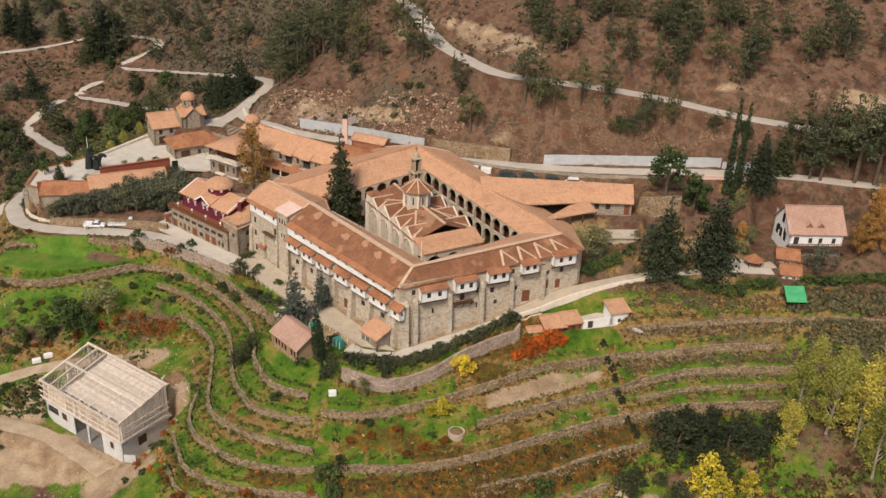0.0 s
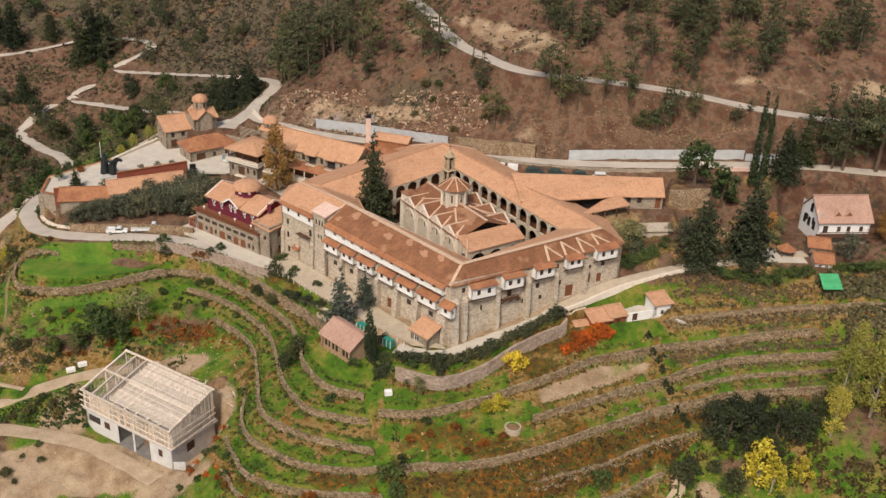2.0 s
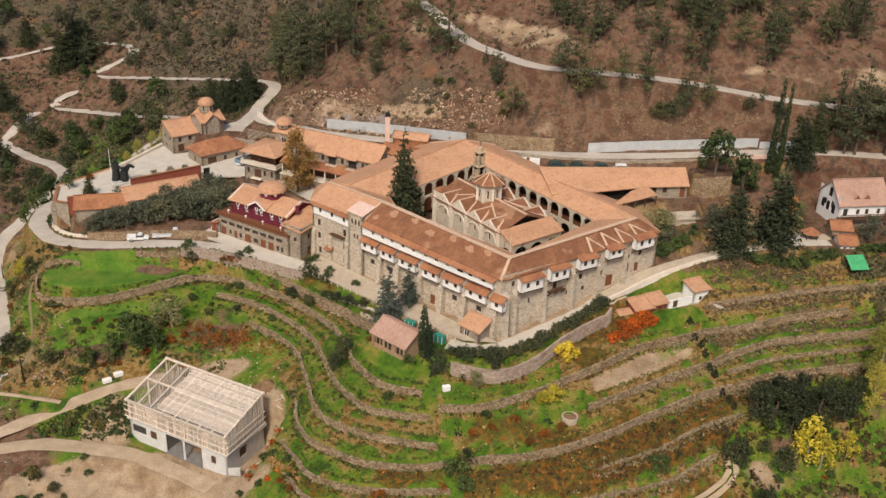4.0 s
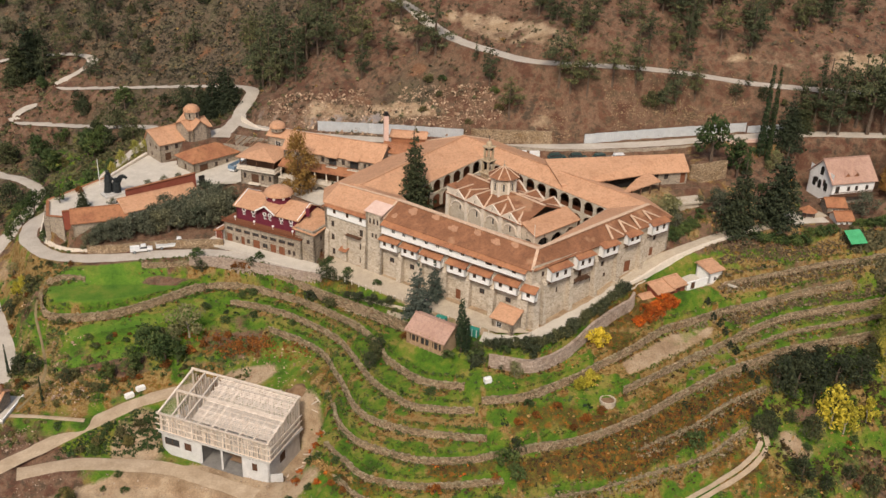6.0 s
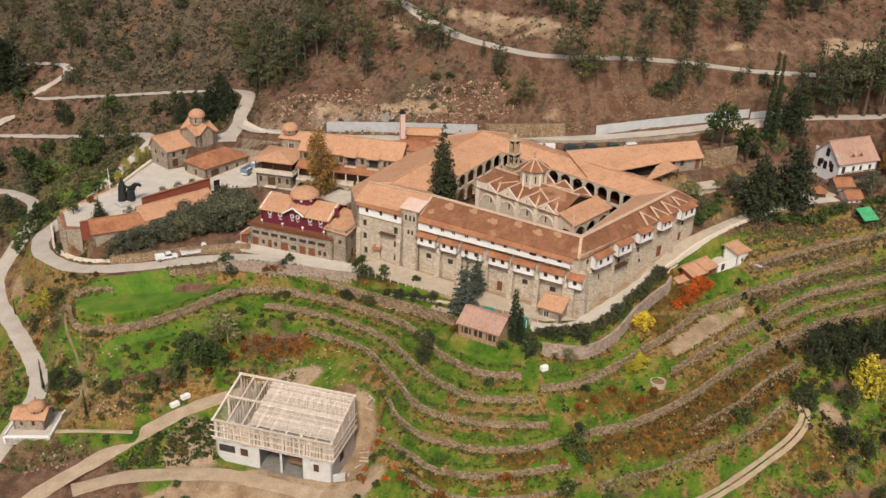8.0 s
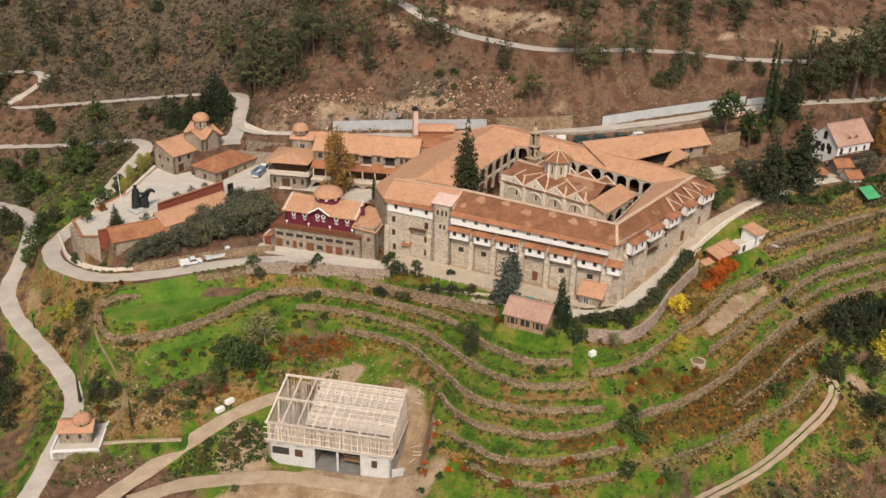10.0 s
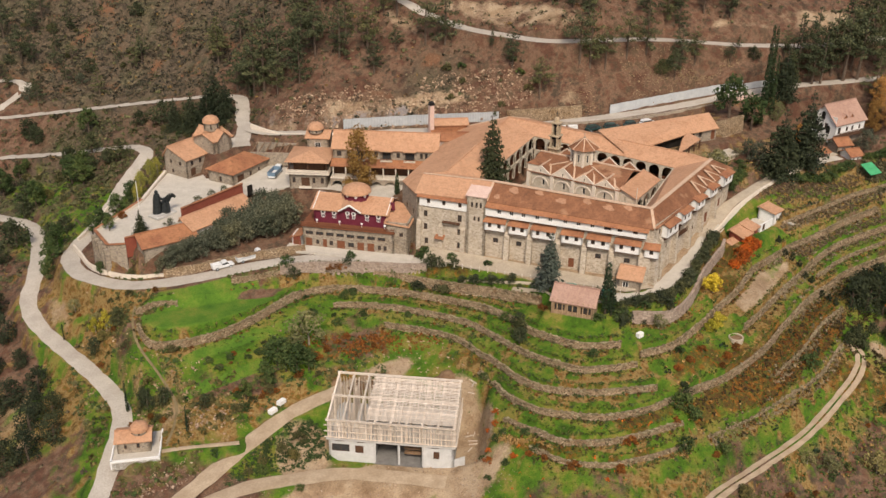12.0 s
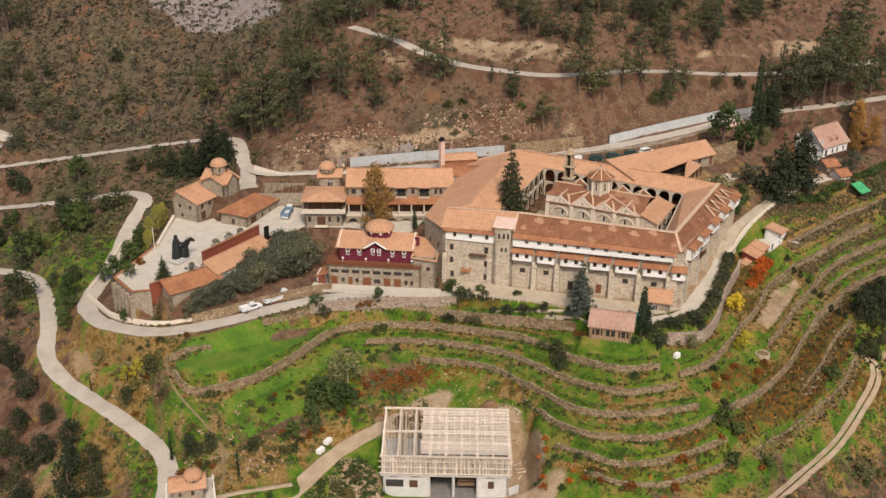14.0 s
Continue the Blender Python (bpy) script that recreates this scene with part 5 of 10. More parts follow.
# walls towards the court
wall(mon, (IN[0], IN[1]), (IC[0], IC[1]), 13, 21.9, M_STONE, (), 0.4, 21.7)
wall(mon, (IC[0], IC[1]), (IE[0], IE[1]), 13, 21.7, M_STONE, (), 0.4, 23.6)

# back wings with arcades towards the court
NE_R0, NE_R1 = (21.5, 196.0, 26.0), (-9.5, 232.5, 29.0)
NE_I1 = (-7.0, 223.5, 26.2)
NE_O0, NE_O1 = (27.5, 201.0, 23.4), (-1.0, 236.0, 26.4)
slab("roof", [IE, NE_I1, NE_R1, NE_R0], M_TILE, mon)
slab("roof", [NE_R0, NE_R1, NE_O1, NE_O0], M_TILE, mon)
slab("roof", [RE, IE, NE_R0, NE_O0, pv(41.9, 0.4, 23.7)], M_TILE, mon)
wall(mon, (pv(41.6)[0], pv(41.6)[1]), (NE_O0[0], NE_O0[1]), 14, 23.5, M_STONE, [(3, 18.5, 1, 1.4), (7, 18.5, 1, 1.4)], 0.5, 23.2)
wall(mon, (NE_O0[0] - 0.3, NE_O0[1] - 0.3), (NE_O1[0] - 0.3, NE_O1[1] - 0.3), 16, 23.2, M_STONE, (), 0.5, 26.2)
arcade(mon, (NE_I1[0], NE_I1[1]), (IE[0], IE[1]), 22.6, 26.1, 23.7, 11, M_CHURCH)
arcade(mon, (NE_I1[0] + 0.2, NE_I1[1]), (IE[0] + 0.2, IE[1]), 18.4, 22.4, 20.0, 11, M_CHURCH)
NW_R0 = (-38.6, 212.0, 25.2)
NW_I0 = (-29.2, 210.5, 22.6)
NW_O0, NW_O1 = (-46.6, 219.0, 21.8), (-19.5, 241.0, 24.8)
slab("roof", [NW_I0, NW_R0, NE_R1, NE_I1], M_TILE, mon)
slab("roof", [NW_R0, NW_O0, NW_O1, NE_R1], M_TILE, mon)
slab("roof", [(*pu(55.4, -5.6), 25.0), pu(55.4, 0.3, 22.3), NW_O0, NW_R0], M_TILE, mon)
slab("roof", [RN, (*pu(55.4, -5.6), 25.0), NW_R0, NW_I0, IN], M_TILE, mon)
slab("roof", [NE_R1, NW_O1, NE_O1], M_TILE, mon)
cap(mon, NW_R0, NE_R1, 0.5, M_TILE)
cap(mon, NE_R0, NE_R1, 0.45, M_TILE)
cap(mon, NW_O1, NE_R1, 0.7)
cap(mon, NE_R1, NE_O1, 0.6)
arcade(mon, (NW_I0[0], NW_I0[1]), (NE_I1[0], NE_I1[1]), 19.2, 22.5, 26.1, 8, M_CHURCH)
arcade(mon, (NW_I0[0], NW_I0[1] + 0.2), (NE_I1[0], NE_I1[1] + 0.2), 15.2, 19.0, 22.6, 8, M_CHURCH)
wall(mon, (NW_O1[0] + 0.2, NW_O1[1] - 0.2), (NW_O0[0] + 0.2, NW_O0[1] - 0.2), 9, 24.6, M_STONE_DARK, [(6, 19.5, 1, 1.4), (10, 19.3, 1, 1.4), (14, 19, 1, 1.4)], 0.5, 21.6)
wall(mon, (NW_O0[0], NW_O0[1]), pu(55), 5.5, 21.6, M_STONE_DARK, [(3, 16, 0.9, 1.4), (7, 16, 0.9, 1.4), (3, 11, 0.9, 1.4)], 0.5, 21.9)
wall(mon, (NE_O1[0], NE_O1[1]), (NW_O1[0], NW_O1[1]), 18, 26.2, M_STONE, (), 0.5, 24.6)

# paving of the court
tagged(slab("pavement", [(-3, 180, 14.15), (16, 195, 14.15), (-7, 224, 14.15), (-30, 210, 14.15)], M_COURT, None, 0.3), "warm flagstone floor of the cloister court", "pavement", kind="structure")

# ---- church in the court ----
church = root("church", "pale stone domed church with mortared tile roofs", "church")
CA, CD = Vector((-19.0, 206.5)), Vector((0.523, -0.852))
CW = Vector((0.852, 0.523))


def pc(s, w, z=None):
    p = CA + CD * s + CW * w
    return (p.x, p.y) if z is None else (p.x, p.y, z)


L_, W_ = 23.7, 13.6
EZ = 24.6
wall(church, pc(0, 0), pc(L_, 0), 14, EZ, M_CHURCH, [(4.2, 21.5, 0.7, 1.6, "stone"), (9.6, 21.5, 0.7, 1.6, "stone"), (14.8, 21.5, 0.7, 1.6, "stone"), (20, 21.5, 0.7, 1.6, "stone")], 0.6)
wall(church, pc(L_, 0), pc(L_, W_), 14, EZ, M_CHURCH, (), 0.6)
wall(church, pc(L_, W_), pc(0, W_), 14, EZ, M_CHURCH, [(6, 21, 0.7, 1.6), (12, 21, 0.7, 1.6), (18, 21, 0.7, 1.6)], 0.6)
wall(church, pc(0, W_), pc(0, 0), 14, EZ, M_CHURCH, [(6.8, 21, 0.9, 1.8)], 0.6)
# blind arches and pilasters along the side
for s in (0.3, 6.6, 12.0, 17.4, 23.2):
    bm = bmesh.new()
    q = Vector(pc(s, -0.2))
    box(bm, q.x, q.y, 19.6, 0.8, 0.5, 10.4, math.atan2(CD.y, CD.x))
    part("pilaster", bm, M_CREAM, church)
for s in (3.5, 9.3, 14.7, 20.2):
    bm = bmesh.new()
    for k in range(10):
        a0, a1 = math.pi * k / 10, math.pi * (k + 1) / 10
        p0, p1 = pc(s - 2.1 * math.cos(a0), -0.12), pc(s - 2.1 * math.cos(a1), -0.12)
        beam(bm, (*p0, 21.6 + 2.0 * math.sin(a0)), (*p1, 21.6 + 2.0 * math.sin(a1)), 0.3, 0.3)
    part("arch_moulding", bm, M_CREAM, church)
# roof: a long ridge with cross gables on either side
RZ = 27.4
eaves = lambda s, w: pc(s, w, EZ + 0.05)
slab("roof", [eaves(-0.3, -0.5), eaves(L_ + 0.3, -0.5), pc(L_ + 0.3, W_ / 2, RZ), pc(-0.3, W_ / 2, RZ)], M_TILE_OLD, church)
slab("roof", [pc(-0.3, W_ / 2, RZ), pc(L_ + 0.3, W_ / 2, RZ), eaves(L_ + 0.3, W_ + 0.5), eaves(-0.3, W_ + 0.5)], M_TILE_OLD, church)
cap(church, pc(-0.3, W_ / 2, RZ), pc(L_ + 0.3, W_ / 2, RZ), 0.6)
for s, half, rise in ((3.6, 2.6, 1.9), (9.4, 2.9, 2.4), (14.9, 2.6, 1.9), (20.2, 2.5, 1.8)):
    for sgn, w0 in ((1, -0.55), (-1, W_ + 0.55)):
        top = EZ + rise
        back = min(W_ / 2, rise / ((RZ - EZ) / (W_ / 2 + 0.5)) + 0.4)
        apex = pc(s, w0, top)
        inner = pc(s, w0 + sgn * (back + 0.3), top)
        for e in (-half, half):
            slab("gable_roof", [apex, inner, pc(s + e, w0 + sgn * 0.6, EZ + 0.1), pc(s + e, w0, EZ + 0.1)], M_TILE_OLD, church, 0.14)
            cap(church, pc(s + e, w0, EZ + 0.1), inner, 0.4)
        cap(church, apex, inner, 0.36)
        f0, f1 = pc(s - half, w0 + sgn * 0.15), pc(s + half, w0 + sgn * 0.15)
        q = pc(s, w0 + sgn * 0.15)
        shape("gable", [(*f0, EZ), (*f1, EZ), (*q, top - 0.1), (*pc(s - half, w0 + sgn * 0.5), EZ), (*pc(s + half, w0 + sgn * 0.5), EZ), (*pc(s, w0 + sgn * 0.5), top - 0.1)],
              [(0, 1, 2), (5, 4, 3), (0, 3, 4, 1), (1, 4, 5, 2), (2, 5, 3, 0)], M_CREAM, church)
        bm = bmesh.new()
        beam(bm, (*f0, EZ + 0.05), (*q, top), 0.35, 0.3)
        beam(bm, (*f1, EZ + 0.05), (*q, top), 0.35, 0.3)
        part("coping", bm, M_CREAM, church)
        if sgn == 1:
            opening(church, pc(0, w0 + 0.15), CD, -CW, s, EZ + 0.35, 0.45, 0.85, "stone", -0.06)
# drum and dome
DC = pc(11.1, W_ / 2)
drum = bmesh.new()
bmesh.ops.create_cone(drum, cap_ends=True, segments=8, radius1=2.75, radius2=2.75, depth=5.0, matrix=Matrix.Translation((DC[0], DC[1], 28.2)) @ Matrix.Rotation(math.radians(10), 4, "Z"))
part("drum", drum, M_CHURCH, church)
for k in range(8):
    a = math.radians(10 + 22.5 + 45 * k)
    d = Vector((-math.sin(a), math.cos(a)))
    n = Vector((math.cos(a), math.sin(a)))
    m = Vector(DC) + n * 2.55
    opening(church, m, -d, n, 0.0, 27.5, 0.6, 2.0, "stone", -0.12)
    bm = bmesh.new()
    for j in range(8):
        b0, b1 = math.pi * j / 8, math.pi * (j + 1) / 8
        p0, p1 = m + d * 0.8 * math.cos(b0) + n * 0.1, m + d * 0.8 * math.cos(b1) + n * 0.1
        beam(bm, (p0.x, p0.y, 29.2 + 0.8 * math.sin(b0)), (p1.x, p1.y, 29.2 + 0.8 * math.sin(b1)), 0.22, 0.22)
    part("drum_arch", bm, M_CREAM, church)
    e = Vector(DC) + Vector((math.cos(a + 0.3927), math.sin(a + 0.3927))) * 2.8
    bm = bmesh.new()
    box(bm, e.x, e.y, 28.2, 0.45, 0.45, 5.0, a)
    part("drum_pier", bm, M_CREAM, church)
bm = bmesh.new()
bmesh.ops.create_cone(bm, cap_ends=True, segments=8, radius1=3.75, radius2=0.15, depth=2.3, matrix=Matrix.Translation((DC[0], DC[1], 31.75)) @ Matrix.Rotation(math.radians(10), 4, "Z"))
part("dome_roof", bm, M_TILE_OLD, church, "octagonal tiled cap with mortared hips")
for k in range(8):
    a = math.radians(10 + 45 * k)
    cap(church, (DC[0] + 3.7 * math.cos(a), DC[1] + 3.7 * math.sin(a), 30.62), (DC[0], DC[1], 32.9), 0.24)
bm = bmesh.new()
box(bm, DC[0], DC[1], 33.0, 0.4, 0.4, 0.3)
box(bm, DC[0], DC[1], 33.6, 0.08, 0.08, 1.1)
box(bm, DC[0], DC[1], 33.8, 0.5, 0.08, 0.08)
part("cross", bm, M_BARKPALE, church)
# mortared hips from the drum to the corners of the roof
for corner in (pc(-0.2, -0.4, EZ + 0.2), pc(L_ + 0.2, -0.4, EZ + 0.2), pc(L_ + 0.2, W_ + 0.4, EZ + 0.2), pc(-0.2, W_ + 0.4, EZ + 0.2)):
    c0 = Vector(corner)
    c1 = Vector((DC[0], DC[1], RZ + 0.3)).lerp(c0, 0.25)
    steps = [c0.lerp(c1, k / 6) for k in range(7)]
    for p in steps:
        w = abs((Vector((p.x, p.y)) - Vector(pc(0, W_ / 2))).dot(CW))
        p.z = RZ - (RZ - EZ) * min(1.0, w / (W_ / 2 + 0.5)) + 0.1
    for p, q in zip(steps, steps[1:]):
        cap(church, p, q, 0.4)
# west turret block
bm = bmesh.new()
q = pc(1.4, 1.2)
box(bm, q[0], q[1], 25.4, 2.9, 2.9, 2.2, math.atan2(CD.y, CD.x))
part("corner_turret", bm, M_CREAM, church)
bm = bmesh.new()
bmesh.ops.create_cone(bm, cap_ends=True, segments=4, radius1=2.4, radius2=0.1, depth=0.9, matrix=Matrix.Translation((q[0], q[1], 26.9)) @ Matrix.Rotation(math.atan2(CD.y, CD.x) + math.pi / 4, 4, "Z"))
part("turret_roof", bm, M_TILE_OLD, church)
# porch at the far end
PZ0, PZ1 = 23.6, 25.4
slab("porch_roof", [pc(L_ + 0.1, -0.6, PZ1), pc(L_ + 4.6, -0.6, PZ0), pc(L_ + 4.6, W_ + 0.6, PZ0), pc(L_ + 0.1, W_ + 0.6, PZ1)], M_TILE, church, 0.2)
# the sheets behind the porch arches are near-black to paint the shade within
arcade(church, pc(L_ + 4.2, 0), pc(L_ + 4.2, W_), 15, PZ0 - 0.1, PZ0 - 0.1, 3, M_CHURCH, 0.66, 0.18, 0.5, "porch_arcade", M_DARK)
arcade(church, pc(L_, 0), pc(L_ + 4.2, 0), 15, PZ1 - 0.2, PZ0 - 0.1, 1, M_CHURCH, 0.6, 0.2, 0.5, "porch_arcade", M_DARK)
bm = bmesh.new()
tube(bm, pc(L_ + 4.5, -1.0, 14), pc(L_ + 4.5, -1.0, 26.5), 0.1, 0.07)
part("pole", bm, M_CREAM, church)

# ---- bell tower ----
bell = root("bell_tower", "slender pale stone bell tower in tiers with open arches", "bell tower")
BX, BY = -8.4, 211.4
ang = math.atan2(CD.y, CD.x)
for z0, z1, w in ((14, 27.2, 2.3), (27.2, 30.3, 2.1), (30.3, 33.6, 1.7)):
    if z0 < 20:
        bm = bmesh.new()
        box(bm, BX, BY, (z0 + z1) / 2, w, w, z1 - z0, ang, 0.05)
        part("shaft", bm, M_OCHRE, bell)
    else:
        for dx in (-1, 1):
            for dy in (-1, 1):
                bm = bmesh.new()
                o = Matrix.Rotation(ang, 2) @ Vector((dx * (w / 2 - 0.2), dy * (w / 2 - 0.2)))
                box(bm, BX + o.x, BY + o.y, (z0 + z1) / 2, 0.45, 0.45, z1 - z0, ang)
                part("pier", bm, M_OCHRE, bell)
        # added near-black boxes paint the shade inside the open belfry
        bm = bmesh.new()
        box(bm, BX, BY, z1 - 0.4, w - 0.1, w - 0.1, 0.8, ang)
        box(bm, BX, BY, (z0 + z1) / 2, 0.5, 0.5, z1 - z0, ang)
        part("belfry_shade_fill", bm, M_DARK, bell)
    bm = bmesh.new()
    box(bm, BX, BY, z1, w + 0.7, w + 0.7, 0.3, ang, 0.08)
    part("cornice", bm, M_OCHRE, bell)
bm = bmesh.new()
dome(bm, (BX, BY, 33.7), 0.8, 1.4, 10, 4)
part("cupola", bm, M_OCHRE, bell)
bm = bmesh.new()
box(bm, BX, BY, 35.7, 0.1, 0.1, 1.4)
box(bm, BX, BY, 35.9, 0.7, 0.1, 0.1)
part("cross", bm, M_IRON, bell)

# ---- maroon guest house ----
house = root("guest_house", "maroon and stone guest house with domed tile roof", "house")
MA, MB = Vector((-67.5, 224.4)), Vector((-53.2, 213.3))
MD = (MB - MA).normalized()
MN = Vector((MD.y, -MD.x))
ML = (MB - MA).length


def pm(s, o, z=None):
    p = MA + MD * s + MN * o
    return (p.x, p.y) if z is None else (p.x, p.y, z)


DEEP = 12.5
wall(house, pm(-2.2, 2.2), pm(ML + 2.2, 2.2), 6.0, 12.6, M_STONE_DARK,
     [(1.6 + i * 2.55, 10.3, 1.9, 0.9) for i in range(8)] + [(1.4, 7.3, 1.6, 2.1, "doorred"), (3.6, 7.9, 0.8, 1.2), (5.4, 7.3, 1.0, 2.1, "doorred"), (7.0, 7.9, 0.9, 1.2), (9.4, 7.3, 2.0, 2.1, "doorred"), (11.9, 7.9, 1.5, 1.2), (14.3, 7.3, 1.7, 2.1, "doorred"), (16.8, 7.3, 1.7, 2.1, "doorred"), (18.9, 7.9, 0.8, 1.2), (20.3, 7.9, 0.8, 1.2)], 0.5)
wall(house, pm(ML + 2.2, 2.2), pm(ML + 2.2, -DEEP), 6.0, 12.6, M_STONE_DARK, [(4, 10, 1, 1.2), (8, 10, 1, 1.2)], 0.5)
wall(house, pm(-2.2, -DEEP), pm(-2.2, 2.2), 6.0, 12.6, M_STONE_DARK, [(4, 10, 1, 1.2), (8, 10, 1, 1.2)], 0.5)
slab("terrace_floor", [pm(-2.6, 2.7, 12.75), pm(ML + 2.4, 2.7, 12.75), pm(ML + 2.4, -DEEP, 12.75), pm(-2.6, -DEEP, 12.75)], M_DOOR, house, 0.25)
bm = bmesh.new()
box_len = ML + 5.0
for i in range(int(box_len / 0.35)):
    s = -2.5 + i * 0.35
    beam(bm, pm(s, 2.6, 12.7), pm(s, 2.6, 13.6), 0.06, 0.06)
beam(bm, pm(-2.6, 2.6, 13.6), pm(ML + 2.4, 2.6, 13.6), 0.12, 0.12)
beam(bm, pm(-2.6, 2.6, 13.15), pm(ML + 2.4, 2.6, 13.15), 0.06, 0.1)
part("balcony_rail", bm, M_DOOR, house)
for s in (1.6, 7.2, 12.6, 18.2):
    bm = bmesh.new()
    q = pm(s, 2.6)
    tube(bm, (*q, 13.5), (*q, 14.3), 0.05, 0.05)
    bmesh.ops.create_icosphere(bm, subdivisions=2, radius=0.28, matrix=Matrix.Translation((*q, 14.5)))
    part("globe_lamp", bm, M_WHITE, house, "white globe lamp on the rail")
top_wins = [(2.3, 14.1, 0.85, 1.5, "white"), (5.1, 14.1, 0.85, 1.5, "white"), (8.4, 14.3, 0.8, 1.5, "white"), (9.9, 14.3, 0.8, 1.5, "white"), (13.2, 14.1, 0.85, 1.5, "white"), (16.0, 14.1, 0.85, 1.5, "white")]
wall(house, pm(0, 0), pm(ML, 0), 12.7, 16.4, M_MAROON, top_wins, 0.4)
for mid, foot, wide, high, _ in top_wins:
    for radius, out, tone, nm in ((wide / 2 + 0.16, 0.05, M_WHITE, "window_arch"), (wide / 2 - 0.12, 0.09, M_PANE, "arch_pane")):
        bm = bmesh.new()
        tube(bm, pm(mid, 0.0, foot + high - 0.1), pm(mid, out, foot + high - 0.1), radius, radius, 14)
        part(nm, bm, tone, house)
wall(house, pm(ML, 0), pm(ML, -9.5), 12.7, 16.4, M_MAROON, [(3, 14.1, 0.85, 1.5, "white"), (6, 14.1, 0.85, 1.5, "white")], 0.4)
wall(house, pm(0, -9.5), pm(0, 0), 12.7, 16.4, M_MAROON, [(3, 14.1, 0.85, 1.5, "white")], 0.4)
wall(house, pm(ML, -9.5), pm(0, -9.5), 7, 16.4, M_MAROON, (), 0.4)
G0, G1 = 6.4, 12.0
for a0, a1 in ((-0.6, G0), (G1, ML + 0.5)):
    slab("roof", [pm(a0, 0.6, 16.3), pm(a1, 0.6, 16.3), pm(a1, -5, 18.6), pm(a0, -5, 18.6)], M_TILE, house)
slab("roof", [pm(-0.6, -5, 18.6), pm(ML + 0.5, -5, 18.6), pm(ML + 0.5, -10.1, 16.3), pm(-0.6, -10.1, 16.3)], M_TILE, house)
GM = (G0 + G1) / 2
for e in (G0, G1):
    slab("gable_roof", [pm(e, 1.0, 16.5), pm(GM, 1.0, 18.2), pm(GM, -5, 18.7), pm(e, -5, 18.6)], M_TILE, house)
    bm = bmesh.new()
    beam(bm, pm(e, 1.05, 16.5), pm(GM, 1.05, 18.25), 0.18, 0.35)
    part("white_cornice", bm, M_WHITE, house)
shape("gable", [pm(G0 + 0.1, 0.3, 16.3), pm(G1 - 0.1, 0.3, 16.3), pm(GM, 0.3, 18.0), pm(G0 + 0.1, -0.2, 16.3), pm(G1 - 0.1, -0.2, 16.3), pm(GM, -0.2, 18.0)], [(0, 1, 2), (5, 4, 3), (0, 3, 4, 1), (1, 4, 5, 2), (2, 5, 3, 0)], M_MAROON, house)
for e in (0, ML):
    shape("gable", [pm(e, 0, 16.3), pm(e, -5, 18.4), pm(e, -9.5, 16.3), pm(e - 0.3, 0, 16.3), pm(e - 0.3, -5, 18.4), pm(e - 0.3, -9.5, 16.3)], [(0, 1, 2), (5, 4, 3), (0, 3, 4, 1), (1, 4, 5, 2), (2, 5, 3, 0)], M_MAROON, house)
    bm = bmesh.new()
    beam(bm, pm(e, 0.5, 16.45), pm(e, -5, 18.75), 0.16, 0.2)
    beam(bm, pm(e, -9.9, 16.45), pm(e, -5, 18.75), 0.16, 0.2)
    part("white_cornice", bm, M_WHITE, house)
DM = pm(GM + 0.2, -4.6)
bm = bmesh.new()
bmesh.ops.create_cone(bm, cap_ends=True, segments=12, radius1=3.0, radius2=3.0, depth=1.8, matrix=Matrix.Translation((*DM, 18.85)))
part("drum", bm, M_MAROON, house)
bm = bmesh.new()
dome(bm, (*DM, 19.7), 3.6, 1.9, 20, 6)
part("dome", bm, M_TILE, house, "low dome of orange tiles")
for k in range(8):
    a = math.radians(20 + 45 * k)
    bm = bmesh.new()
    bmesh.ops.create_cone(bm, cap_ends=True, segments=12, radius1=0.34, radius2=0.34, depth=0.2, matrix=Matrix.Translation((DM[0] + 2.98 * math.cos(a), DM[1] + 2.98 * math.sin(a), 19.2)) @ Matrix.Rotation(a, 4, "Z") @ Matrix.Rotation(math.pi / 2, 4, "Y"))
    part("round_window", bm, M_WHITE, house)
# stone side wing of the guest house
wall(house, pm(ML + 0.3, 1.9), pm(ML + 5.6, 1.9), 6.0, 15.2, M_STONE_DARK, [(1.4, 11.8, 1.0, 1.0), (1.4, 9.4, 1.0, 1.0), (3.6, 11.8, 0.9, 1.0)], 0.5)
wall(house, pm(ML + 5.6, 1.9), pm(ML + 5.6, -8), 6.0, 15.2, M_STONE_DARK, [(3, 12, 1, 1.2), (3, 8.6, 1, 1.2)], 0.5)
wall(house, pm(ML + 0.3, -8), pm(ML + 0.3, 1.9), 6.0, 15.2, M_STONE_DARK, (), 0.5)
slab("side_roof", [pm(ML - 0.2, 2.4, 15.2), pm(ML + 6.0, 2.4, 14.6), pm(ML + 6.0, -8, 15.0), pm(ML - 0.2, -8, 16.8)], M_TILE, house)
bm = bmesh.new()
q = pm(ML + 0.6, -3)
box(bm, q[0], q[1], 17.3, 0.9, 0.9, 1.8)
part("chimney", bm, M_MAROON, house)
tagged(slab("pavement", [pm(-6, 1.9, 7.3), pm(ML + 7, 1.9, 7.3), pm(ML + 7, 6.6, 7.22), pm(8, 6.0, 7.2), pm(-6, 5.6, 7.1)], M_PAVE, None, 0.5), "pale concrete apron before the guest house", "pavement", kind="structure")
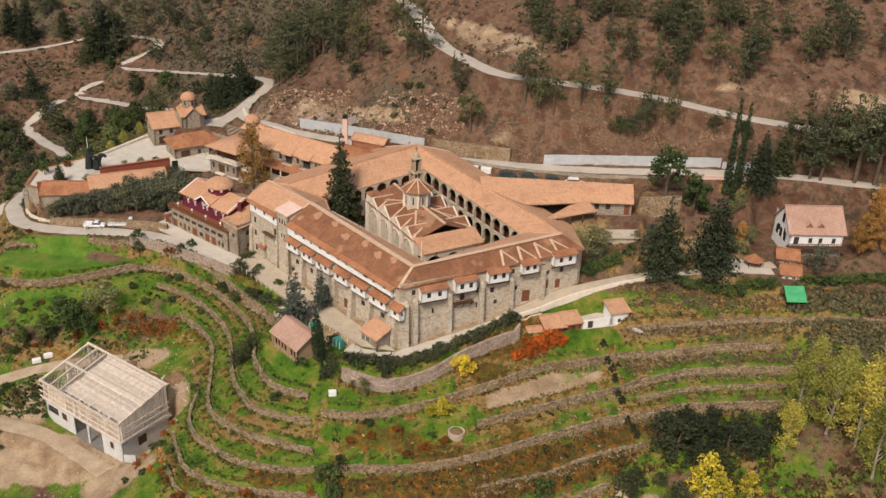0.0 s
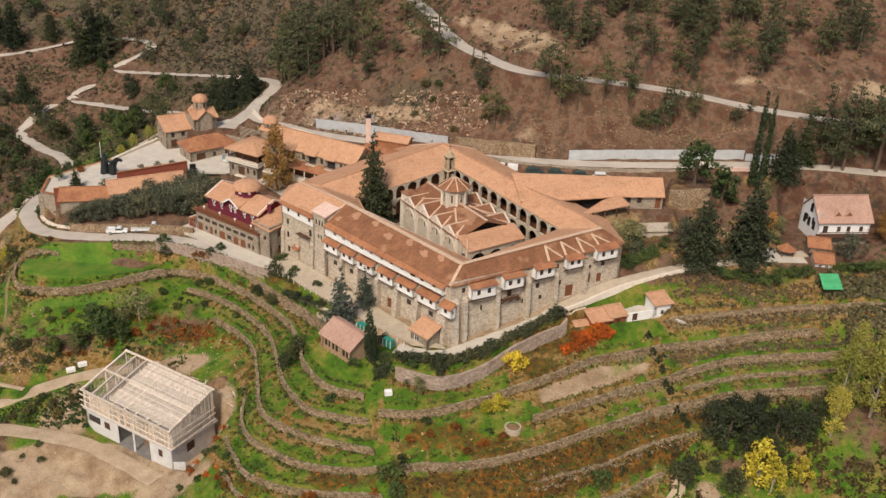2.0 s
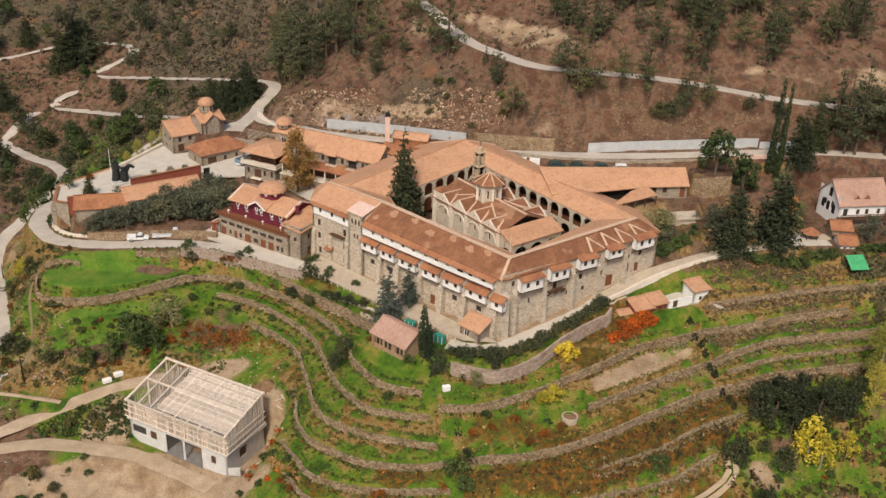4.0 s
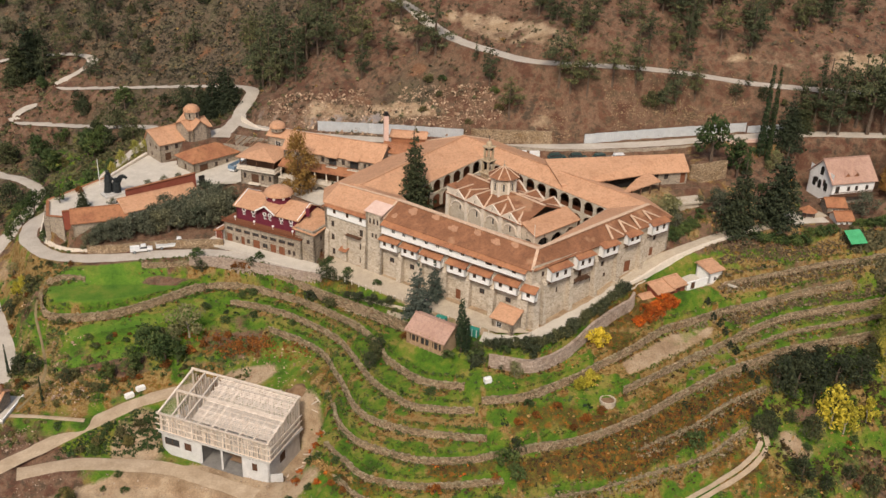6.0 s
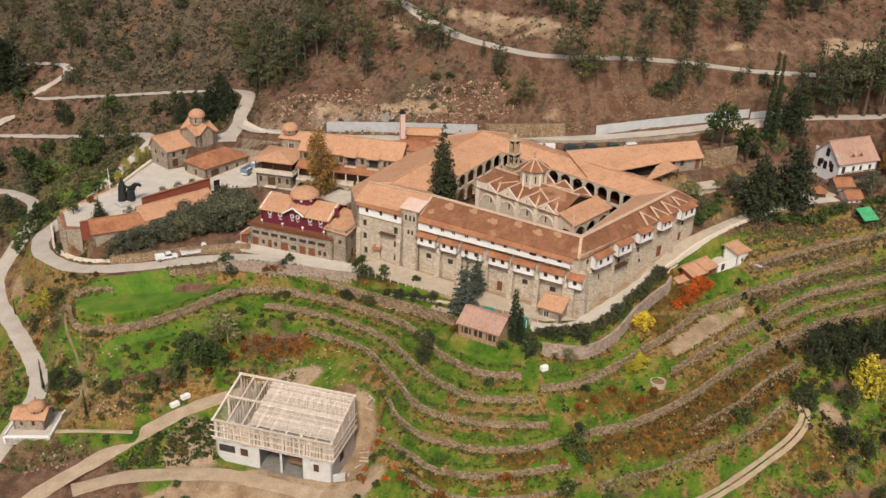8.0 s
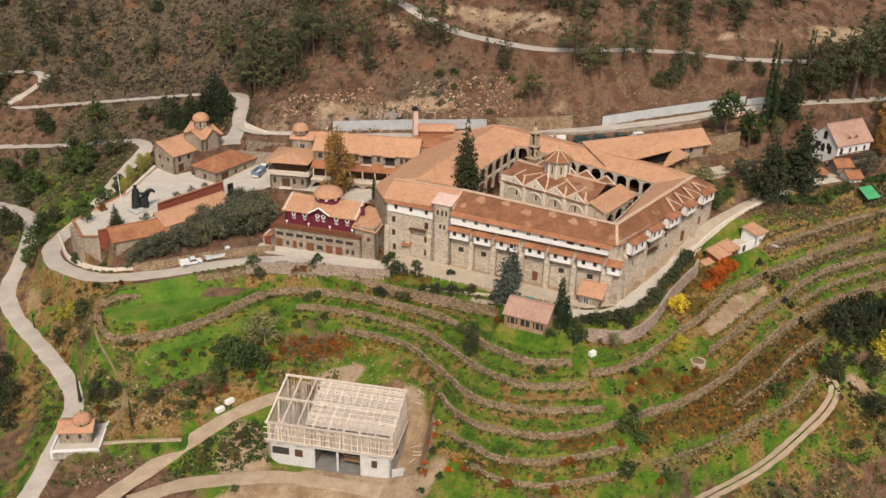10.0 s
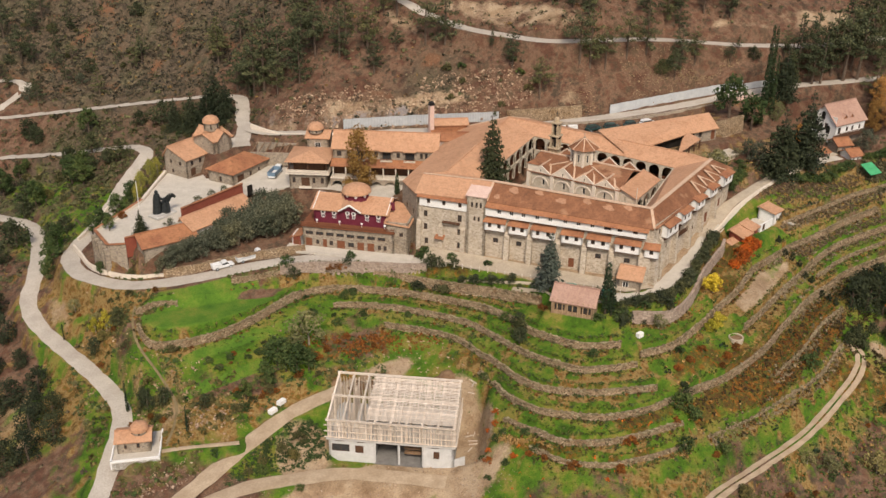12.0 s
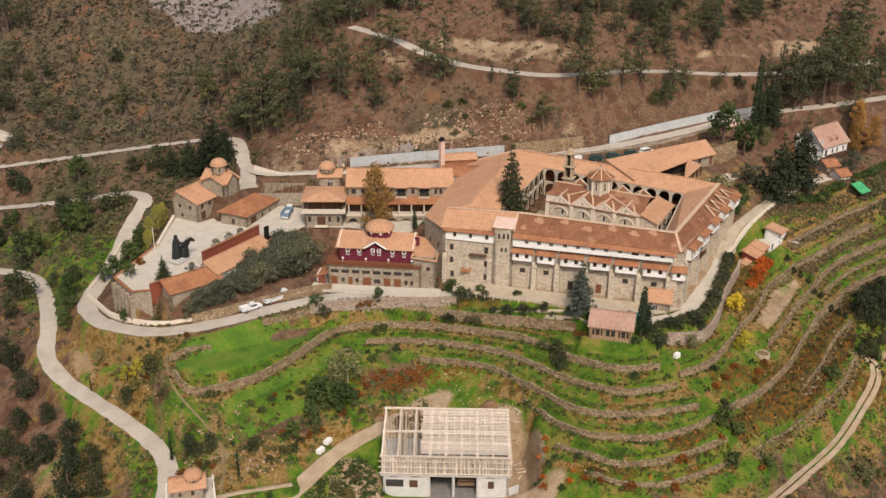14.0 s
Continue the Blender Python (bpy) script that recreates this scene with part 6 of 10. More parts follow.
# red gate house beside it
gate = root("gate_lodge", "small white and red lodge with tiled roof", "lodge")
wall(gate, pm(-5.0, 2.4), pm(-2.8, 2.4), 5.8, 9.6, M_REDWALL, [(1.1, 6.4, 1.2, 2.2, "doorred")], 0.3)
wall(gate, pm(-5.0, -1.6), pm(-5.0, 2.4), 5.8, 9.6, M_WHITE, [(2, 6.4, 1.2, 2.2, "door")], 0.3)
wall(gate, pm(-2.8, 2.4), pm(-2.8, -1.6), 5.8, 9.6, M_WHITE, (), 0.3)
slab("roof", [pm(-5.4, 2.8, 9.4), pm(-2.3, 2.8, 10.3), pm(-2.3, -2.0, 10.3), pm(-5.4, -2.0, 9.4)], M_TILE_RUST, gate)

# ---- other buildings ----
def frame_of(a, b):
    a, b = Vector(a), Vector(b)
    d = (b - a).normalized()
    return a, d, Vector((d.y, -d.x)), (b - a).length


def gable_house(parent, a, b, deep, z0, ze, zr, mat, roof, front=(), side=(), over=0.45, ridge_at=0.5, left=(), fresh=True, ze_back=None):
    """A plain gabled block: front from a to b with its outside on the right hand, ridge along the front."""
    a, d, n, l = frame_of(a, b)
    P = lambda s, w, z=None: ((a + d * s - n * w).x, (a + d * s - n * w).y) if z is None else ((a + d * s - n * w).x, (a + d * s - n * w).y, z)
    zb = ze if ze_back is None else ze_back
    wall(parent, P(0, 0), P(l, 0), z0, ze, mat, front)
    wall(parent, P(l, 0), P(l, deep), z0, ze, mat, side, z1b=zb)
    wall(parent, P(l, deep), P(0, deep), z0, zb, mat)
    wall(parent, P(0, deep), P(0, 0), z0, zb, mat, left, z1b=ze)
    r = deep * ridge_at
    for s in (0.02, l - 0.3):
        shape("gable", [P(s, 0, ze), P(s, deep, zb), P(s, r, zr - 0.1), P(s + 0.28, 0, ze), P(s + 0.28, deep, zb), P(s + 0.28, r, zr - 0.1)], [(0, 1, 2), (5, 4, 3), (0, 3, 4, 1), (1, 4, 5, 2), (2, 5, 3, 0)], mat, parent)
    dz0 = over * (zr - ze) / max(r, 0.1)
    dz1 = over * (zr - zb) / max(deep - r, 0.1)
    slab("roof", [P(-over, -over, ze - dz0 + 0.15), P(l + over, -over, ze - dz0 + 0.15), P(l + over, r, zr + 0.15), P(-over, r, zr + 0.15)], roof, parent)
    if deep - r > 0.1:
        slab("roof", [P(-over, r, zr + 0.15), P(l + over, r, zr + 0.15), P(l + over, deep + over, zb - dz1 + 0.15), P(-over, deep + over, zb - dz1 + 0.15)], roof, parent)
    cap(parent, P(-over, r, zr + 0.15), P(l + over, r, zr + 0.15), 0.35, roof if fresh else None)
    return P


def hip_house(parent, a, b, deep, z0, ze, zr, mat, roof, front=(), side=(), over=0.6, left=()):
    a, d, n, l = frame_of(a, b)
    P = lambda s, w, z=None: ((a + d * s - n * w).x, (a + d * s - n * w).y) if z is None else ((a + d * s - n * w).x, (a + d * s - n * w).y, z)
    wall(parent, P(0, 0), P(l, 0), z0, ze, mat, front)
    wall(parent, P(l, 0), P(l, deep), z0, ze, mat, side)
    wall(parent, P(l, deep), P(0, deep), z0, ze, mat)
    wall(parent, P(0, deep), P(0, 0), z0, ze, mat, left)
    h = min(l, deep) / 2
    c = [P(-over, -over, ze), P(l + over, -over, ze), P(l + over, deep + over, ze), P(-over, deep + over, ze)]
    if l >= deep:
        r0, r1 = P(h, deep / 2, zr), P(l - h, deep / 2, zr)
        planes = [[c[0], c[1], r1, r0], [c[1], c[2], r1], [c[2], c[3], r0, r1], [c[3], c[0], r0]]
    else:
        r0, r1 = P(l / 2, h, zr), P(l / 2, deep - h, zr)
        planes = [[c[0], c[1], r0], [c[1], c[2], r1, r0], [c[2], c[3], r1], [c[3], c[0], r0, r1]]
    for pl in planes:
        slab("roof", pl, roof, parent, 0.18)
    return P


def cupola(parent, x, y, z, r, mat=None, h=1.0):
    bm = bmesh.new()
    bmesh.ops.create_cone(bm, cap_ends=True, segments=10, radius1=r, radius2=r, depth=h, matrix=Matrix.Translation((x, y, z + h / 2)))
    part("drum", bm, M_STONE_DARK, parent)
    bm = bmesh.new()
    dome(bm, (x, y, z + h), r * 1.18, r * 0.95, 14, 4)
    part("dome", bm, mat or M_TILE, parent)
    for k in range(6):
        ang_k = math.radians(15 + 60 * k)
        bm = bmesh.new()
        box(bm, x + r * math.cos(ang_k), y + r * math.sin(ang_k), z + h * 0.55, 0.1, 0.3, h * 0.6, ang_k)
        # near-black boxes stand for the shade in the drum's slits
        part("slit_window", bm, M_DARK, parent)
    bm = bmesh.new()
    t = z + h + r * 0.95
    box(bm, x, y, t + 0.5, 0.07, 0.07, 1.0)
    box(bm, x, y, t + 0.65, 0.45, 0.07, 0.07)
    part("cross", bm, M_IRON, parent)


# north range with galleries over arches
north = root("north_range", "long stone range with balconies over an arched gallery", "house")
NA, NB = (-54.9, 244.4), (-31.6, 230.6)
win_n = [(1.6, 21.0, 1.2, 1.4), (4.0, 21.0, 0.8, 1.4), (7.0, 20.4, 2.0, 2.0), (11.2, 21.0, 1.0, 1.4), (14.0, 20.4, 2.2, 2.0), (17.0, 21.0, 0.9, 1.4), (20.0, 20.4, 2.4, 2.0), (23.0, 21.0, 0.7, 1.4), (24.3, 21.0, 0.7, 1.4), (26.2, 21.0, 0.7, 1.4)]
PN = gable_house(north, NA, NB, 9.0, 12, 23.3, 26.4, M_STONE_DARK, M_TILE, win_n)
slab("gallery_roof", [PN(-0.3, -3.0, 19.3), PN(27.3, -3.0, 19.3), PN(27.3, 0.1, 20.5), PN(-0.3, 0.1, 20.5)], M_TILE_RUST, north, 0.16)
for i in range(9):
    bm = bmesh.new()
    q = PN(0.4 + i * 3.25, -2.7)
    box(bm, q[0], q[1], 17.6, 0.28, 0.28, 3.3)
    part("gallery_post", bm, M_CREAM, north)
slab("gallery_floor", [PN(-0.3, -3.0, 16.2), PN(27.3, -3.0, 16.2), PN(27.3, 0.1, 16.2), PN(-0.3, 0.1, 16.2)], M_CREAM, north, 0.3)
wall(north, PN(0, -0.05), PN(27, -0.05), 16.2, 19.3, M_WOOD, (), 0.1, name="gallery_wall")
# near-black sheet behind these arches paints the gallery's shade
arcade(north, PN(-0.3, -2.9), PN(27.3, -2.9), 12.0, 15.9, 15.9, 8, M_STONE_DARK, 0.5, 0.22, 0.5, "arcade", M_DARK)
for s in (7.0, 14.0, 20.0):
    slab("balcony", [PN(s - 1.5, -1.1, 20.4), PN(s + 1.5, -1.1, 20.4), PN(s + 1.5, 0, 20.4), PN(s - 1.5, 0, 20.4)], M_CREAM, north, 0.2)
    bm = bmesh.new()
    for t in np.linspace(-1.45, 1.45, 9):
        beam(bm, PN(s + t, -1.05, 20.4), PN(s + t, -1.05, 21.3), 0.06, 0.06)
    beam(bm, PN(s - 1.5, -1.05, 21.3), PN(s + 1.5, -1.05, 21.3), 0.1, 0.1)
    part("balcony_rail", bm, M_IRON, north)
    slab("dormer_roof", [PN(s - 1.7, -1.2, 23.1), PN(s + 1.7, -1.2, 23.1), PN(s + 1.7, 1.6, 24.5), PN(s - 1.7, 1.6, 24.5)], M_TILE, north, 0.14)
small = root("north_chapel", "little stone chapel with ochre tiled dome", "chapel")
gable_house(small, (-58.6, 254.0), (-53.6, 251.0), 5.0, 13, 23.6, 24.8, M_STONE_DARK, M_TILE, [(2.9, 20, 1.6, 2.2, "white")])
cupola(small, -55.9, 254.3, 24.6, 1.9)

# chimney stack behind
stack = root("chimney_stack", "tall brick-red chimney with capped flue", "chimney")
bm = bmesh.new()
box(bm, -28.6, 240.4, 28.2, 1.2, 1.2, 8.6)
part("shaft", bm, M_PINK, stack)
bm = bmesh.new()
box(bm, -28.6, 240.4, 32.6, 1.5, 1.5, 0.25)
box(bm, -28.6, 240.4, 33.1, 1.0, 1.0, 0.5)
part("flue_cap", bm, M_IRON, stack)
plant = root("service_block", "low pink rendered service block with terracotta roof", "outbuilding")
gable_house(plant, (-30.5, 236.5), (-22.5, 231.5), 6.5, 15, 24.4, 25.6, M_PINK, M_TILE_RUST, [(2, 20.5, 0.9, 1.3), (5, 20.5, 0.9, 1.3)])
gable_house(plant, (-27.0, 242.0), (-18.5, 239.0), 4.0, 18, 26.3, 27.2, M_TILE_RUST, M_TILE)

# pavilion house with an open upper floor
pav = root("pavilion_house", "square stone house with roofed open terrace", "house")
a, d, n, l = frame_of((-66.2, 246.8), (-57.8, 241.8))
PP = lambda s, w, z=None: ((a + d * s - n * w).x, (a + d * s - n * w).y) if z is None else ((a + d * s - n * w).x, (a + d * s - n * w).y, z)
PD = 10.5
holes = [(1.2, 14.6, 0.8, 1.5), (4.2, 13.8, 2.2, 2.3, "door"), (6.4, 14.6, 0.8, 1.5), (8.6, 14.6, 0.8, 1.5)]
wall(pav, PP(0, 0), PP(l, 0), 12, 17.2, M_STONE_DARK, holes)
wall(pav, PP(l, 0), PP(l, PD), 12, 17.2, M_STONE_DARK, [(3, 14.4, 0.9, 1.4), (7, 14.4, 0.9, 1.4)])
wall(pav, PP(l, PD), PP(0, PD), 12, 17.2, M_STONE_DARK)
wall(pav, PP(0, PD), PP(0, 0), 12, 17.2, M_STONE_DARK, [(3, 14.4, 0.9, 1.4), (7, 14.4, 0.9, 1.4)])
slab("terrace_floor", [PP(-0.8, -0.8, 17.5), PP(l + 0.8, -0.8, 17.5), PP(l + 0.8, PD + 0.4, 17.5), PP(-0.8, PD + 0.4, 17.5)], M_CREAM, pav, 0.35)
wall(pav, PP(0.8, 1.8), PP(l - 0.8, 1.8), 17.5, 20.6, M_WOOD, (), 0.3, name="inner_wall")
wall(pav, PP(l - 0.8, 1.8), PP(l - 0.8, PD - 0.5), 17.5, 20.6, M_WOOD, (), 0.3, name="inner_wall")
for s, w in ((0, 0), (l, 0), (l, PD), (0, PD), (l / 2, 0), (0, PD / 2), (l, PD / 2)):
    bm = bmesh.new()
    q = PP(s, w)
    box(bm, q[0], q[1], 19.1, 0.3, 0.3, 3.2)
    part("post", bm, M_WOOD, pav)
for i in range(4):
    p0, p1 = [(-0.6, -0.6), (l + 0.6, -0.6), (l + 0.6, PD), (-0.6, PD)][i], [(-0.6, -0.6), (l + 0.6, -0.6), (l + 0.6, PD), (-0.6, PD)][(i + 1) % 4]
    bm = bmesh.new()
    beam(bm, PP(*p0, 18.3), PP(*p1, 18.3), 0.2, 0.14)
    part("handrail", bm, M_CREAM, pav)
    bm = bmesh.new()
    beam(bm, PP(*p0, 17.9), PP(*p1, 17.9), 0.12, 0.5)
    part("parapet", bm, M_CREAM, pav)
c4 = [PP(-0.9, -0.9, 20.6), PP(l + 0.9, -0.9, 20.6), PP(l + 0.9, PD + 0.6, 20.6), PP(-0.9, PD + 0.6, 20.6)]
r0, r1 = PP(l / 2, 4.2, 22.1), PP(l / 2, PD - 4.2, 22.1)
for pl in ([c4[0], c4[1], r0], [c4[1], c4[2], r1, r0], [c4[2], c4[3], r1], [c4[3], c4[0], r0, r1]):
    slab("roof", pl, M_TILE, pav, 0.2)
slab("balcony", [PP(2.6, -1.2, 13.7), PP(5.8, -1.2, 13.7), PP(5.8, 0, 13.7), PP(2.6, 0, 13.7)], M_CREAM, pav, 0.2)

# two-storey stone house and chapel by the square
sq = root("square_house", "two-storey rubble stone house with orange tiles", "house")
gable_house(sq, (-88.0, 267.4), (-79.9, 272.2), 8.5, 10.5, 17.0, 19.5, M_STONE_DARK, M_TILE, [(2.0, 15, 1.0, 1.3), (5.0, 15, 1.0, 1.3), (8.2, 15.2, 0.8, 1.2), (2.2, 12.1, 1.8, 2.2, "door"), (6.5, 12.4, 0.9, 1.1)], left=[(2.5, 15, 0.9, 1.1), (6.0, 15, 0.9, 1.1), (3, 12.4, 0.9, 1.1)], ridge_at=0.78)
chapel = root("hill_chapel", "rubble stone chapel with tiled dome and cross", "chapel")
gable_house(chapel, (-80.0, 268.8), (-74.2, 272.2), 7.5, 11.5, 20.6, 22.2, M_STONE_DARK, M_TILE, [(3.4, 17.1, 1.3, 2.3, "white")], [(3.5, 17.6, 0.7, 1.5)])
_, cd, cn, _ = frame_of((-80.0, 268.8), (-74.2, 272.2))
PC = lambda s, w: tuple(Vector((-80.0, 268.8)) + cd * s - cn * w)
gable_house(chapel, PC(1.1, 8.1), PC(1.1, -0.5), 4.4, 11.5, 20.9, 22.8, M_STONE_DARK, M_TILE)
cupola(chapel, PC(3.3, 3.8)[0], PC(3.3, 3.8)[1], 22.5, 2.0, None, 2.2)
shop = root("square_shop", "low stone shop with old mottled hipped tiles", "shop")
hip_house(shop, (-83.3, 263.0), (-78.6, 256.0), 14.0, 11.2, 15.6, 18.2, M_STONE_DARK, M_TILE_RUST, [(4.0, 12.6, 0.9, 1.5)], [(3.0, 11.9, 2.6, 2.6, "door"), (7, 13, 0.9, 1.3), (10.5, 13, 0.8, 1.2)])
ruin = root("roofless_shed", "roofless shed with bare dark timbers and rusty sheets", "shed")
for i in range(7):
    bm = bmesh.new()
    beam(bm, (-70.0 + i * 1.6, 266.8 - i * 0.9, 17.2), (-67.0 + i * 1.6, 271.4 - i * 0.9, 18.0), 0.2, 0.2)
    part("rafter", bm, M_BOARD, ruin)
wall(ruin, (-70.8, 266.4), (-60.0, 260.4), 12, 17.1, M_STONE_DARK)
wall(ruin, (-57.0, 265.8), (-67.4, 271.8), 12, 17.9, M_STONE_DARK)

# square with the monument
COURT = [(-115.0, 247.5), (-113.6, 238.2), (-107.2, 236.6), (-95.8, 242.2), (-78.2, 249.2), (-66.0, 247.5), (-57.0, 240.0), (-47.0, 227.0), (-34.0, 235.5), (-56.0, 250.0), (-64.0, 262.0), (-70.0, 268.0), (-78.0, 268.5), (-88.0, 266.8), (-92.0, 274.0), (-101.7, 259.0)]
court_z = lambda x, y: 9.35 + 0.07 * (x + 115) + 0.02 * (y - 238)
tagged(slab("pavement", [(x, y, court_z(x, y) + 0.12) for x, y in COURT], M_PAVE, None, 0.5), "pale concrete square before the monastery", "pavement", kind="structure")


def court_wall(pts, h, mat, capmat, t=0.35, down=0.0, label=""):
    r = root("parapet_wall", label, "wall")
    for p, q in zip(pts, pts[1:]):
        z0, z1 = court_z(*p), court_z(*q)
        wall(r, p, q, min(z0, z1) - down - 0.2, z0 + h, mat, (), t, z1 + h)
        cap(r, (p[0], p[1], z0 + h), (q[0], q[1], z1 + h), t + 0.25, capmat)


court_wall([(-115.2, 247.5), (-113.8, 238.0), (-110.0, 236.2)], 0.5, M_STONE_DARK, M_TILE_RUST, 0.5, 8.5, "tall rubble bastion wall with terracotta coping")
for i in range(5):
    p = Vector((-115.2, 247.5)).lerp(Vector((-113.8, 238.0)), i / 4)
    bm = bmesh.new()
    box(bm, p.x - 0.4, p.y, 4.5, 1.2, 0.9, 8.6, 0.15)
    tagged(part("pier", bm, M_STONE_DARK, None), "rubble stone pier against the bastion", "pier", "bastion piers")
court_wall([(-101.7, 259.0), (-115.2, 247.5)], 0.7, M_CREAM, M_TILE_RUST, 0.4, 2.0, "low parapet with terracotta coping")
court_wall([(-92.5, 274.5), (-101.7, 259.0)], 0.7, M_CREAM, M_CREAM, 0.4, 2.0, "low pale parapet along the square")
court_wall([(-110.0, 236.4), (-106.6, 236.6)], 1.9, M_REDWALL, M_TILE_RUST, 0.35, 3, "red painted wall beside the square")
court_wall([(-95.2, 242.4), (-78.0, 249.0)], 3.3, M_REDWALL, M_TILE_RUST, 0.35, 1, "long red painted wall beside the square")
low = root("low_range", "low stone range with rust tiles below the square", "house")
gable_house(low, (-106.9, 231.0), (-94.0, 232.8), 4.6, 4.5, 10.6, 12.4, M_STONE_DARK, M_TILE_RUST, [(5.2, 8.0, 0.8, 1.3), (8.6, 8.2, 0.8, 1.3)], ridge_at=0.93, ze_back=12.0)
gable_house(low, (-94.6, 234.0), (-77.2, 242.6), 4.4, 6, 11.6, 13.6, M_WHITE, M_TILE, [(1.2, 8.6, 0.8, 2.0, "door"), (5, 9.4, 0.8, 1.2), (9, 9.6, 0.8, 1.2)], ridge_at=0.93, ze_back=13.2)
bm = bmesh.new()
box(bm, -76.4, 248.2, 13.6, 1.6, 0.2, 2.8, 0.4)
tagged(part("notice_panel", bm, M_DARK, None), "black panel standing at the end of the red wall", "panel")

# monument: bronze figure and eagle, kept as plain mass
mon_base = root("monument", "dark bronze monument with wings on a stepped plinth", "monument")
mx, my = -98.8, 248.0
bm = bmesh.new()
box(bm, mx, my, 11.1, 6.0, 3.6, 0.5, 0.5)
box(bm, mx, my, 11.5, 4.6, 2.6, 0.5, 0.5)
part("plinth", bm, M_CONCRETE, mon_base)
bm = bmesh.new()
tube(bm, (mx - 1.3, my - 0.3, 11.6), (mx - 1.1, my - 0.2, 14.6), 1.15, 0.95, 10)
tube(bm, (mx - 1.1, my - 0.2, 14.6), (mx - 1.0, my - 0.2, 16.6), 1.05, 0.7, 10)
tube(bm, (mx - 0.6, my - 0.4, 15.8), (mx + 0.8, my - 0.6, 14.8), 0.4, 0.3, 8)
bmesh.ops.create_icosphere(bm, subdivisions=2, radius=0.5, matrix=Matrix.Translation((mx - 1.0, my - 0.2, 17.2)))
tube(bm, (mx + 0.7, my, 11.6), (mx + 0.9, my, 14.2), 1.3, 1.0, 9)
tube(bm, (mx + 0.9, my, 14.0), (mx + 0.7, my - 0.2, 15.4), 0.6, 0.3, 9)
part("bronze_mass", bm, M_BRONZE, mon_base)
bm = bmesh.new()
prev = Vector((mx + 1.1, my, 14.0))
for k in range(1, 8):
    t = k / 7
    cur = Vector((mx + 1.1 + 2.4 * t, my + 0.2, 14.0 + 1.7 * math.sin(t * 2.5)))
    beam(bm, prev, cur, 0.5, 1.7 - 1.1 * t)
    prev = cur
part("wing", bm, M_BRONZE, mon_base)
flag = root("flagpole", "white flagpole at the edge of the square", "flagpole")
bm = bmesh.new()
tube(bm, (-103.2, 255.5, 10.5), (-103.2, 255.5, 17.8), 0.09, 0.06, 8)
part("pole", bm, M_WHITE, flag)


# metal fences and walls behind the monastery
def sheet_fence(pts, h, label):
    r = root("sheet_fence", label, "fence")
    for p, q in zip(pts, pts[1:]):
        p, q = Vector(p), Vector(q)
        l = (q - p).length
        k = int(l / 3.0) + 1
        for i in range(k):
            a, b = p.lerp(q, i / k), p.lerp(q, (i + 1) / k)
            d = (b - a).normalized()
            n = Vector((d.y, -d.x, 0)) * 0.05
            v, f = [], []
            m = 12
            for j in range(m + 1):
                t = a.lerp(b, j / m) + n * (1 if j % 2 else -1)
                v += [t, t + Vector((0, 0, h + 0.06 * (i % 2)))]
            for j in range(m):
                f.append((2 * j, 2 * j + 2, 2 * j + 3, 2 * j + 1))
            back = len(v)
            v += [w - n * 1.2 for w in v]
            f += [tuple(x + back for x in reversed(g)) for g in f[:m]]
            shape("sheet", v, f, M_METAL, r)
            bm = bmesh.new()
            box(bm, a.x - n.x * 3, a.y - n.y * 3, a.z + h / 2, 0.12, 0.12, h + 0.3)
            part("post", bm, M_IRON, r)


sheet_fence([(-44.6, 263.6, 20.9), (-27, 252.2, 23.2), (-8.0, 240.6, 25.0)], 2.9, "pale corrugated metal fence along the road")
sheet_fence([(22.5, 231.7, 25.9), (34, 230.6, 26.8), (46, 229.2, 27.8), (57, 227.6, 28.7), (65.1, 226.4, 29.4)], 2.6, "pale corrugated metal fence along the road")
sheet_fence([(65.3, 226.0, 29.3), (77, 223.4, 30.4)], 1.9, "short run of corrugated metal fence")


def masonry_wall(pts, h, thick, mat, label, name="retaining_wall"):
    ln = flow(pts, 1.5)
    return stone_wall(name, ln, h, 1.0, thick, mat, label, ragged=False)


masonry_wall([(-6.0, 239.8, 24.3), (4, 236.5, 24.6), (14.2, 233.6, 25.0)], 4.0, 0.8, M_DRY, "tall squared rubble retaining wall by the road")
masonry_wall([(-1, 232.6, 23.6), (11, 229.2, 23.2), (30, 225.6, 23.6), (44, 223.9, 24.5), (58, 222.0, 25.7)], 2.7, 0.6, M_STONE_DARK, "rubble retaining wall below the upper road")
masonry_wall([(44.0, 212.8, 21.5), (48.5, 212.6, 21.8), (53.6, 212.7, 22.4)], 4.8, 0.8, M_DRY, "tall dark rubble wall beside the annex")
masonry_wall([(58.4, 221.6, 25.6), (63.5, 220.8, 26.0), (72, 218.8, 26.8)], 3.5, 0.8, M_PINK, "reddish block retaining wall")
masonry_wall([(-65.5, 283.5, 18.6), (-60, 273, 18.4), (-50, 263, 20.0), (-45, 258, 20.6)], 0.8, 0.4, M_CREAM, "low pale roadside wall", "roadside_wall")
masonry_wall([(-119.6, 262.0, 0.2), (-118.6, 254, 0.8), (-117.6, 245.5, 1.6), (-114.2, 237.2, 2.5), (-109.2, 231, 3.4), (-103.5, 227.8, 4.1)], 0.8, 0.35, M_CREAM, "low whitewashed wall around the bend", "roadside_wall")
masonry_wall([(-103.5, 227.5, 4.1), (-97, 225.6, 4.8), (-88, 225.2, 5.4), (-78, 223.4, 6.2), (-71, 221.5, 6.6)], 1.9, 0.6, M_DRY, "rubble wall holding the olive bank")
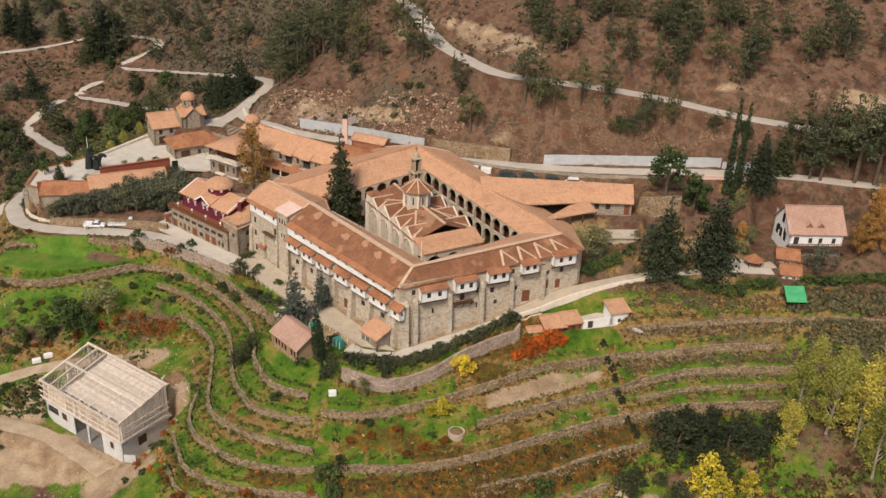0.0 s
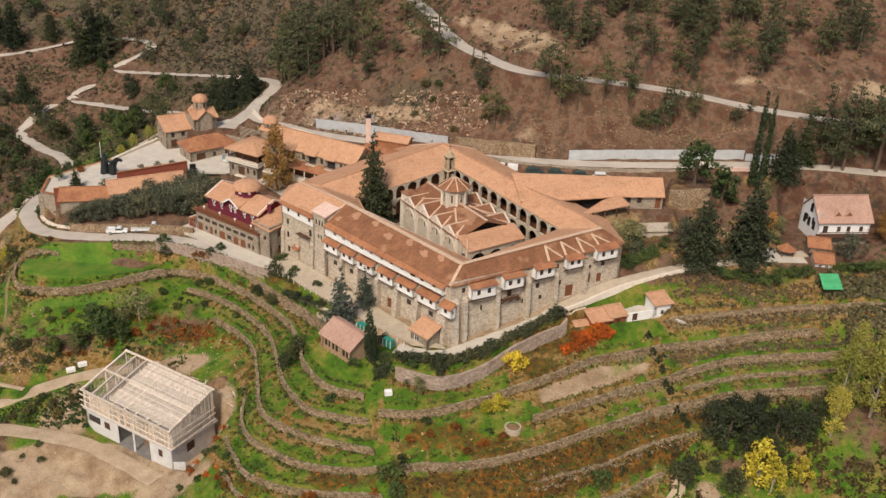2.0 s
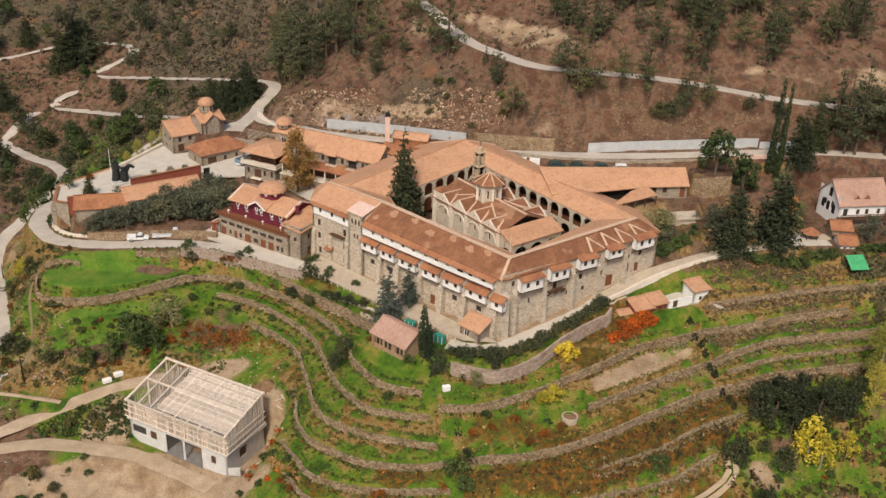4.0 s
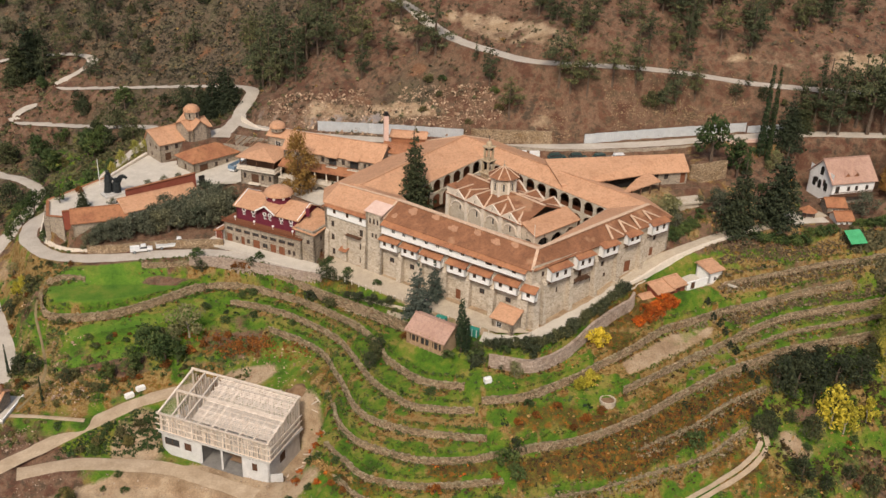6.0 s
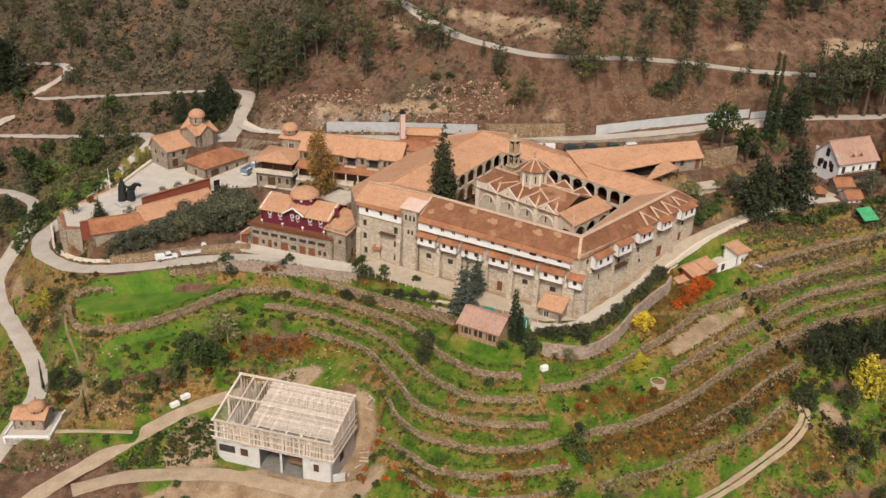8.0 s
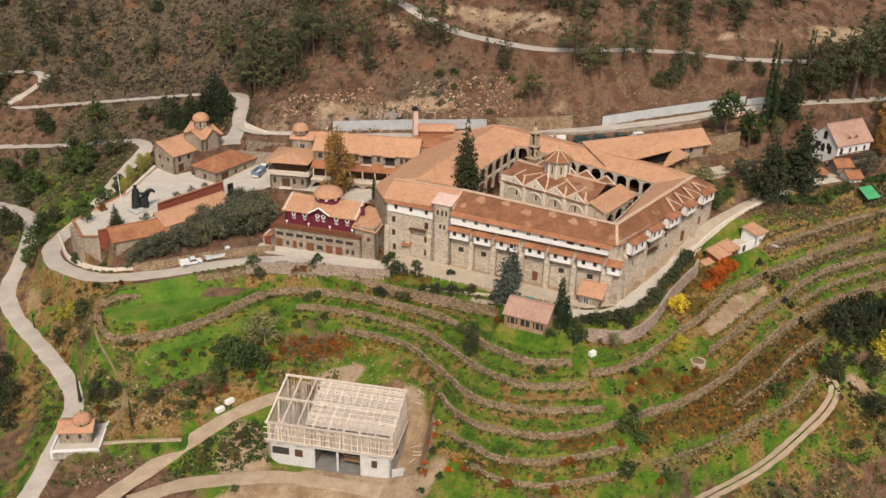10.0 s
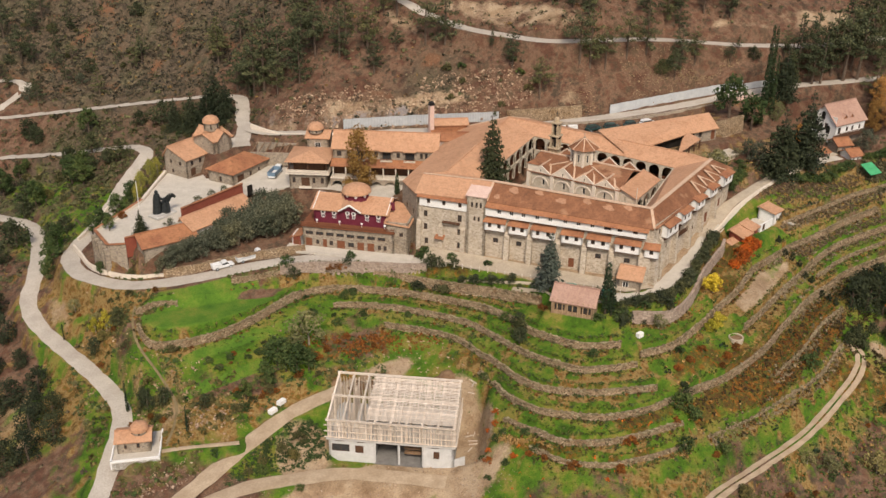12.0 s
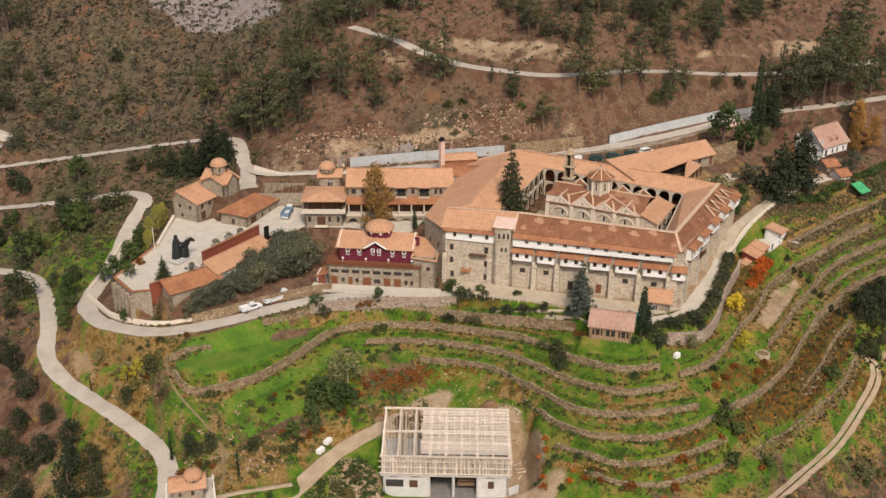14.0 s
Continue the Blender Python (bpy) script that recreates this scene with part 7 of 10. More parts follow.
masonry_wall([(-79, 216.5, 3.9), (-71.8, 213.8, 4.3), (-62.4, 209.2, 4.4), (-54.6, 204.4, 4.6), (-49, 200.2, 5.2)], 3.2, 0.5, M_WALLPINK, "rubble retaining wall under the road edge")
masonry_wall([(-118.0, 265.6, 0.2), (-112, 273.6, 1.0), (-105, 284.5, 2.8)], 0.6, 0.4, M_CREAM, "low pale roadside wall", "roadside_wall")

# annex behind the east wing
annex = root("annex", "long stone annex with broad orange tile roof", "annex")
slab("roof", [(6.5, 214.6, 28.7), (42.3, 214.0, 28.9), (42.2, 209.2, 26.0), (31.5, 208.7, 26.0), (19.0, 206.3, 25.8), (8.0, 205.0, 25.6)], M_TILE, annex, 0.25)
wall(annex, (42.2, 213.8), (10, 214.6), 20, 28.4, M_STONE_DARK)
wall(annex, (31.6, 209.6), (41.9, 209.8), 20, 25.8, M_STONE_DARK, [(2.2, 24.0, 1.1, 1.5), (4.8, 24.0, 1.1, 1.5), (9.2, 22.8, 1.3, 2.6, "doorred")])
wall(annex, (41.9, 209.8), (42.1, 213.8), 20, 25.9, M_STONE_DARK, [(2, 23.0, 1, 1.4)], z1b=28.2)
# a near-black sheet paints the shade under the open part of the roof
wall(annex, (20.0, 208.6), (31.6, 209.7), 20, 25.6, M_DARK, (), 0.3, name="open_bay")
slab("lean_to_roof", [(20.6, 199.6, 24.9), (33.6, 206.2, 25.0), (31.4, 209.2, 26.3), (26.8, 205.6, 26.2)], M_TILE, annex, 0.2)
for i in range(5):
    p = Vector((21.2, 200.0)).lerp(Vector((33.2, 206.0)), i / 4)
    bm = bmesh.new()
    box(bm, p.x, p.y, 22.8, 0.28, 0.28, 4.2)
    part("post", bm, M_WOOD, annex)
arches = root("stone_arches", "old pale stone wall with three blind arches", "ruin")
arcade(arches, (35.2, 200.8), (42.6, 201.8), 17.0, 21.0, 21.0, 3, M_CHURCH, 0.45, 0.3, 0.6, "arcade", M_STONE_DARK)
slab("ledge", [(34.8, 200.4, 21.2), (43.0, 201.4, 21.2), (43.0, 206.0, 21.4), (34.8, 205.0, 21.4)], M_CHURCH, arches, 0.4)

# white house on the east slope
wh = root("white_house", "white house with pale tile roof and long balcony", "house")
WA, WB = (75.4, 199.6), (87.6, 200.6)
PWH = gable_house(wh, WA, WB, 9.2, 17.5, 25.3, 29.6, M_WHITE, M_TILE_PALE, [(1.7, 22.2, 1.2, 1.9), (4.9, 22.6, 0.9, 1.3), (7.2, 22.6, 0.9, 1.3), (10.2, 22.6, 0.9, 1.3), (3.0, 19.2, 1.0, 1.6), (8.0, 19.2, 1.0, 1.6)], left=[(3, 23.0, 1.1, 1.5), (6, 23.0, 1.1, 1.8), (4.6, 26.0, 0.9, 1.2)], ridge_at=0.5, over=0.5)
wall(wh, PWH(0.1, -0.06), PWH(12.1, -0.06), 17.5, 21.9, M_STONE_DARK, [(2.0, 18.6, 1.6, 2.4, "door"), (5.4, 18.6, 2.2, 2.4, "door"), (9.4, 18.6, 2.2, 2.4, "door")], 0.05, name="undercroft")
for w0, zc in ((2.4, 22.4), (4.8, 22.4), (6.9, 22.4), (4.6, 25.9)):
    bm = bmesh.new()
    tube(bm, PWH(-0.07, w0, zc + 1.3), PWH(0.03, w0, zc + 1.3), 0.62, 0.62, 14)
    q0, q1 = PWH(-0.02, w0 - 0.6), PWH(-0.02, w0 + 0.6)
    beam(bm, (*q0, zc + 0.5), (*q1, zc + 0.5), 0.1, 1.6)
    # solid near-black shapes paint the shade inside these windows
    part("arched_window", bm, M_DARK, wh, "dark arched window")
slab("balcony", [PWH(-0.4, -1.6, 22.1), PWH(12.7, -1.6, 22.1), PWH(12.7, 0, 22.1), PWH(-0.4, 0, 22.1)], M_WOOD, wh, 0.3)
bm = bmesh.new()
for i in range(30):
    beam(bm, PWH(-0.3 + i * 0.44, -1.5, 22.1), PWH(-0.3 + i * 0.44, -1.5, 23.1), 0.07, 0.07)
beam(bm, PWH(-0.4, -1.5, 23.1), PWH(12.7, -1.5, 23.1), 0.14, 0.14)
part("balcony_rail", bm, M_WOOD, wh)
for s in (4.4, 7.0):
    for e in (-1, 1):
        slab("dormer_roof", [PWH(s + e * 0.9, 0.6, 26.2), PWH(s, 0.6, 27.3), PWH(s, 2.8, 27.6), PWH(s + e * 0.9, 2.2, 26.9)], M_TILE_PALE, wh, 0.12)
    shape("dormer_front", [PWH(s - 0.8, 0.75, 26.1), PWH(s + 0.8, 0.75, 26.1), PWH(s, 0.75, 27.2), PWH(s - 0.8, 1.1, 26.1), PWH(s + 0.8, 1.1, 26.1), PWH(s, 1.1, 27.2)], [(0, 1, 2), (5, 4, 3), (0, 3, 4, 1), (1, 4, 5, 2), (2, 5, 3, 0)], M_TILE_RUST, wh)
gh = root("east_gatehouse", "small stepped gatehouse of stone and terracotta", "gatehouse")
gable_house(gh, (72.2, 195.0), (76.4, 194.2), 4.6, 17.5, 21.2, 22.4, M_STONE_DARK, M_TILE_RUST, [(2, 18.6, 1.4, 1.8, "white")])
gable_house(gh, (72.0, 190.0), (75.8, 189.6), 4.2, 16.5, 19.8, 21.0, M_WHITE, M_TILE_RUST, [(1.2, 17.8, 0.8, 1.4, "white"), (2.6, 17.8, 0.8, 1.4, "white")])
tent = root("orange_canopy", "small orange tiled garden canopy on posts", "canopy")
bm = bmesh.new()
bmesh.ops.create_cone(bm, cap_ends=True, segments=8, radius1=2.3, radius2=0.15, depth=1.3, matrix=Matrix.Translation((67.2, 195.3, 20.9)))
part("canopy_roof", bm, M_TILE_RUST, tent)
for k in range(4):
    bm = bmesh.new()
    ak = math.pi / 4 + k * math.pi / 2
    tube(bm, (67.2 + 1.7 * math.cos(ak), 195.3 + 1.7 * math.sin(ak), 18.4), (67.2 + 1.7 * math.cos(ak), 195.3 + 1.7 * math.sin(ak), 20.4), 0.1, 0.1, 6)
    part("post", bm, M_WOOD, tent)
tagged(slab("pavement", [(62, 191.5, 18.75), (71, 191.5, 18.75), (71, 198, 18.75), (62, 198, 18.75)], M_PAVE, None, 0.3), "pale paved yard by the canopy", "pavement", kind="structure")
gs = root("green_shelter", "bright green sheet roof over a garden shelter", "shelter")
slab("roof", [(71.4, 182.2, 17.2), (75.7, 182.4, 17.2), (75.8, 186.4, 18.9), (71.5, 186.1, 18.9)], M_GREEN, gs, 0.12)
for x, y, z in ((71.6, 182.4, 17.1), (75.5, 182.6, 17.1), (75.6, 186.2, 18.8), (71.7, 186.0, 18.8)):
    bm = bmesh.new()
    tube(bm, (x, y, 12.5), (x, y, z - 0.1), 0.07, 0.07, 6)
    part("post", bm, M_IRON, gs)

# sheds below the east front
for nm, A_, B_, dp, z0, ze, zr, wm in (("red_shed", (18.5, 172.4), (21.7, 173.4), 3.2, 8.5, 10.6, 11.6, M_STONE_DARK), ("red_shed", (21.2, 173.9), (25.2, 175.3), 3.6, 9, 12.4, 13.4, M_REDWALL), ("red_shed", (25.4, 175.5), (28.6, 176.7), 3.4, 9.5, 12.8, 13.6, M_REDWALL)):
    sh = root(nm, "low shed with orange tile roof and red boarding", "shed", "sheds below the east front")
    gable_house(sh, A_, B_, dp, z0, ze, zr, wm, M_TILE, [((Vector(B_) - Vector(A_)).length / 2, z0 + 1.2, 1.0, 1.3, "door")], ridge_at=0.95, ze_back=zr - 0.1)
wb = root("white_hut", "white rendered hut with orange tile roof", "hut")
gable_house(wb, (35.0, 178.4), (38.6, 179.6), 4.2, 10.5, 14.3, 15.0, M_WHITE, M_TILE, [(1.8, 11.8, 0.7, 1.0)], ridge_at=0.95, ze_back=14.9)
yard = root("white_yard", "white walled yard with steps beside the hut", "yard")
wall(yard, (29.0, 176.4), (34.6, 178.2), 10, 13.2, M_WHITE, [(1.6, 11.3, 1.2, 1.7, "door")], 0.3)
for i in range(5):
    bm = bmesh.new()
    box(bm, 39.6 + i * 0.45, 178.4 + i * 0.16, 11.2 - i * 0.22, 0.5, 3.0, 0.4, 0.35)
    part("step", bm, M_PAVE, yard)
tagged(slab("pavement", [(28.6, 176.9, 11.5), (35, 178.2, 11.5), (41.5, 180, 11.45), (40.5, 183.4, 11.6), (33, 183.2, 11.7), (28, 180.6, 11.6)], M_PAVE, None, 0.6), "pale paved yard round the white hut", "pavement", kind="structure")
path_wall = masonry_wall([(12.5, 176.4, 11.9), (19, 179.6, 12.6), (27, 183.6, 14.4), (36, 186.2, 16.2), (44.7, 188.6, 17.2), (52, 190.2, 17.8)], 1.0, 0.4, M_CREAM, "low pale parapet along the stepped path", "parapet")

# timber shed and hutch below the long front
shed = root("timber_shed", "open timber shed with pale pink tile roof", "shed")
gable_house(shed, (-34.2, 170.0), (-28.0, 163.5), 4.6, 6.2, 10.6, 12.7, M_PLANK, M_TILE_PALE, [(1.7, 8.3, 2.2, 1.5, "wood"), (4.5, 8.3, 2.2, 1.5, "wood"), (7.3, 8.3, 2.2, 1.5, "wood")], ridge_at=0.75, ze_back=12.3)
_, td, tn, tl = frame_of((-34.2, 170.0), (-28.0, 163.5))
for i in range(9):
    o = Vector((-34.2, 170.0)) + td * (0.1 + i * (tl - 0.2) / 8) + tn * 0.12
    bm = bmesh.new()
    beam(bm, (o.x, o.y, 5.0), (o.x, o.y, 10.9), 0.2, 0.2)
    part("post", bm, M_PLANK, shed)
for z in (7.2, 10.3):
    o, q = Vector((-34.2, 170.0)) + tn * 0.16, Vector((-28.0, 163.5)) + tn * 0.16
    bm = bmesh.new()
    beam(bm, (o.x, o.y, z), (q.x, q.y, z), 0.12, 0.22)
    part("rail", bm, M_PLANK, shed)
hut = root("lean_to_hut", "small hut with bright orange lean-to roof", "hut")
gable_house(hut, (-16.2, 171.4), (-12.8, 167.9), 3.6, 6.5, 11.2, 12.6, M_STONE_DARK, M_TILE, [(1.6, 8.6, 1.3, 1.8, "white")], ridge_at=0.97, ze_back=12.4)
for x, y in ((-20.6, 169.2), (-26.2, 174.8)):
    bn = root("green_cage", "green painted wire cage with pale panels", "cage", "cages by the path")
    bm = bmesh.new()
    box(bm, x, y, 9.2, 2.2, 1.2, 1.7, -0.75)
    part("panel", bm, M_TEAL, bn)
    for k in (-0.55, 0.0, 0.55):
        bm = bmesh.new()
        o = Matrix.Rotation(-0.75, 2) @ Vector((k * 1.9, -0.62))
        box(bm, x + o.x, y + o.y, 9.2, 0.12, 0.08, 1.75, -0.75)
        part("bar", bm, M_WHITE, bn)
fence = root("post_fence", "row of short posts along the forecourt", "fence")
for i in range(22):
    p = Vector(pu(47 - i * 2.0, 7.6))
    bm = bmesh.new()
    z = 8.9
    tube(bm, (p.x, p.y, z - 0.5), (p.x, p.y, z + 0.75), 0.11, 0.1, 6)
    part("post", bm, M_CREAM, fence)
tagged(slab("pavement", [pu(-1.5, 2.2, 9.06), pu(38, 1.0, 9.06), pu(52, 0.3, 9.02), pu(51, 6.2, 9.0), pu(40, 7.4, 9.04), pu(20, 7.4, 9.04), pu(4, 6.2, 9.04)], M_COURT, None, 0.3), "worn pale paving before the long front", "pavement", kind="structure")



def laid_path(name, pts, half, mat, label, lift=0.06, down=0.25):
    """A paved strip that follows the ground under it, with sides going into the ground."""
    ln = flow([(x, y, 0) for x, y in pts], 1.2)
    verts, faces = [], []
    for i, p in enumerate(ln):
        d = ln[min(i + 1, len(ln) - 1)] - ln[max(i - 1, 0)]
        n = np.array([-d[1], d[0]]) / (math.hypot(d[0], d[1]) + 1e-9)
        w = half * (1 + 0.08 * math.sin(i * 2.1))
        xs, ys = p[0] + n[0] * w * np.linspace(-1, 1, 5), p[1] + n[1] * w * np.linspace(-1, 1, 5)
        zs = terrain(xs, ys) + lift
        verts += [(xs[0], ys[0], zs[0] - down)] + list(zip(xs, ys, zs)) + [(xs[4], ys[4], zs[4] - down)]
    for i in range(len(ln) - 1):
        for k in range(6):
            q = i * 7 + k
            faces.append((q, q + 7, q + 8, q + 1))
    return tagged(shape(name, verts, faces, mat, None, "", False), label, name, kind="structure")


laid_path("pavement", [(-19, 168.6), (-15.5, 167), (-11, 166.2), (-6, 168.0), (-2, 169.8), (5.6, 173.2), (13.6, 177.6), (19.5, 181.4)], 1.9, M_PAVE, "pale worn paving along the foot of the east front")
laid_path("pavement", [(-70.6, 276.5), (-70.4, 277.6), (-75.6, 274.4), (-80.0, 273.5)], 2.6, M_PAVE, "pale paving between the road bend and the domed chapel")
for out in (9.4, 11.3):
    laid_path("kerb", [pu(t, out + 0.02 * (40 - t)) for t in (8, 16, 24, 32, 40)], 0.22, M_COURT, "low pale stone kerb below the forecourt", 0.28, 0.6)

# roadside chapel
rc = root("roadside_chapel", "tiny stone chapel with orange dome on a white terrace", "chapel")
gable_house(rc, (-123.0, 184.5), (-117.0, 182.7), 4.4, -11, -7.6, -6.6, M_STONE_DARK, M_TILE, [(1.6, -9.4, 0.5, 0.9), (4.0, -9.4, 0.6, 1.1)])
cupola(rc, -118.3, 185.3, -7.0, 1.6, None, 0.7)
slab("terrace", [(-124.9, 182, -10.4), (-115.9, 179.6, -10.4), (-113.4, 188.5, -10.4), (-122.4, 190.5, -10.4)], M_PAVE, rc, 1.6)
for p, q in (((-124.9, 182.0), (-115.9, 179.6)), ((-115.9, 179.6), (-113.4, 188.5)), ((-122.4, 190.5), (-124.9, 182.0))):
    wall(rc, p, q, -11.8, -9.9, M_WHITE, (), 0.3, name="terrace_wall")

# ---- house under construction ----
con = root("unfinished_house", "unfinished concrete house wrapped in pale formwork timber", "construction")
KA, KB = Vector((-84.2, 171.9)), Vector((-63.0, 158.2))
a, d, n, l = frame_of(KA, KB)
PK = lambda s, w, z=None: ((a + d * s - n * w).x, (a + d * s - n * w).y) if z is None else ((a + d * s - n * w).x, (a + d * s - n * w).y, z)
KD = 11.9
KW = [(2.4, -13.5, 3.6, 1.8, "wood"), (6.2, -13.6, 1.7, 1.8, "door"), (21.8, -13.6, 1.2, 1.8, "door"), (2.2, -11.1, 1.9, 0.5), (6.6, -11.1, 1.9, 0.5), (21.4, -11.1, 1.9, 0.5)]
wall(con, PK(0, 0), PK(9.3, 0), -17.2, -10.4, M_BLOCK, KW[:2] + KW[3:5], 0.3)
wall(con, PK(19.2, 0), PK(l, 0), -17.2, -10.4, M_BLOCK, [(s - 19.2, z, w, h, *q) for s, z, w, h, *q in (KW[2], KW[5])], 0.3)
for s in (9.3, 14.2, 19.1):
    bm = bmesh.new()
    beam(bm, PK(s, 0.1, -17.2), PK(s, 0.1, -10.5), 0.4, 0.4)
    part("pier", bm, M_BLOCK, con)
# bay walls and floor take the darkened concrete, shade painted in
for s in (9.3, 19.1):
    wall(con, PK(s, 0.3), PK(s, KD * 0.9), -17.2, -10.6, M_SHADE, (), 0.25)
wall(con, PK(9.3, KD * 0.9), PK(19.1, KD * 0.9), -17.2, -10.6, M_SHADE, (), 0.25)
slab("yard_floor", [PK(9.3, -0.3, -15.6), PK(19.1, -0.3, -15.6), PK(19.1, KD * 0.9, -15.6), PK(9.3, KD * 0.9, -15.6)], M_SHADE, con, 0.2)
bm = bmesh.new()
for z in (-13.9, -12.7):
    box(bm, PK(16.8, 2.0)[0], PK(16.8, 2.0)[1], z, 3.4, 1.2, 0.12, -0.57)
part("shelf", bm, M_BOARD, con)
wall(con, PK(l + 0.2, -0.1), PK(l + 2.2, 1.2), -17.2, -13.4, M_BLOCK, (), 0.3)
wall(con, PK(l, 0), PK(l, KD), -17.2, -10.4, M_CONCRETE, [(5, -13.6, 2.2, 2.2, "door")], 0.4)
wall(con, PK(l, KD), PK(0, KD), -14, -10.4, M_CONCRETE, (), 0.4)
wall(con, PK(0, KD), PK(0, 0), -17.2, -10.4, M_CONCRETE, (), 0.4)
slab("floor_slab", [PK(-0.4, -0.45, -10.2), PK(l + 0.4, -0.45, -10.2), PK(l + 0.6, KD + 0.4, -10.2), PK(-0.6, KD + 0.4, -10.2)], M_CONCRETE, con, 0.35)
FZ, BZ = -5.7, -2.7
kz = lambda w: FZ + (BZ - FZ) * (w / KD)
for i in range(9):
    s = i * l / 8
    for w in (0.2, KD / 2, KD - 0.2):
        bm = bmesh.new()
        beam(bm, PK(s, w, -10.2), PK(s, w, kz(w)), 0.3, 0.3)
        part("column", bm, M_TIMBER, con)
    bm = bmesh.new()
    beam(bm, PK(s, -0.6, kz(-0.6)), PK(s, KD + 0.4, kz(KD + 0.4)), 0.34, 0.36)
    part("rafter", bm, M_TIMBER, con)
for w in (-0.4, KD / 2, KD + 0.2):
    bm = bmesh.new()
    beam(bm, PK(-0.4, w, kz(w)), PK(l + 0.4, w, kz(w)), 0.34, 0.4)
    part("beam", bm, M_TIMBER, con)
rnd = random.Random(5)
for i in range(30):
    w = 0.3 + i * (KD - 0.6) / 29
    s0 = (7.6 if w > 0.2 else 0) + rnd.uniform(-0.2, 0.2)
    bm = bmesh.new()
    beam(bm, PK(s0, w, kz(w) + 0.2), PK(l + rnd.uniform(-0.3, 0.5), w, kz(w) + 0.2 + rnd.uniform(-0.03, 0.05)), 0.32, 0.06)
    part("batten", bm, M_TIMBER, con)
for i in range(12):
    s = 8.2 + i * (l - 8.3) / 11
    bm = bmesh.new()
    beam(bm, PK(s, 0.2 + rnd.uniform(-0.5, 0.4), kz(0.2) + 0.1), PK(s, KD - 0.2, kz(KD) + 0.1), 0.22, 0.1)
    part("lath", bm, M_TIMBER, con)
for i in range(84):
    s = 0.2 + i * (l - 0.4) / 83
    bm = bmesh.new()
    beam(bm, PK(s + rnd.uniform(-0.12, 0.12), -0.25 + rnd.uniform(-0.12, 0.12), -10.2 + rnd.uniform(-0.6, 0.0)), PK(s, -0.15, FZ + rnd.uniform(-0.9, 0.1)), 0.2, 0.07)
    part("prop", bm, M_TIMBER, con)
for i in range(34):
    w = 0.2 + i * (KD - 0.4) / 33
    bm = bmesh.new()
    beam(bm, PK(l + 0.25, w, -10.3), PK(l + 0.2, w, kz(w) + rnd.uniform(-0.4, 0.1)), 0.13, 0.07)
    part("prop", bm, M_TIMBER, con)
    bm = bmesh.new()
    beam(bm, PK(-0.2, w, -10.3), PK(-0.2, w, kz(w) + rnd.uniform(-0.6, 0.1)), 0.13, 0.07)
    part("prop", bm, M_TIMBER, con)
for w0, w1, s0, s1 in ((KD / 2, KD / 2, 0.3, l - 0.3), (KD - 0.3, KD - 0.3, 0.3, l - 0.3), (0.3, KD - 0.3, 8.0, 8.0), (0.3, KD - 0.3, 4.2, 4.2)):
    k = int(max(abs(w1 - w0), s1 - s0) / 0.62)
    for i in range(k + 1):
        w, s = w0 + (w1 - w0) * i / k, s0 + (s1 - s0) * i / k
        bm = bmesh.new()
        beam(bm, PK(s + rnd.uniform(-0.08, 0.08), w, -10.2), PK(s, w, kz(w) - 0.2 + rnd.uniform(-0.7, 0.1)), 0.3, 0.08)
        part("board", bm, M_TIMBER, con)
for z in (-9.7, -8.3, -6.9):
    for p, q in ((PK(-0.7, -0.6, z), PK(l + 0.6, -0.6, z)), (PK(l + 0.6, -0.6, z), PK(l + 0.6, KD, z + 0.2))):
        bm = bmesh.new()
        beam(bm, p, q, 0.16, 0.14)
        part("waler", bm, M_TIMBER, con)
for i in range(14):
    bm = bmesh.new()
    q = PK(l + 1.6 + rnd.uniform(0, 1.8), rnd.uniform(0, KD + 4))
    beam(bm, (q[0], q[1], height_at(*q) + 0.2), (q[0] + rnd.uniform(-2, 2), q[1] + rnd.uniform(-2, 2), height_at(*q) + 0.45), 0.2, 0.12)
    tagged(part("plank", bm, M_TIMBER, None), "loose pale plank beside the unfinished house", "plank", "loose planks")

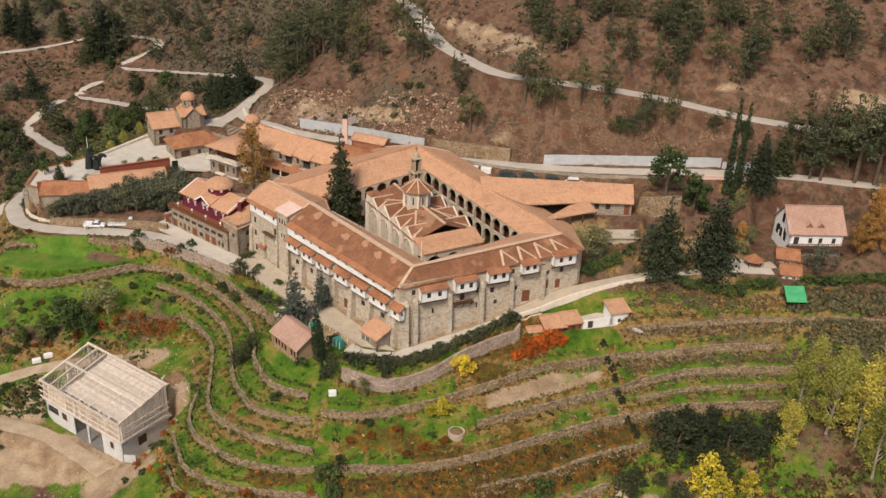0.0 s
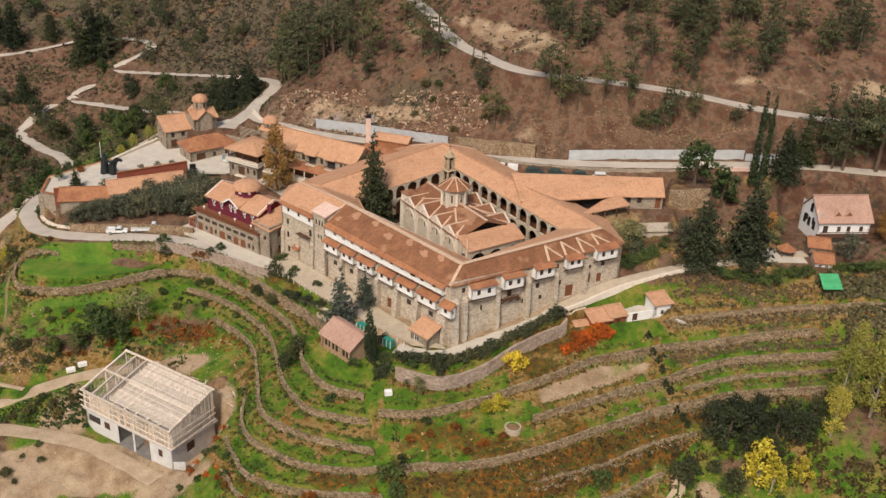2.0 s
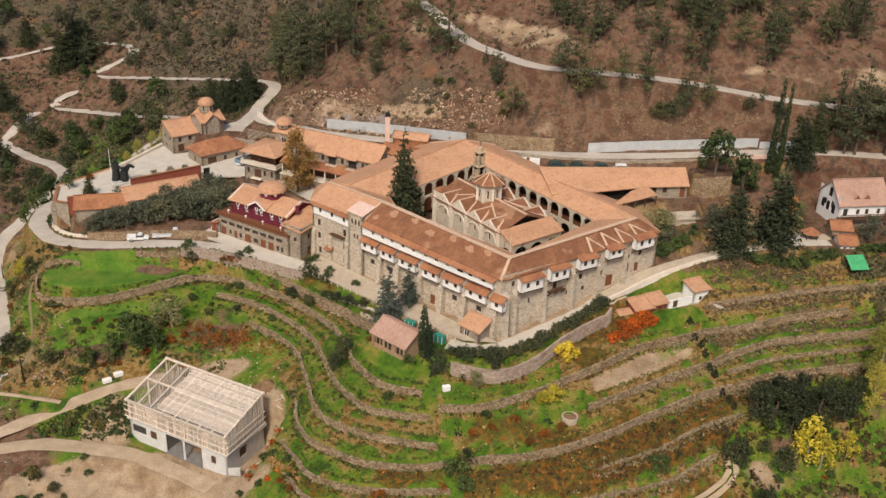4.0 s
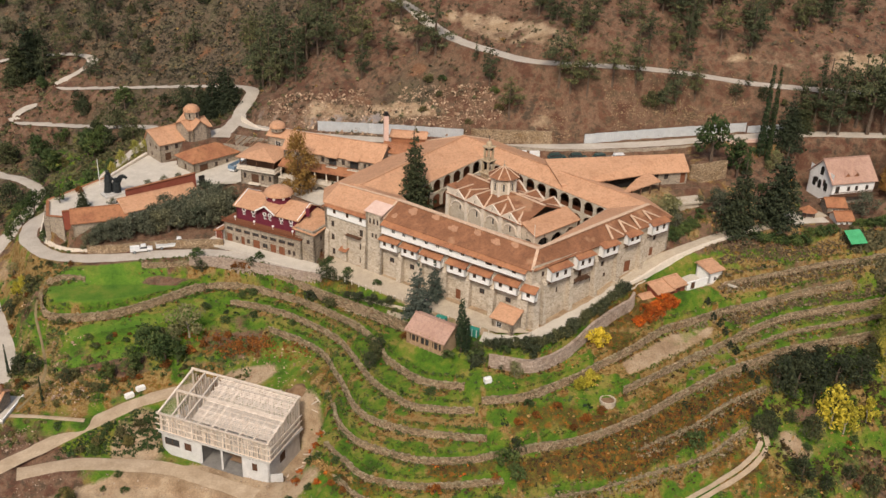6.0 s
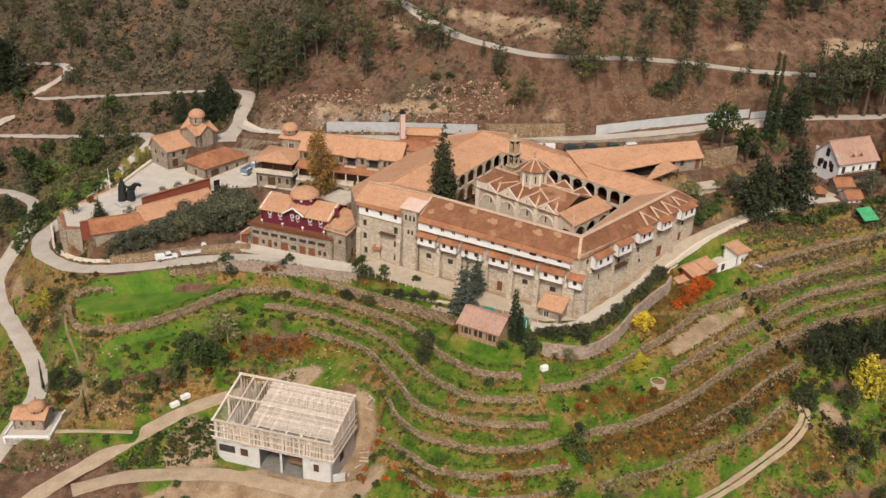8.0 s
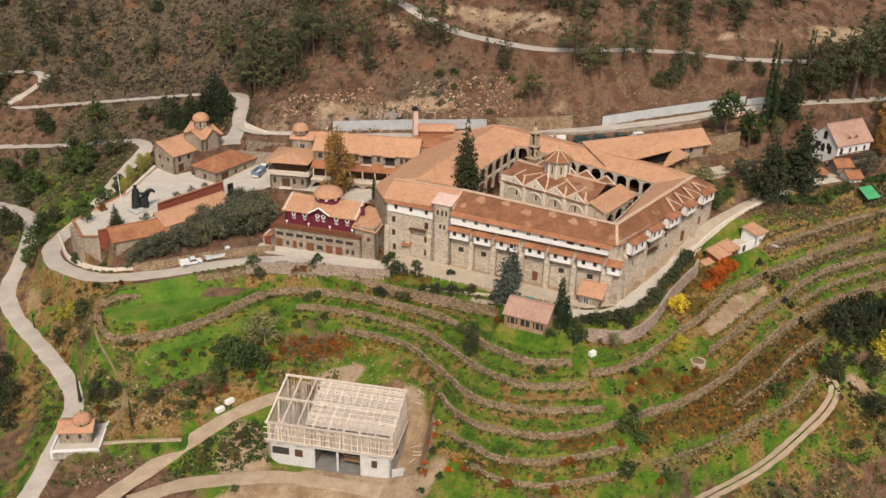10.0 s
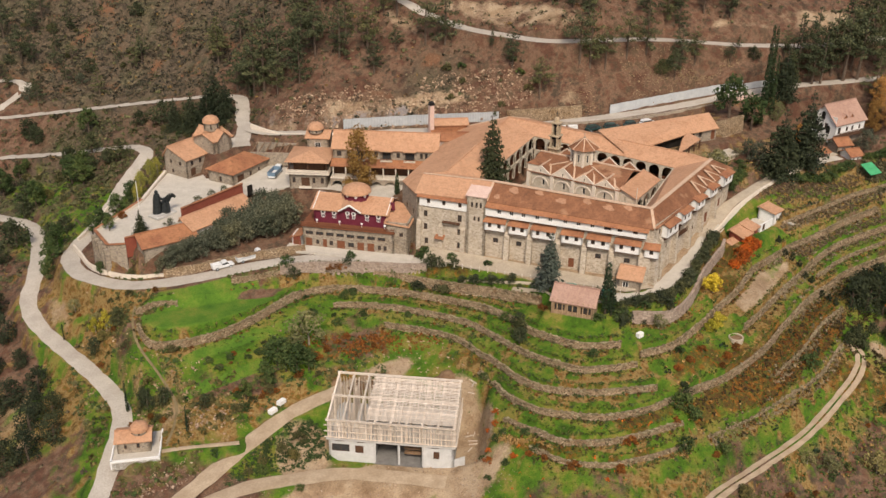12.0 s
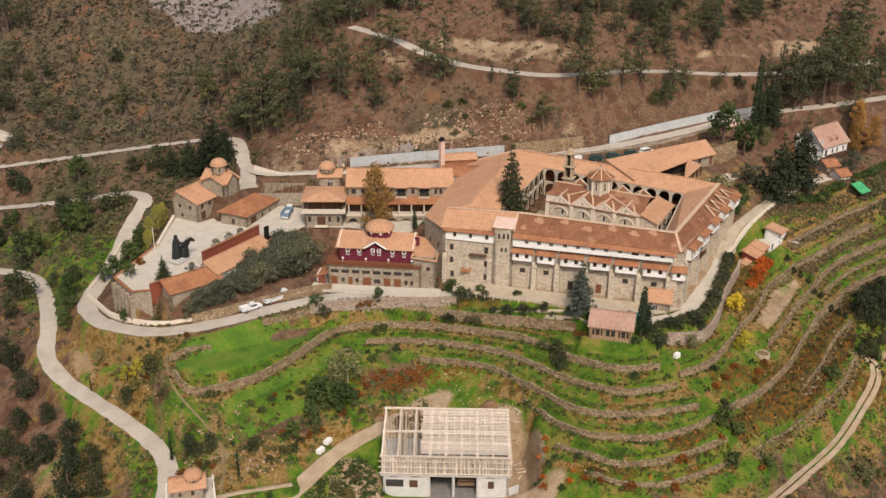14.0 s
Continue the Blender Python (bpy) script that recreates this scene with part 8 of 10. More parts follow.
# ---- vehicles ----
def car(name, x, y, z, turn, paint, label, kind="pickup"):
    r = root(name, label, "vehicle")
    m = Matrix.Translation((x, y, z)) @ Matrix.Rotation(turn, 4, "Z")
    r.matrix_basis = m
    L = {"pickup": 5.2, "truck": 6.6, "tipper": 6.6, "suv": 4.6}[kind]
    bm = bmesh.new()
    box(bm, 0, 0, 0.72, L, 1.85, 0.62, 0, 0.12)
    part("body", bm, paint, r)
    cab0, cab1 = {"pickup": (-0.3, 1.4), "truck": (1.5, 3.1), "tipper": (1.5, 3.2), "suv": (-2.0, 1.1)}[kind]
    v, f = [], []
    for zz, e, h in ((1.0, 0.0, 0.86), (2.3 if kind in ("truck", "tipper") else 1.75, 0.35, 0.72)):
        v += [(cab0 + e, -h, zz), (cab1 - e, -h, zz), (cab1 - e, h, zz), (cab0 + e, h, zz)]
    f = [(0, 1, 5, 4), (1, 2, 6, 5), (2, 3, 7, 6), (3, 0, 4, 7), (4, 5, 6, 7), (3, 2, 1, 0)]
    shape("cabin", v, f, paint, r)
    vv = [((p[0] - (cab0 + cab1) / 2) * 0.99 + (cab0 + cab1) / 2, p[1] * 1.02, 1.12 if p[2] < 1.5 else p[2] - 0.12) for p in v]
    shape("glass", vv, [f[0], f[1], f[2], f[3]], M_PANE, r)
    if kind != "suv":
        bm = bmesh.new()
        b0 = -L / 2
        rise, wide = (0.3, 1.2) if kind == "tipper" else (0.0, 1.0)
        b1 = cab0 - 0.1
        for sy in (-0.88, 0.88):
            box(bm, (b0 + b1) / 2, sy * wide, 1.2 + rise, b1 - b0, 0.08, 0.45 + 2 * rise)
        box(bm, b0 + 0.04, 0, 1.2 + rise, 0.08, 1.8 * wide, 0.45 + 2 * rise)
        box(bm, b1 - 0.04, 0, 1.25 + rise, 0.08, 1.8 * wide, 0.55 + 2 * rise)
        part("bed", bm, {"truck": M_METAL, "tipper": M_BLUE}.get(kind, paint), r)
    for sx in (-L * 0.31, L * 0.32):
        for sy in (-0.86, 0.86):
            bm = bmesh.new()
            tube(bm, (sx, sy - 0.12, 0.36), (sx, sy + 0.12, 0.36), 0.37, 0.37, 12)
            w = part("wheel", bm, M_RUBBER, r)
            bm = bmesh.new()
            tube(bm, (sx, sy - 0.14, 0.36), (sx, sy + 0.14, 0.36), 0.2, 0.2, 10)
            part("rim", bm, M_METAL, w)
    return r


car("pickup", -90.6, 223.9, 5.35, 0.12, M_CAR, "white pickup parked by the olive bank")
car("flatbed_truck", -83.9, 224.7, 5.75, 0.14, M_CAR, "white flatbed truck parked by the olive bank", "truck")
car("dark_car", -38.6, 231.2, 12.7, -0.5, M_CARDARK, "dark green car parked before the arched gallery", "suv")
car("tipper_truck", -66.8, 256.8, 13.1, 0.9, M_CAR, "white tipper truck with blue-grey bed beside the shop", "tipper")
for x, t in ((13.5, 0.1), (19.0, -0.1), (25.0, 0.15), (30.0, 0.0)):
    car("parked_car", x, 226.4 - (x - 13) * 0.12, 23.85, t, [M_CAR, M_CARDARK][int(x) % 2], "parked vehicle beside the retaining wall", "suv")
for x, y, w in ((3.6, 229.4, 1.0), (5.6, 229.0, 1.2), (8.2, 228.4, 2.6)):
    bm = bmesh.new()
    box(bm, x, y, 24.7, w, 0.9, 1.8, -0.2, 0.05)
    tagged(part("cooling_unit", bm, M_WHITE, None), "white cooling unit against the retaining wall", "cooling unit", "cooling units")
tk = root("water_tank", "small white tank on the terrace", "tank")
bm = bmesh.new()
box(bm, -20.2, 157.4, height_at(-20.2, 157.4) + 0.6, 1.5, 1.0, 1.1, 0.2, 0.08)
part("tank", bm, M_WHITE, tk)
bs = root("stone_basin", "round stone basin among the terraces", "basin")
bm = bmesh.new()
zb = height_at(4.0, 154.4)
for k in range(18):
    a0, a1 = 2 * math.pi * k / 18, 2 * math.pi * (k + 1) / 18
    beam(bm, (4.0 + 1.5 * math.cos(a0), 154.4 + 1.5 * math.sin(a0), zb + 0.05), (4.0 + 1.5 * math.cos(a1), 154.4 + 1.5 * math.sin(a1), zb + 0.05), 0.3, 1.3)
part("rim", bm, M_COURT, bs)
slab("basin_floor", [(4.0 + 1.45 * math.cos(0.35 * k), 154.4 + 1.45 * math.sin(0.35 * k), zb + 0.45) for k in range(18)], M_HEAP, bs, 0.3)
for x, y in ((-91.6, 185.2), (-89.3, 186.4)):
    bm = bmesh.new()
    box(bm, x, y, height_at(x, y) + 0.45, 1.9, 1.1, 0.9, 0.5, 0.05)
    tagged(part("white_crate", bm, M_WHITE, None), "white crate beside the dirt track", "crate", "crates by the track")

# ---- plants ----
def leaf_mesh(name, lobes, count, size, seed, mat, flat=0.0, shell=0.55):
    """A crown: many small bent leaf clumps spread through a few uneven lobes."""
    rng = np.random.default_rng(seed)
    vol = np.array([l[3] * l[4] * l[5] for l in lobes]) ** 0.75
    which = rng.choice(len(lobes), count, p=vol / vol.sum())
    lb = np.array(lobes)[which]
    dirs = rng.normal(size=(count, 3))
    dirs /= np.linalg.norm(dirs, axis=1, keepdims=True)
    rad = shell + (1.08 - shell) * rng.random(count) ** 0.6
    pos = lb[:, :3] + dirs * lb[:, 3:] * rad[:, None]
    nrm = dirs + rng.normal(scale=0.55, size=(count, 3))
    nrm[:, 2] += flat
    nrm /= np.linalg.norm(nrm, axis=1, keepdims=True)
    tan = np.cross(nrm, rng.normal(size=(count, 3)))
    tan /= np.linalg.norm(tan, axis=1, keepdims=True) + 1e-9
    bit = np.cross(nrm, tan)
    s = size * (0.55 + 0.9 * rng.random(count))[:, None]
    bend = nrm * s * 0.35
    quad = np.stack([pos - tan * s * 0.8 - bend, pos - bit * s * 0.42 + bend * 0.3, pos + tan * s * 0.8 - bend, pos + bit * s * 0.42 + bend * 0.2], 1)
    verts = quad.reshape(-1, 3)
    me = bpy.data.meshes.new(name)
    me.from_pydata(verts.tolist(), [], [tuple(range(4 * i, 4 * i + 4)) for i in range(count)])
    me.update()
    me.materials.append(mat)
    return me


def trunk_part(parent, h, r, limbs, seed, mat):
    rnd = random.Random(seed)
    bm = bmesh.new()
    mid = Vector((rnd.uniform(-0.2, 0.2), rnd.uniform(-0.2, 0.2), h * 0.5))
    top = Vector((rnd.uniform(-0.3, 0.3), rnd.uniform(-0.3, 0.3), h))
    tube(bm, (0, 0, -0.8), mid, r * 1.25, r * 0.8, 7)
    tube(bm, mid, top, r * 0.8, r * 0.25, 7)
    for z, length, rise in limbs:
        ak = rnd.uniform(0, 6.28)
        p = Vector((0, 0, z))
        tube(bm, p, p + Vector((math.cos(ak) * length, math.sin(ak) * length, rise)), r * 0.4, r * 0.12, 5)
    return part("trunk", bm, mat, parent)


def tree(name, label, category, group, h, r, limbs, lobes, count, size, seed, leaf, bark, flat=0.0, shell=0.55):
    t = root(name, label, category, group)
    trunk_part(t, h, r, limbs, seed, bark)
    ob = new("crown", leaf_mesh("crown", lobes, int(count * 1.4), size * 0.68, seed, leaf, flat, shell * 0.8))
    ob.parent = t
    return t


def lobes_round(h0, h1, rad, n, seed, squash=0.7):
    """Uneven tufts of differing size over a rounded crown, with gaps between them."""
    rnd = random.Random(seed)
    out = []
    n = n * 2
    for i in range(n):
        f = (i + rnd.uniform(-0.4, 0.4)) / max(1, n - 1)
        z = h0 + (h1 - h0) * f
        k = math.sin(math.pi * min(1, max(0, 0.2 + 0.75 * f))) * rad
        ak = i * 2.4 + rnd.uniform(-0.7, 0.7)
        q = k * rnd.uniform(0.35, 0.95)
        s = rad * rnd.uniform(0.22, 0.46)
        out.append((q * math.cos(ak), q * math.sin(ak), z, s, s, s * squash))
    return out


def lobes_cone(h0, h1, rad, tiers, seed, arms=5):
    """Drooping boughs in tiers, each a row of flat tufts that thin towards the tip."""
    rnd = random.Random(seed)
    out = []
    for i in range(tiers):
        f = i / (tiers - 1)
        z = h0 + (h1 - h0) * f
        k = rad * (1 - f) ** 0.85 + 0.3
        n = arms + 1 if f < 0.8 else 3
        for j in range(n):
            ak = 6.28 * j / n + rnd.uniform(-0.5, 0.5) + i * 0.7
            reach = k * rnd.uniform(0.7, 1.1)
            zz = z + rnd.uniform(-0.35, 0.35)
            for g in (0.3, 0.62, 0.92):
                s = (0.34 - 0.2 * g) * k + 0.22
                out.append((reach * g * math.cos(ak), reach * g * math.sin(ak), zz - 0.16 * reach * g, s, s, 0.2 + 0.1 * k * (1 - 0.5 * g)))
    out.append((0, 0, h1 + 0.2, 0.35, 0.35, 0.9))
    return out


def lobes_pine(h, rad, n, seed, bare, taper):
    """Boughs of flat needle clumps round a trunk, bare below, with an open uneven outline."""
    rnd = random.Random(seed)
    out = []
    for i in range(n):
        f = i / (n - 1)
        z = bare + (h - bare) * f
        k = rad * (0.75 + 0.45 * math.sin(math.pi * min(1.0, f * 1.15))) * (1 - f) ** taper + 0.25
        ak = i * 2.4 + rnd.uniform(-0.6, 0.6)
        reach = k * rnd.uniform(0.45, 1.05)
        for g in (0.45, 0.95):
            w = (0.2 + 0.24 * k) * rnd.uniform(0.8, 1.3)
            out.append((reach * g * math.cos(ak), reach * g * math.sin(ak), z + rnd.uniform(-0.3, 0.3) + 0.12 * reach * g, w, w, w * rnd.uniform(0.42, 0.62)))
    out.append((0.1, 0, h - 0.2, 0.55, 0.55, 0.5))
    return out


FIRST = {}


def plant(kind, x, y, scale=1.0, turn=None, z=None, stretch=1.0):
    """A copy of one of the plants below, at a place, resting on the ground."""
    rnd = random.Random(int(x * 71 + y * 37))
    key = kind if kind in KINDS else kind
    if key not in FIRST:
        FIRST[key] = KINDS[key]()
        ob = FIRST[key]
        fresh = True
    else:
        ob, fresh = FIRST[key], False
    turn = rnd.uniform(0, 6.28) if turn is None else turn
    zz = height_at(x, y) if z is None else z
    m = Matrix.Translation((x, y, zz)) @ Matrix.Rotation(turn, 4, "Z")
    if not fresh:
        ob = copy_thing(ob, m)
    ob.matrix_basis = m @ Matrix.Diagonal((scale, scale, scale * stretch, 1))
    return ob


PINE = "tall green pine on the dry hillside"
KINDS = {
    "pine_a": lambda: tree("pine_tree", PINE, "tree", "hillside pines", 9.6, 0.22, [(3.4, 2.2, 1.0), (5.0, 2.0, 1), (6.4, 1.6, 0.8), (4.2, 1.9, 0.9)], lobes_pine(10.0, 3.0, 20, 3, 2.2, 0.55), 820, 0.365, 11, L_PINE, M_BARK, 0.5, 0.1),
    "pine_b": lambda: tree("pine_tree", PINE, "tree", "hillside pines", 9.8, 0.2, [(3, 1.8, 0.6), (5, 1.5, 0.6), (6.6, 1.1, 0.5)], lobes_pine(10.4, 2.7, 24, 5, 1.2, 0.95), 820, 0.355, 12, L_PINE, M_BARK, 0.5, 0.1),
    "pine_c": lambda: tree("pine_tree", PINE, "tree", "hillside pines", 9.2, 0.22, [(4.4, 2.3, 1.4), (5.6, 2.1, 1.2), (6.6, 1.8, 1.0), (5.0, 2.0, 1.6)], lobes_pine(9.8, 3.5, 17, 8, 3.6, 0.42), 790, 0.375, 13, L_PINE, M_BARK, 0.5, 0.1),
    "cedar": lambda: tree("cedar_tree", "large dark conifer with layered branches", "tree", "dark conifers", 17, 0.42, [(5, 3.6, 0.5), (8, 3, 0.6), (11, 2, 0.5), (6.5, 3.2, 0.2)], lobes_cone(1.4, 17.2, 6.2, 16, 7, 6), 2800, 0.66, 21, L_CEDAR, M_BARK, 0.5),
    "fir": lambda: tree("fir_tree", "tall dark fir in the cloister", "tree", "", 20, 0.4, [(6, 2.6, 0.3), (9, 2.4, 0.3), (12, 1.8, 0.3)], lobes_cone(2.6, 21, 5.0, 22, 9, 7), 4600, 0.55, 22, L_CEDAR, M_BARK, 0.5),
    "blue_cedar": lambda: tree("blue_cedar", "grey-green young cedar before the long front", "tree", "", 12, 0.22, [(3, 2.4, 0.4), (5, 2, 0.4), (7, 1.6, 0.3)], lobes_cone(1.6, 12.6, 4.0, 12, 10, 5), 1500, 0.55, 23, leaves("grey_green_needles", (0.05, 0.065, 0.05), (0.075, 0.09, 0.07), (0.1, 0.115, 0.09)), M_BARK, 0.4, 0.4),
    "cypress": lambda: tree("cypress_tree", "slim dark green cypress by the buildings", "tree", "cypresses", 12, 0.2, [], [(0, 0, 1.5 + i * 1.05, 1.25 - abs(i - 3.5) * 0.12, 1.25 - abs(i - 3.5) * 0.12, 1.1) for i in range(10)], 620, 0.5, 24, L_CYPRESS, M_BARK, 0.0, 0.7),
    "slim_cypress": lambda: tree("cypress_tree", "very tall narrow cypress on the slope", "tree", "cypresses", 20, 0.2, [], [(0, 0, 1.5 + i * 1.45, 1.05 - 0.05 * i, 1.05 - 0.05 * i, 1.3) for i in range(14)], 760, 0.55, 25, L_CYPRESS, M_BARK, 0.0, 0.7),
    "olive": lambda: tree("olive_tree", "rounded grey-green olive on the bank", "tree", "olive grove", 3.2, 0.28, [(1.6, 1.4, 1.2), (1.8, 1.3, 1.1), (2, 1.2, 1)], lobes_round(1.6, 5.2, 2.9, 9, 14, 0.8), 700, 0.385, 26, L_OLIVE, M_BARK, 0.2, 0.25),
    "broad": lambda: tree("broadleaf_tree", "green broadleaf tree on the slope", "tree", "broadleaf trees", 4.4, 0.22, [(2, 1.4, 1.4), (2.6, 1.2, 1.2)], lobes_round(2.0, 6.2, 2.8, 9, 15, 0.8), 620, 0.5, 27, L_GREEN, M_BARK, 0.1),
    "dark_broad": lambda: tree("evergreen_oak", "dense dark evergreen oak on the slope", "tree", "evergreen oaks", 4.0, 0.24, [(2, 1.4, 1.2)], lobes_round(0.9, 5.6, 3.0, 11, 16, 0.75), 560, 0.5, 28, L_EVERGREEN, M_BARK, 0.1, 0.65),
    "scrub": lambda: tree("oak_scrub", "brownish green oak scrub on the slope", "shrub", "oak scrub", 1.4, 0.1, [(0.6, 0.8, 0.6)], lobes_round(0.4, 2.0, 1.7, 6, 17, 0.8), 260, 0.4, 29, L_OAK, M_BARK, 0.1),
    "yellow": lambda: tree("yellow_tree", "small tree in bright yellow autumn leaf", "tree", "yellow autumn trees", 3.0, 0.14, [(1.2, 1.0, 1.4), (1.6, 0.9, 1.3)], lobes_round(1.0, 5.0, 1.9, 8, 18, 1.0), 420, 0.4, 30, L_YELLOW, M_BARKPALE, 0.1),
    "yellow_bush": lambda: tree("yellow_bush", "rounded bush in bright yellow autumn leaf", "shrub", "yellow autumn bushes", 1.6, 0.1, [(0.5, 0.8, 0.9), (0.7, 0.7, 0.8)], lobes_round(0.6, 3.0, 1.7, 9, 39, 0.9), 620, 0.32, 39, L_YELLOW, M_BARKPALE, 0.1, 0.4),
    # dark oak leaf taken down to near-black, shade included in the colour
    "shade_oak": lambda: tree("holm_oak", "dense dark evergreen oak with shade put into its near-black leaf colour", "tree", "dark oaks", 4.2, 0.26, [(2, 1.4, 1.2), (2.4, 1.2, 1.0)], lobes_round(0.6, 6.0, 3.1, 13, 46, 0.8), 760, 0.46, 46, L_CEDAR, M_BARK, 0.1, 0.5),
    "poplar": lambda: tree("poplar_tree", "thin yellow-green poplar with bare twigs", "tree", "poplars", 11, 0.2, [(3 + i * 0.9, 1.6, 2.2) for i in range(8)], lobes_round(2.0, 12.5, 3.2, 16, 19, 1.15), 2300, 0.34, 31, L_YELGREEN, M_BARKPALE, 0.0, 0.0),
    "golden": lambda: tree("golden_tree", "slender tree with golden brown leaves", "tree", "golden trees", 10, 0.2, [(3 + i, 1.2, 1.8) for i in range(6)], lobes_round(2.0, 11.6, 3.5, 15, 20, 0.9), 2300, 0.4, 32, L_GOLD, M_BARK, 0.0, 0.3),
    "rust_bush": lambda: tree("rust_bush", "rust-red autumn bush on the terrace", "shrub", "rust bushes", 0.8, 0.07, [(0.3, 0.6, 0.5)], lobes_round(0.3, 1.3, 1.3, 6, 33, 0.8), 240, 0.3, 33, L_RUST, M_BARK, 0.1),
    "bush": lambda: tree("green_bush", "rounded green bush among the terraces", "shrub", "green bushes", 0.9, 0.08, [(0.3, 0.6, 0.5)], lobes_round(0.4, 1.6, 1.5, 7, 34, 0.85), 280, 0.34, 34, L_GREEN, M_BARK, 0.1),
    "brown_bush": lambda: tree("brown_bush", "dark rusty brown bush on the terraces", "shrub", "rust bushes", 0.8, 0.07, [(0.3, 0.6, 0.5)], lobes_round(0.3, 1.3, 1.3, 6, 38, 0.8), 240, 0.3, 38, L_RUSTDARK, M_BARK, 0.1),
    "hedge_bush": lambda: tree("hedge_bush", "dense dark green hedge bush", "hedge", "hedge above the wall", 0.9, 0.08, [(0.3, 0.6, 0.5)], lobes_round(0.4, 1.6, 1.5, 7, 36, 0.85), 340, 0.34, 36, L_HEDGE, M_BARK, 0.1),
    "ivy": lambda: tree("ivy_bush", "dark ivy beside the terrace stairs", "shrub", "ivy by the stairs", 1.2, 0.07, [(0.4, 0.4, 0.4)], lobes_round(0.3, 2.0, 1.0, 6, 37, 0.9), 300, 0.32, 37, L_CEDAR, M_BARK, 0.1),
    "quince": lambda: tree("fruit_tree", "pale leaved fruit tree on the terraces", "tree", "fruit trees", 2.6, 0.12, [(1.0, 1.2, 1.2), (1.3, 1.1, 1.0), (1.5, 1.0, 0.9)], lobes_round(1.2, 4.0, 2.4, 8, 35, 0.8), 420, 0.38, 35, leaves("pale_fruit_leaves", (0.13, 0.13, 0.055), (0.19, 0.18, 0.08), (0.25, 0.22, 0.1)), M_BARKPALE, 0.1, 0.3),
}

# named trees close to the buildings
plant("fir", -25.8, 212.0, 1.05, 0.4, 14.2, 1.1)
plant("golden", -51.6, 234.6, 1.3, 0.2, 12.6, 1.15)
plant("blue_cedar", -30.8, 177.0, 1.0, 0.5, 8.4, 1.02)
plant("blue_cedar", -26.2, 183.2, 0.7, 1.5, 8.8, 1.1)
plant("cypress", -24.2, 164.6, 1.05, 0.1, 7.2)
plant("cypress", -23.2, 163.8, 0.75, 0.9, 7.0)
plant("cypress", -43.6, 229.0, 0.62, 0.3, 12.4)
for x, y, s in ((46.5, 190.5, 1.05), (57.5, 192.8, 1.15)):
    plant("cedar", x, y, s)
plant("broad", 50.2, 214.5, 1.75)
plant("broad", 56.5, 212.0, 1.5)
plant("slim_cypress", 64.7, 217.0, 1.12)
plant("slim_cypress", 67.4, 218.2, 1.0)
plant("slim_cypress", 65.8, 214.8, 0.8)
plant("cedar", 72, 217.5, 0.85)
plant("cedar", 78, 222, 0.7)
for x, y, s in ((31.8, 197.0, 1.25), (33.8, 199.5, 0.9)):
    plant("quince", x, y, s * 1.35)
for x, y in ((92, 201), (95.5, 204), (94, 197)):
    plant("golden", x, y, 0.8)
plant("golden", 66, 203.5, 0.42)
plant("olive", 81.0, 193.5, 1.15)
plant("olive", 44.5, 196.0, 1.1)
for x, y, s in ((70, 161, 1.25), (76, 160, 1.35), (81, 157.5, 1.4), (86, 162, 1.35), (74, 167, 1.0), (79, 164, 1.15), (89, 156, 1.35), (67.5, 157, 0.9), (83, 152, 1.3)):
    plant("poplar", x, y, s)
for x, y, s in ((51.2, 148.6, 1.6), (53.6, 147.2, 1.2), (59.5, 148.8, 0.95)):
    plant("yellow", x, y, s * 1.15)
for x, y, s in ((43.8, 158.2, 1.25), (47, 156.4, 1.3), (48.5, 160.0, 1.1), (51.5, 157.4, 1.2), (54.0, 160.2, 1.05), (57, 157.4, 1.1), (60.5, 159.2, 1.0), (62, 156.8, 1.05), (65, 159.6, 1.0), (50.0, 154.0, 0.8), (55.5, 153.6, 0.75)):
    plant("shade_oak", x, y, s)
for x, y in ((36, 151), (37.5, 148.2), (43, 150.5)):
    plant("dark_broad", x, y, 0.5)
for x, y, s in ((4.9, 164.4, 1.45), (1.0, 157.8, 1.2), (-1.2, 157.0, 0.9)):
    plant("yellow_bush", x, y, s)
plant("quince", -79.0, 197.5, 1.9)
plant("quince", -14.5, 158.6, 0.8)
for x, y, s in ((-47.9, 200.2, 0.62), (-46.4, 199.0, 0.5), (-43.7, 196.4, 0.5), (-35.6, 184.2, 0.45), (-76.3, 214.6, 0.55), (-64.6, 210.6, 0.42)):
    plant("dark_broad", x, y, s)
for x, y in ((-68.2, 212.0), (-66.8, 211.4), (-65.8, 210.9)):
    plant("brown_bush", x, y, 1.1)
plant("quince", -82.5, 196.0, 1.1)
plant("broad", -86.0, 192.5, 1.0)
plant("broad", -81.5, 191.0, 0.8)

# olive grove on the bank above the parked vehicles
grove = random.Random(3)
for i in range(30):
    f = i / 29
    for k in range(2 if f > 0.4 and i % 2 else 1):
        x = -103 + 33 * f + grove.uniform(-0.8, 0.8)
        y = 227.6 + 7.0 * f + k * 3.6 + grove.uniform(-0.6, 1.8)
        plant("olive", x, y, grove.uniform(0.7, 0.95) + 0.42 * f)
for x, y, s in ((-75, 242.5, 1.25), (-72.5, 240.0, 1.35), (-70, 237, 1.25), (-69, 242, 0.95), (-77.5, 239.0, 1.3), (-81, 236.6, 1.2), (-84.5, 235.0, 1.1), (-74.5, 236.4, 1.3), (-79.0, 234.2, 1.2)):
    plant("olive", x, y, s)
for x, y, s in ((-90, 247.5, 0.6), (-86, 249, 0.6), (-82.5, 250.5, 0.55), (-98.5, 241.5, 0.5)):
    plant("olive", x, y, s)
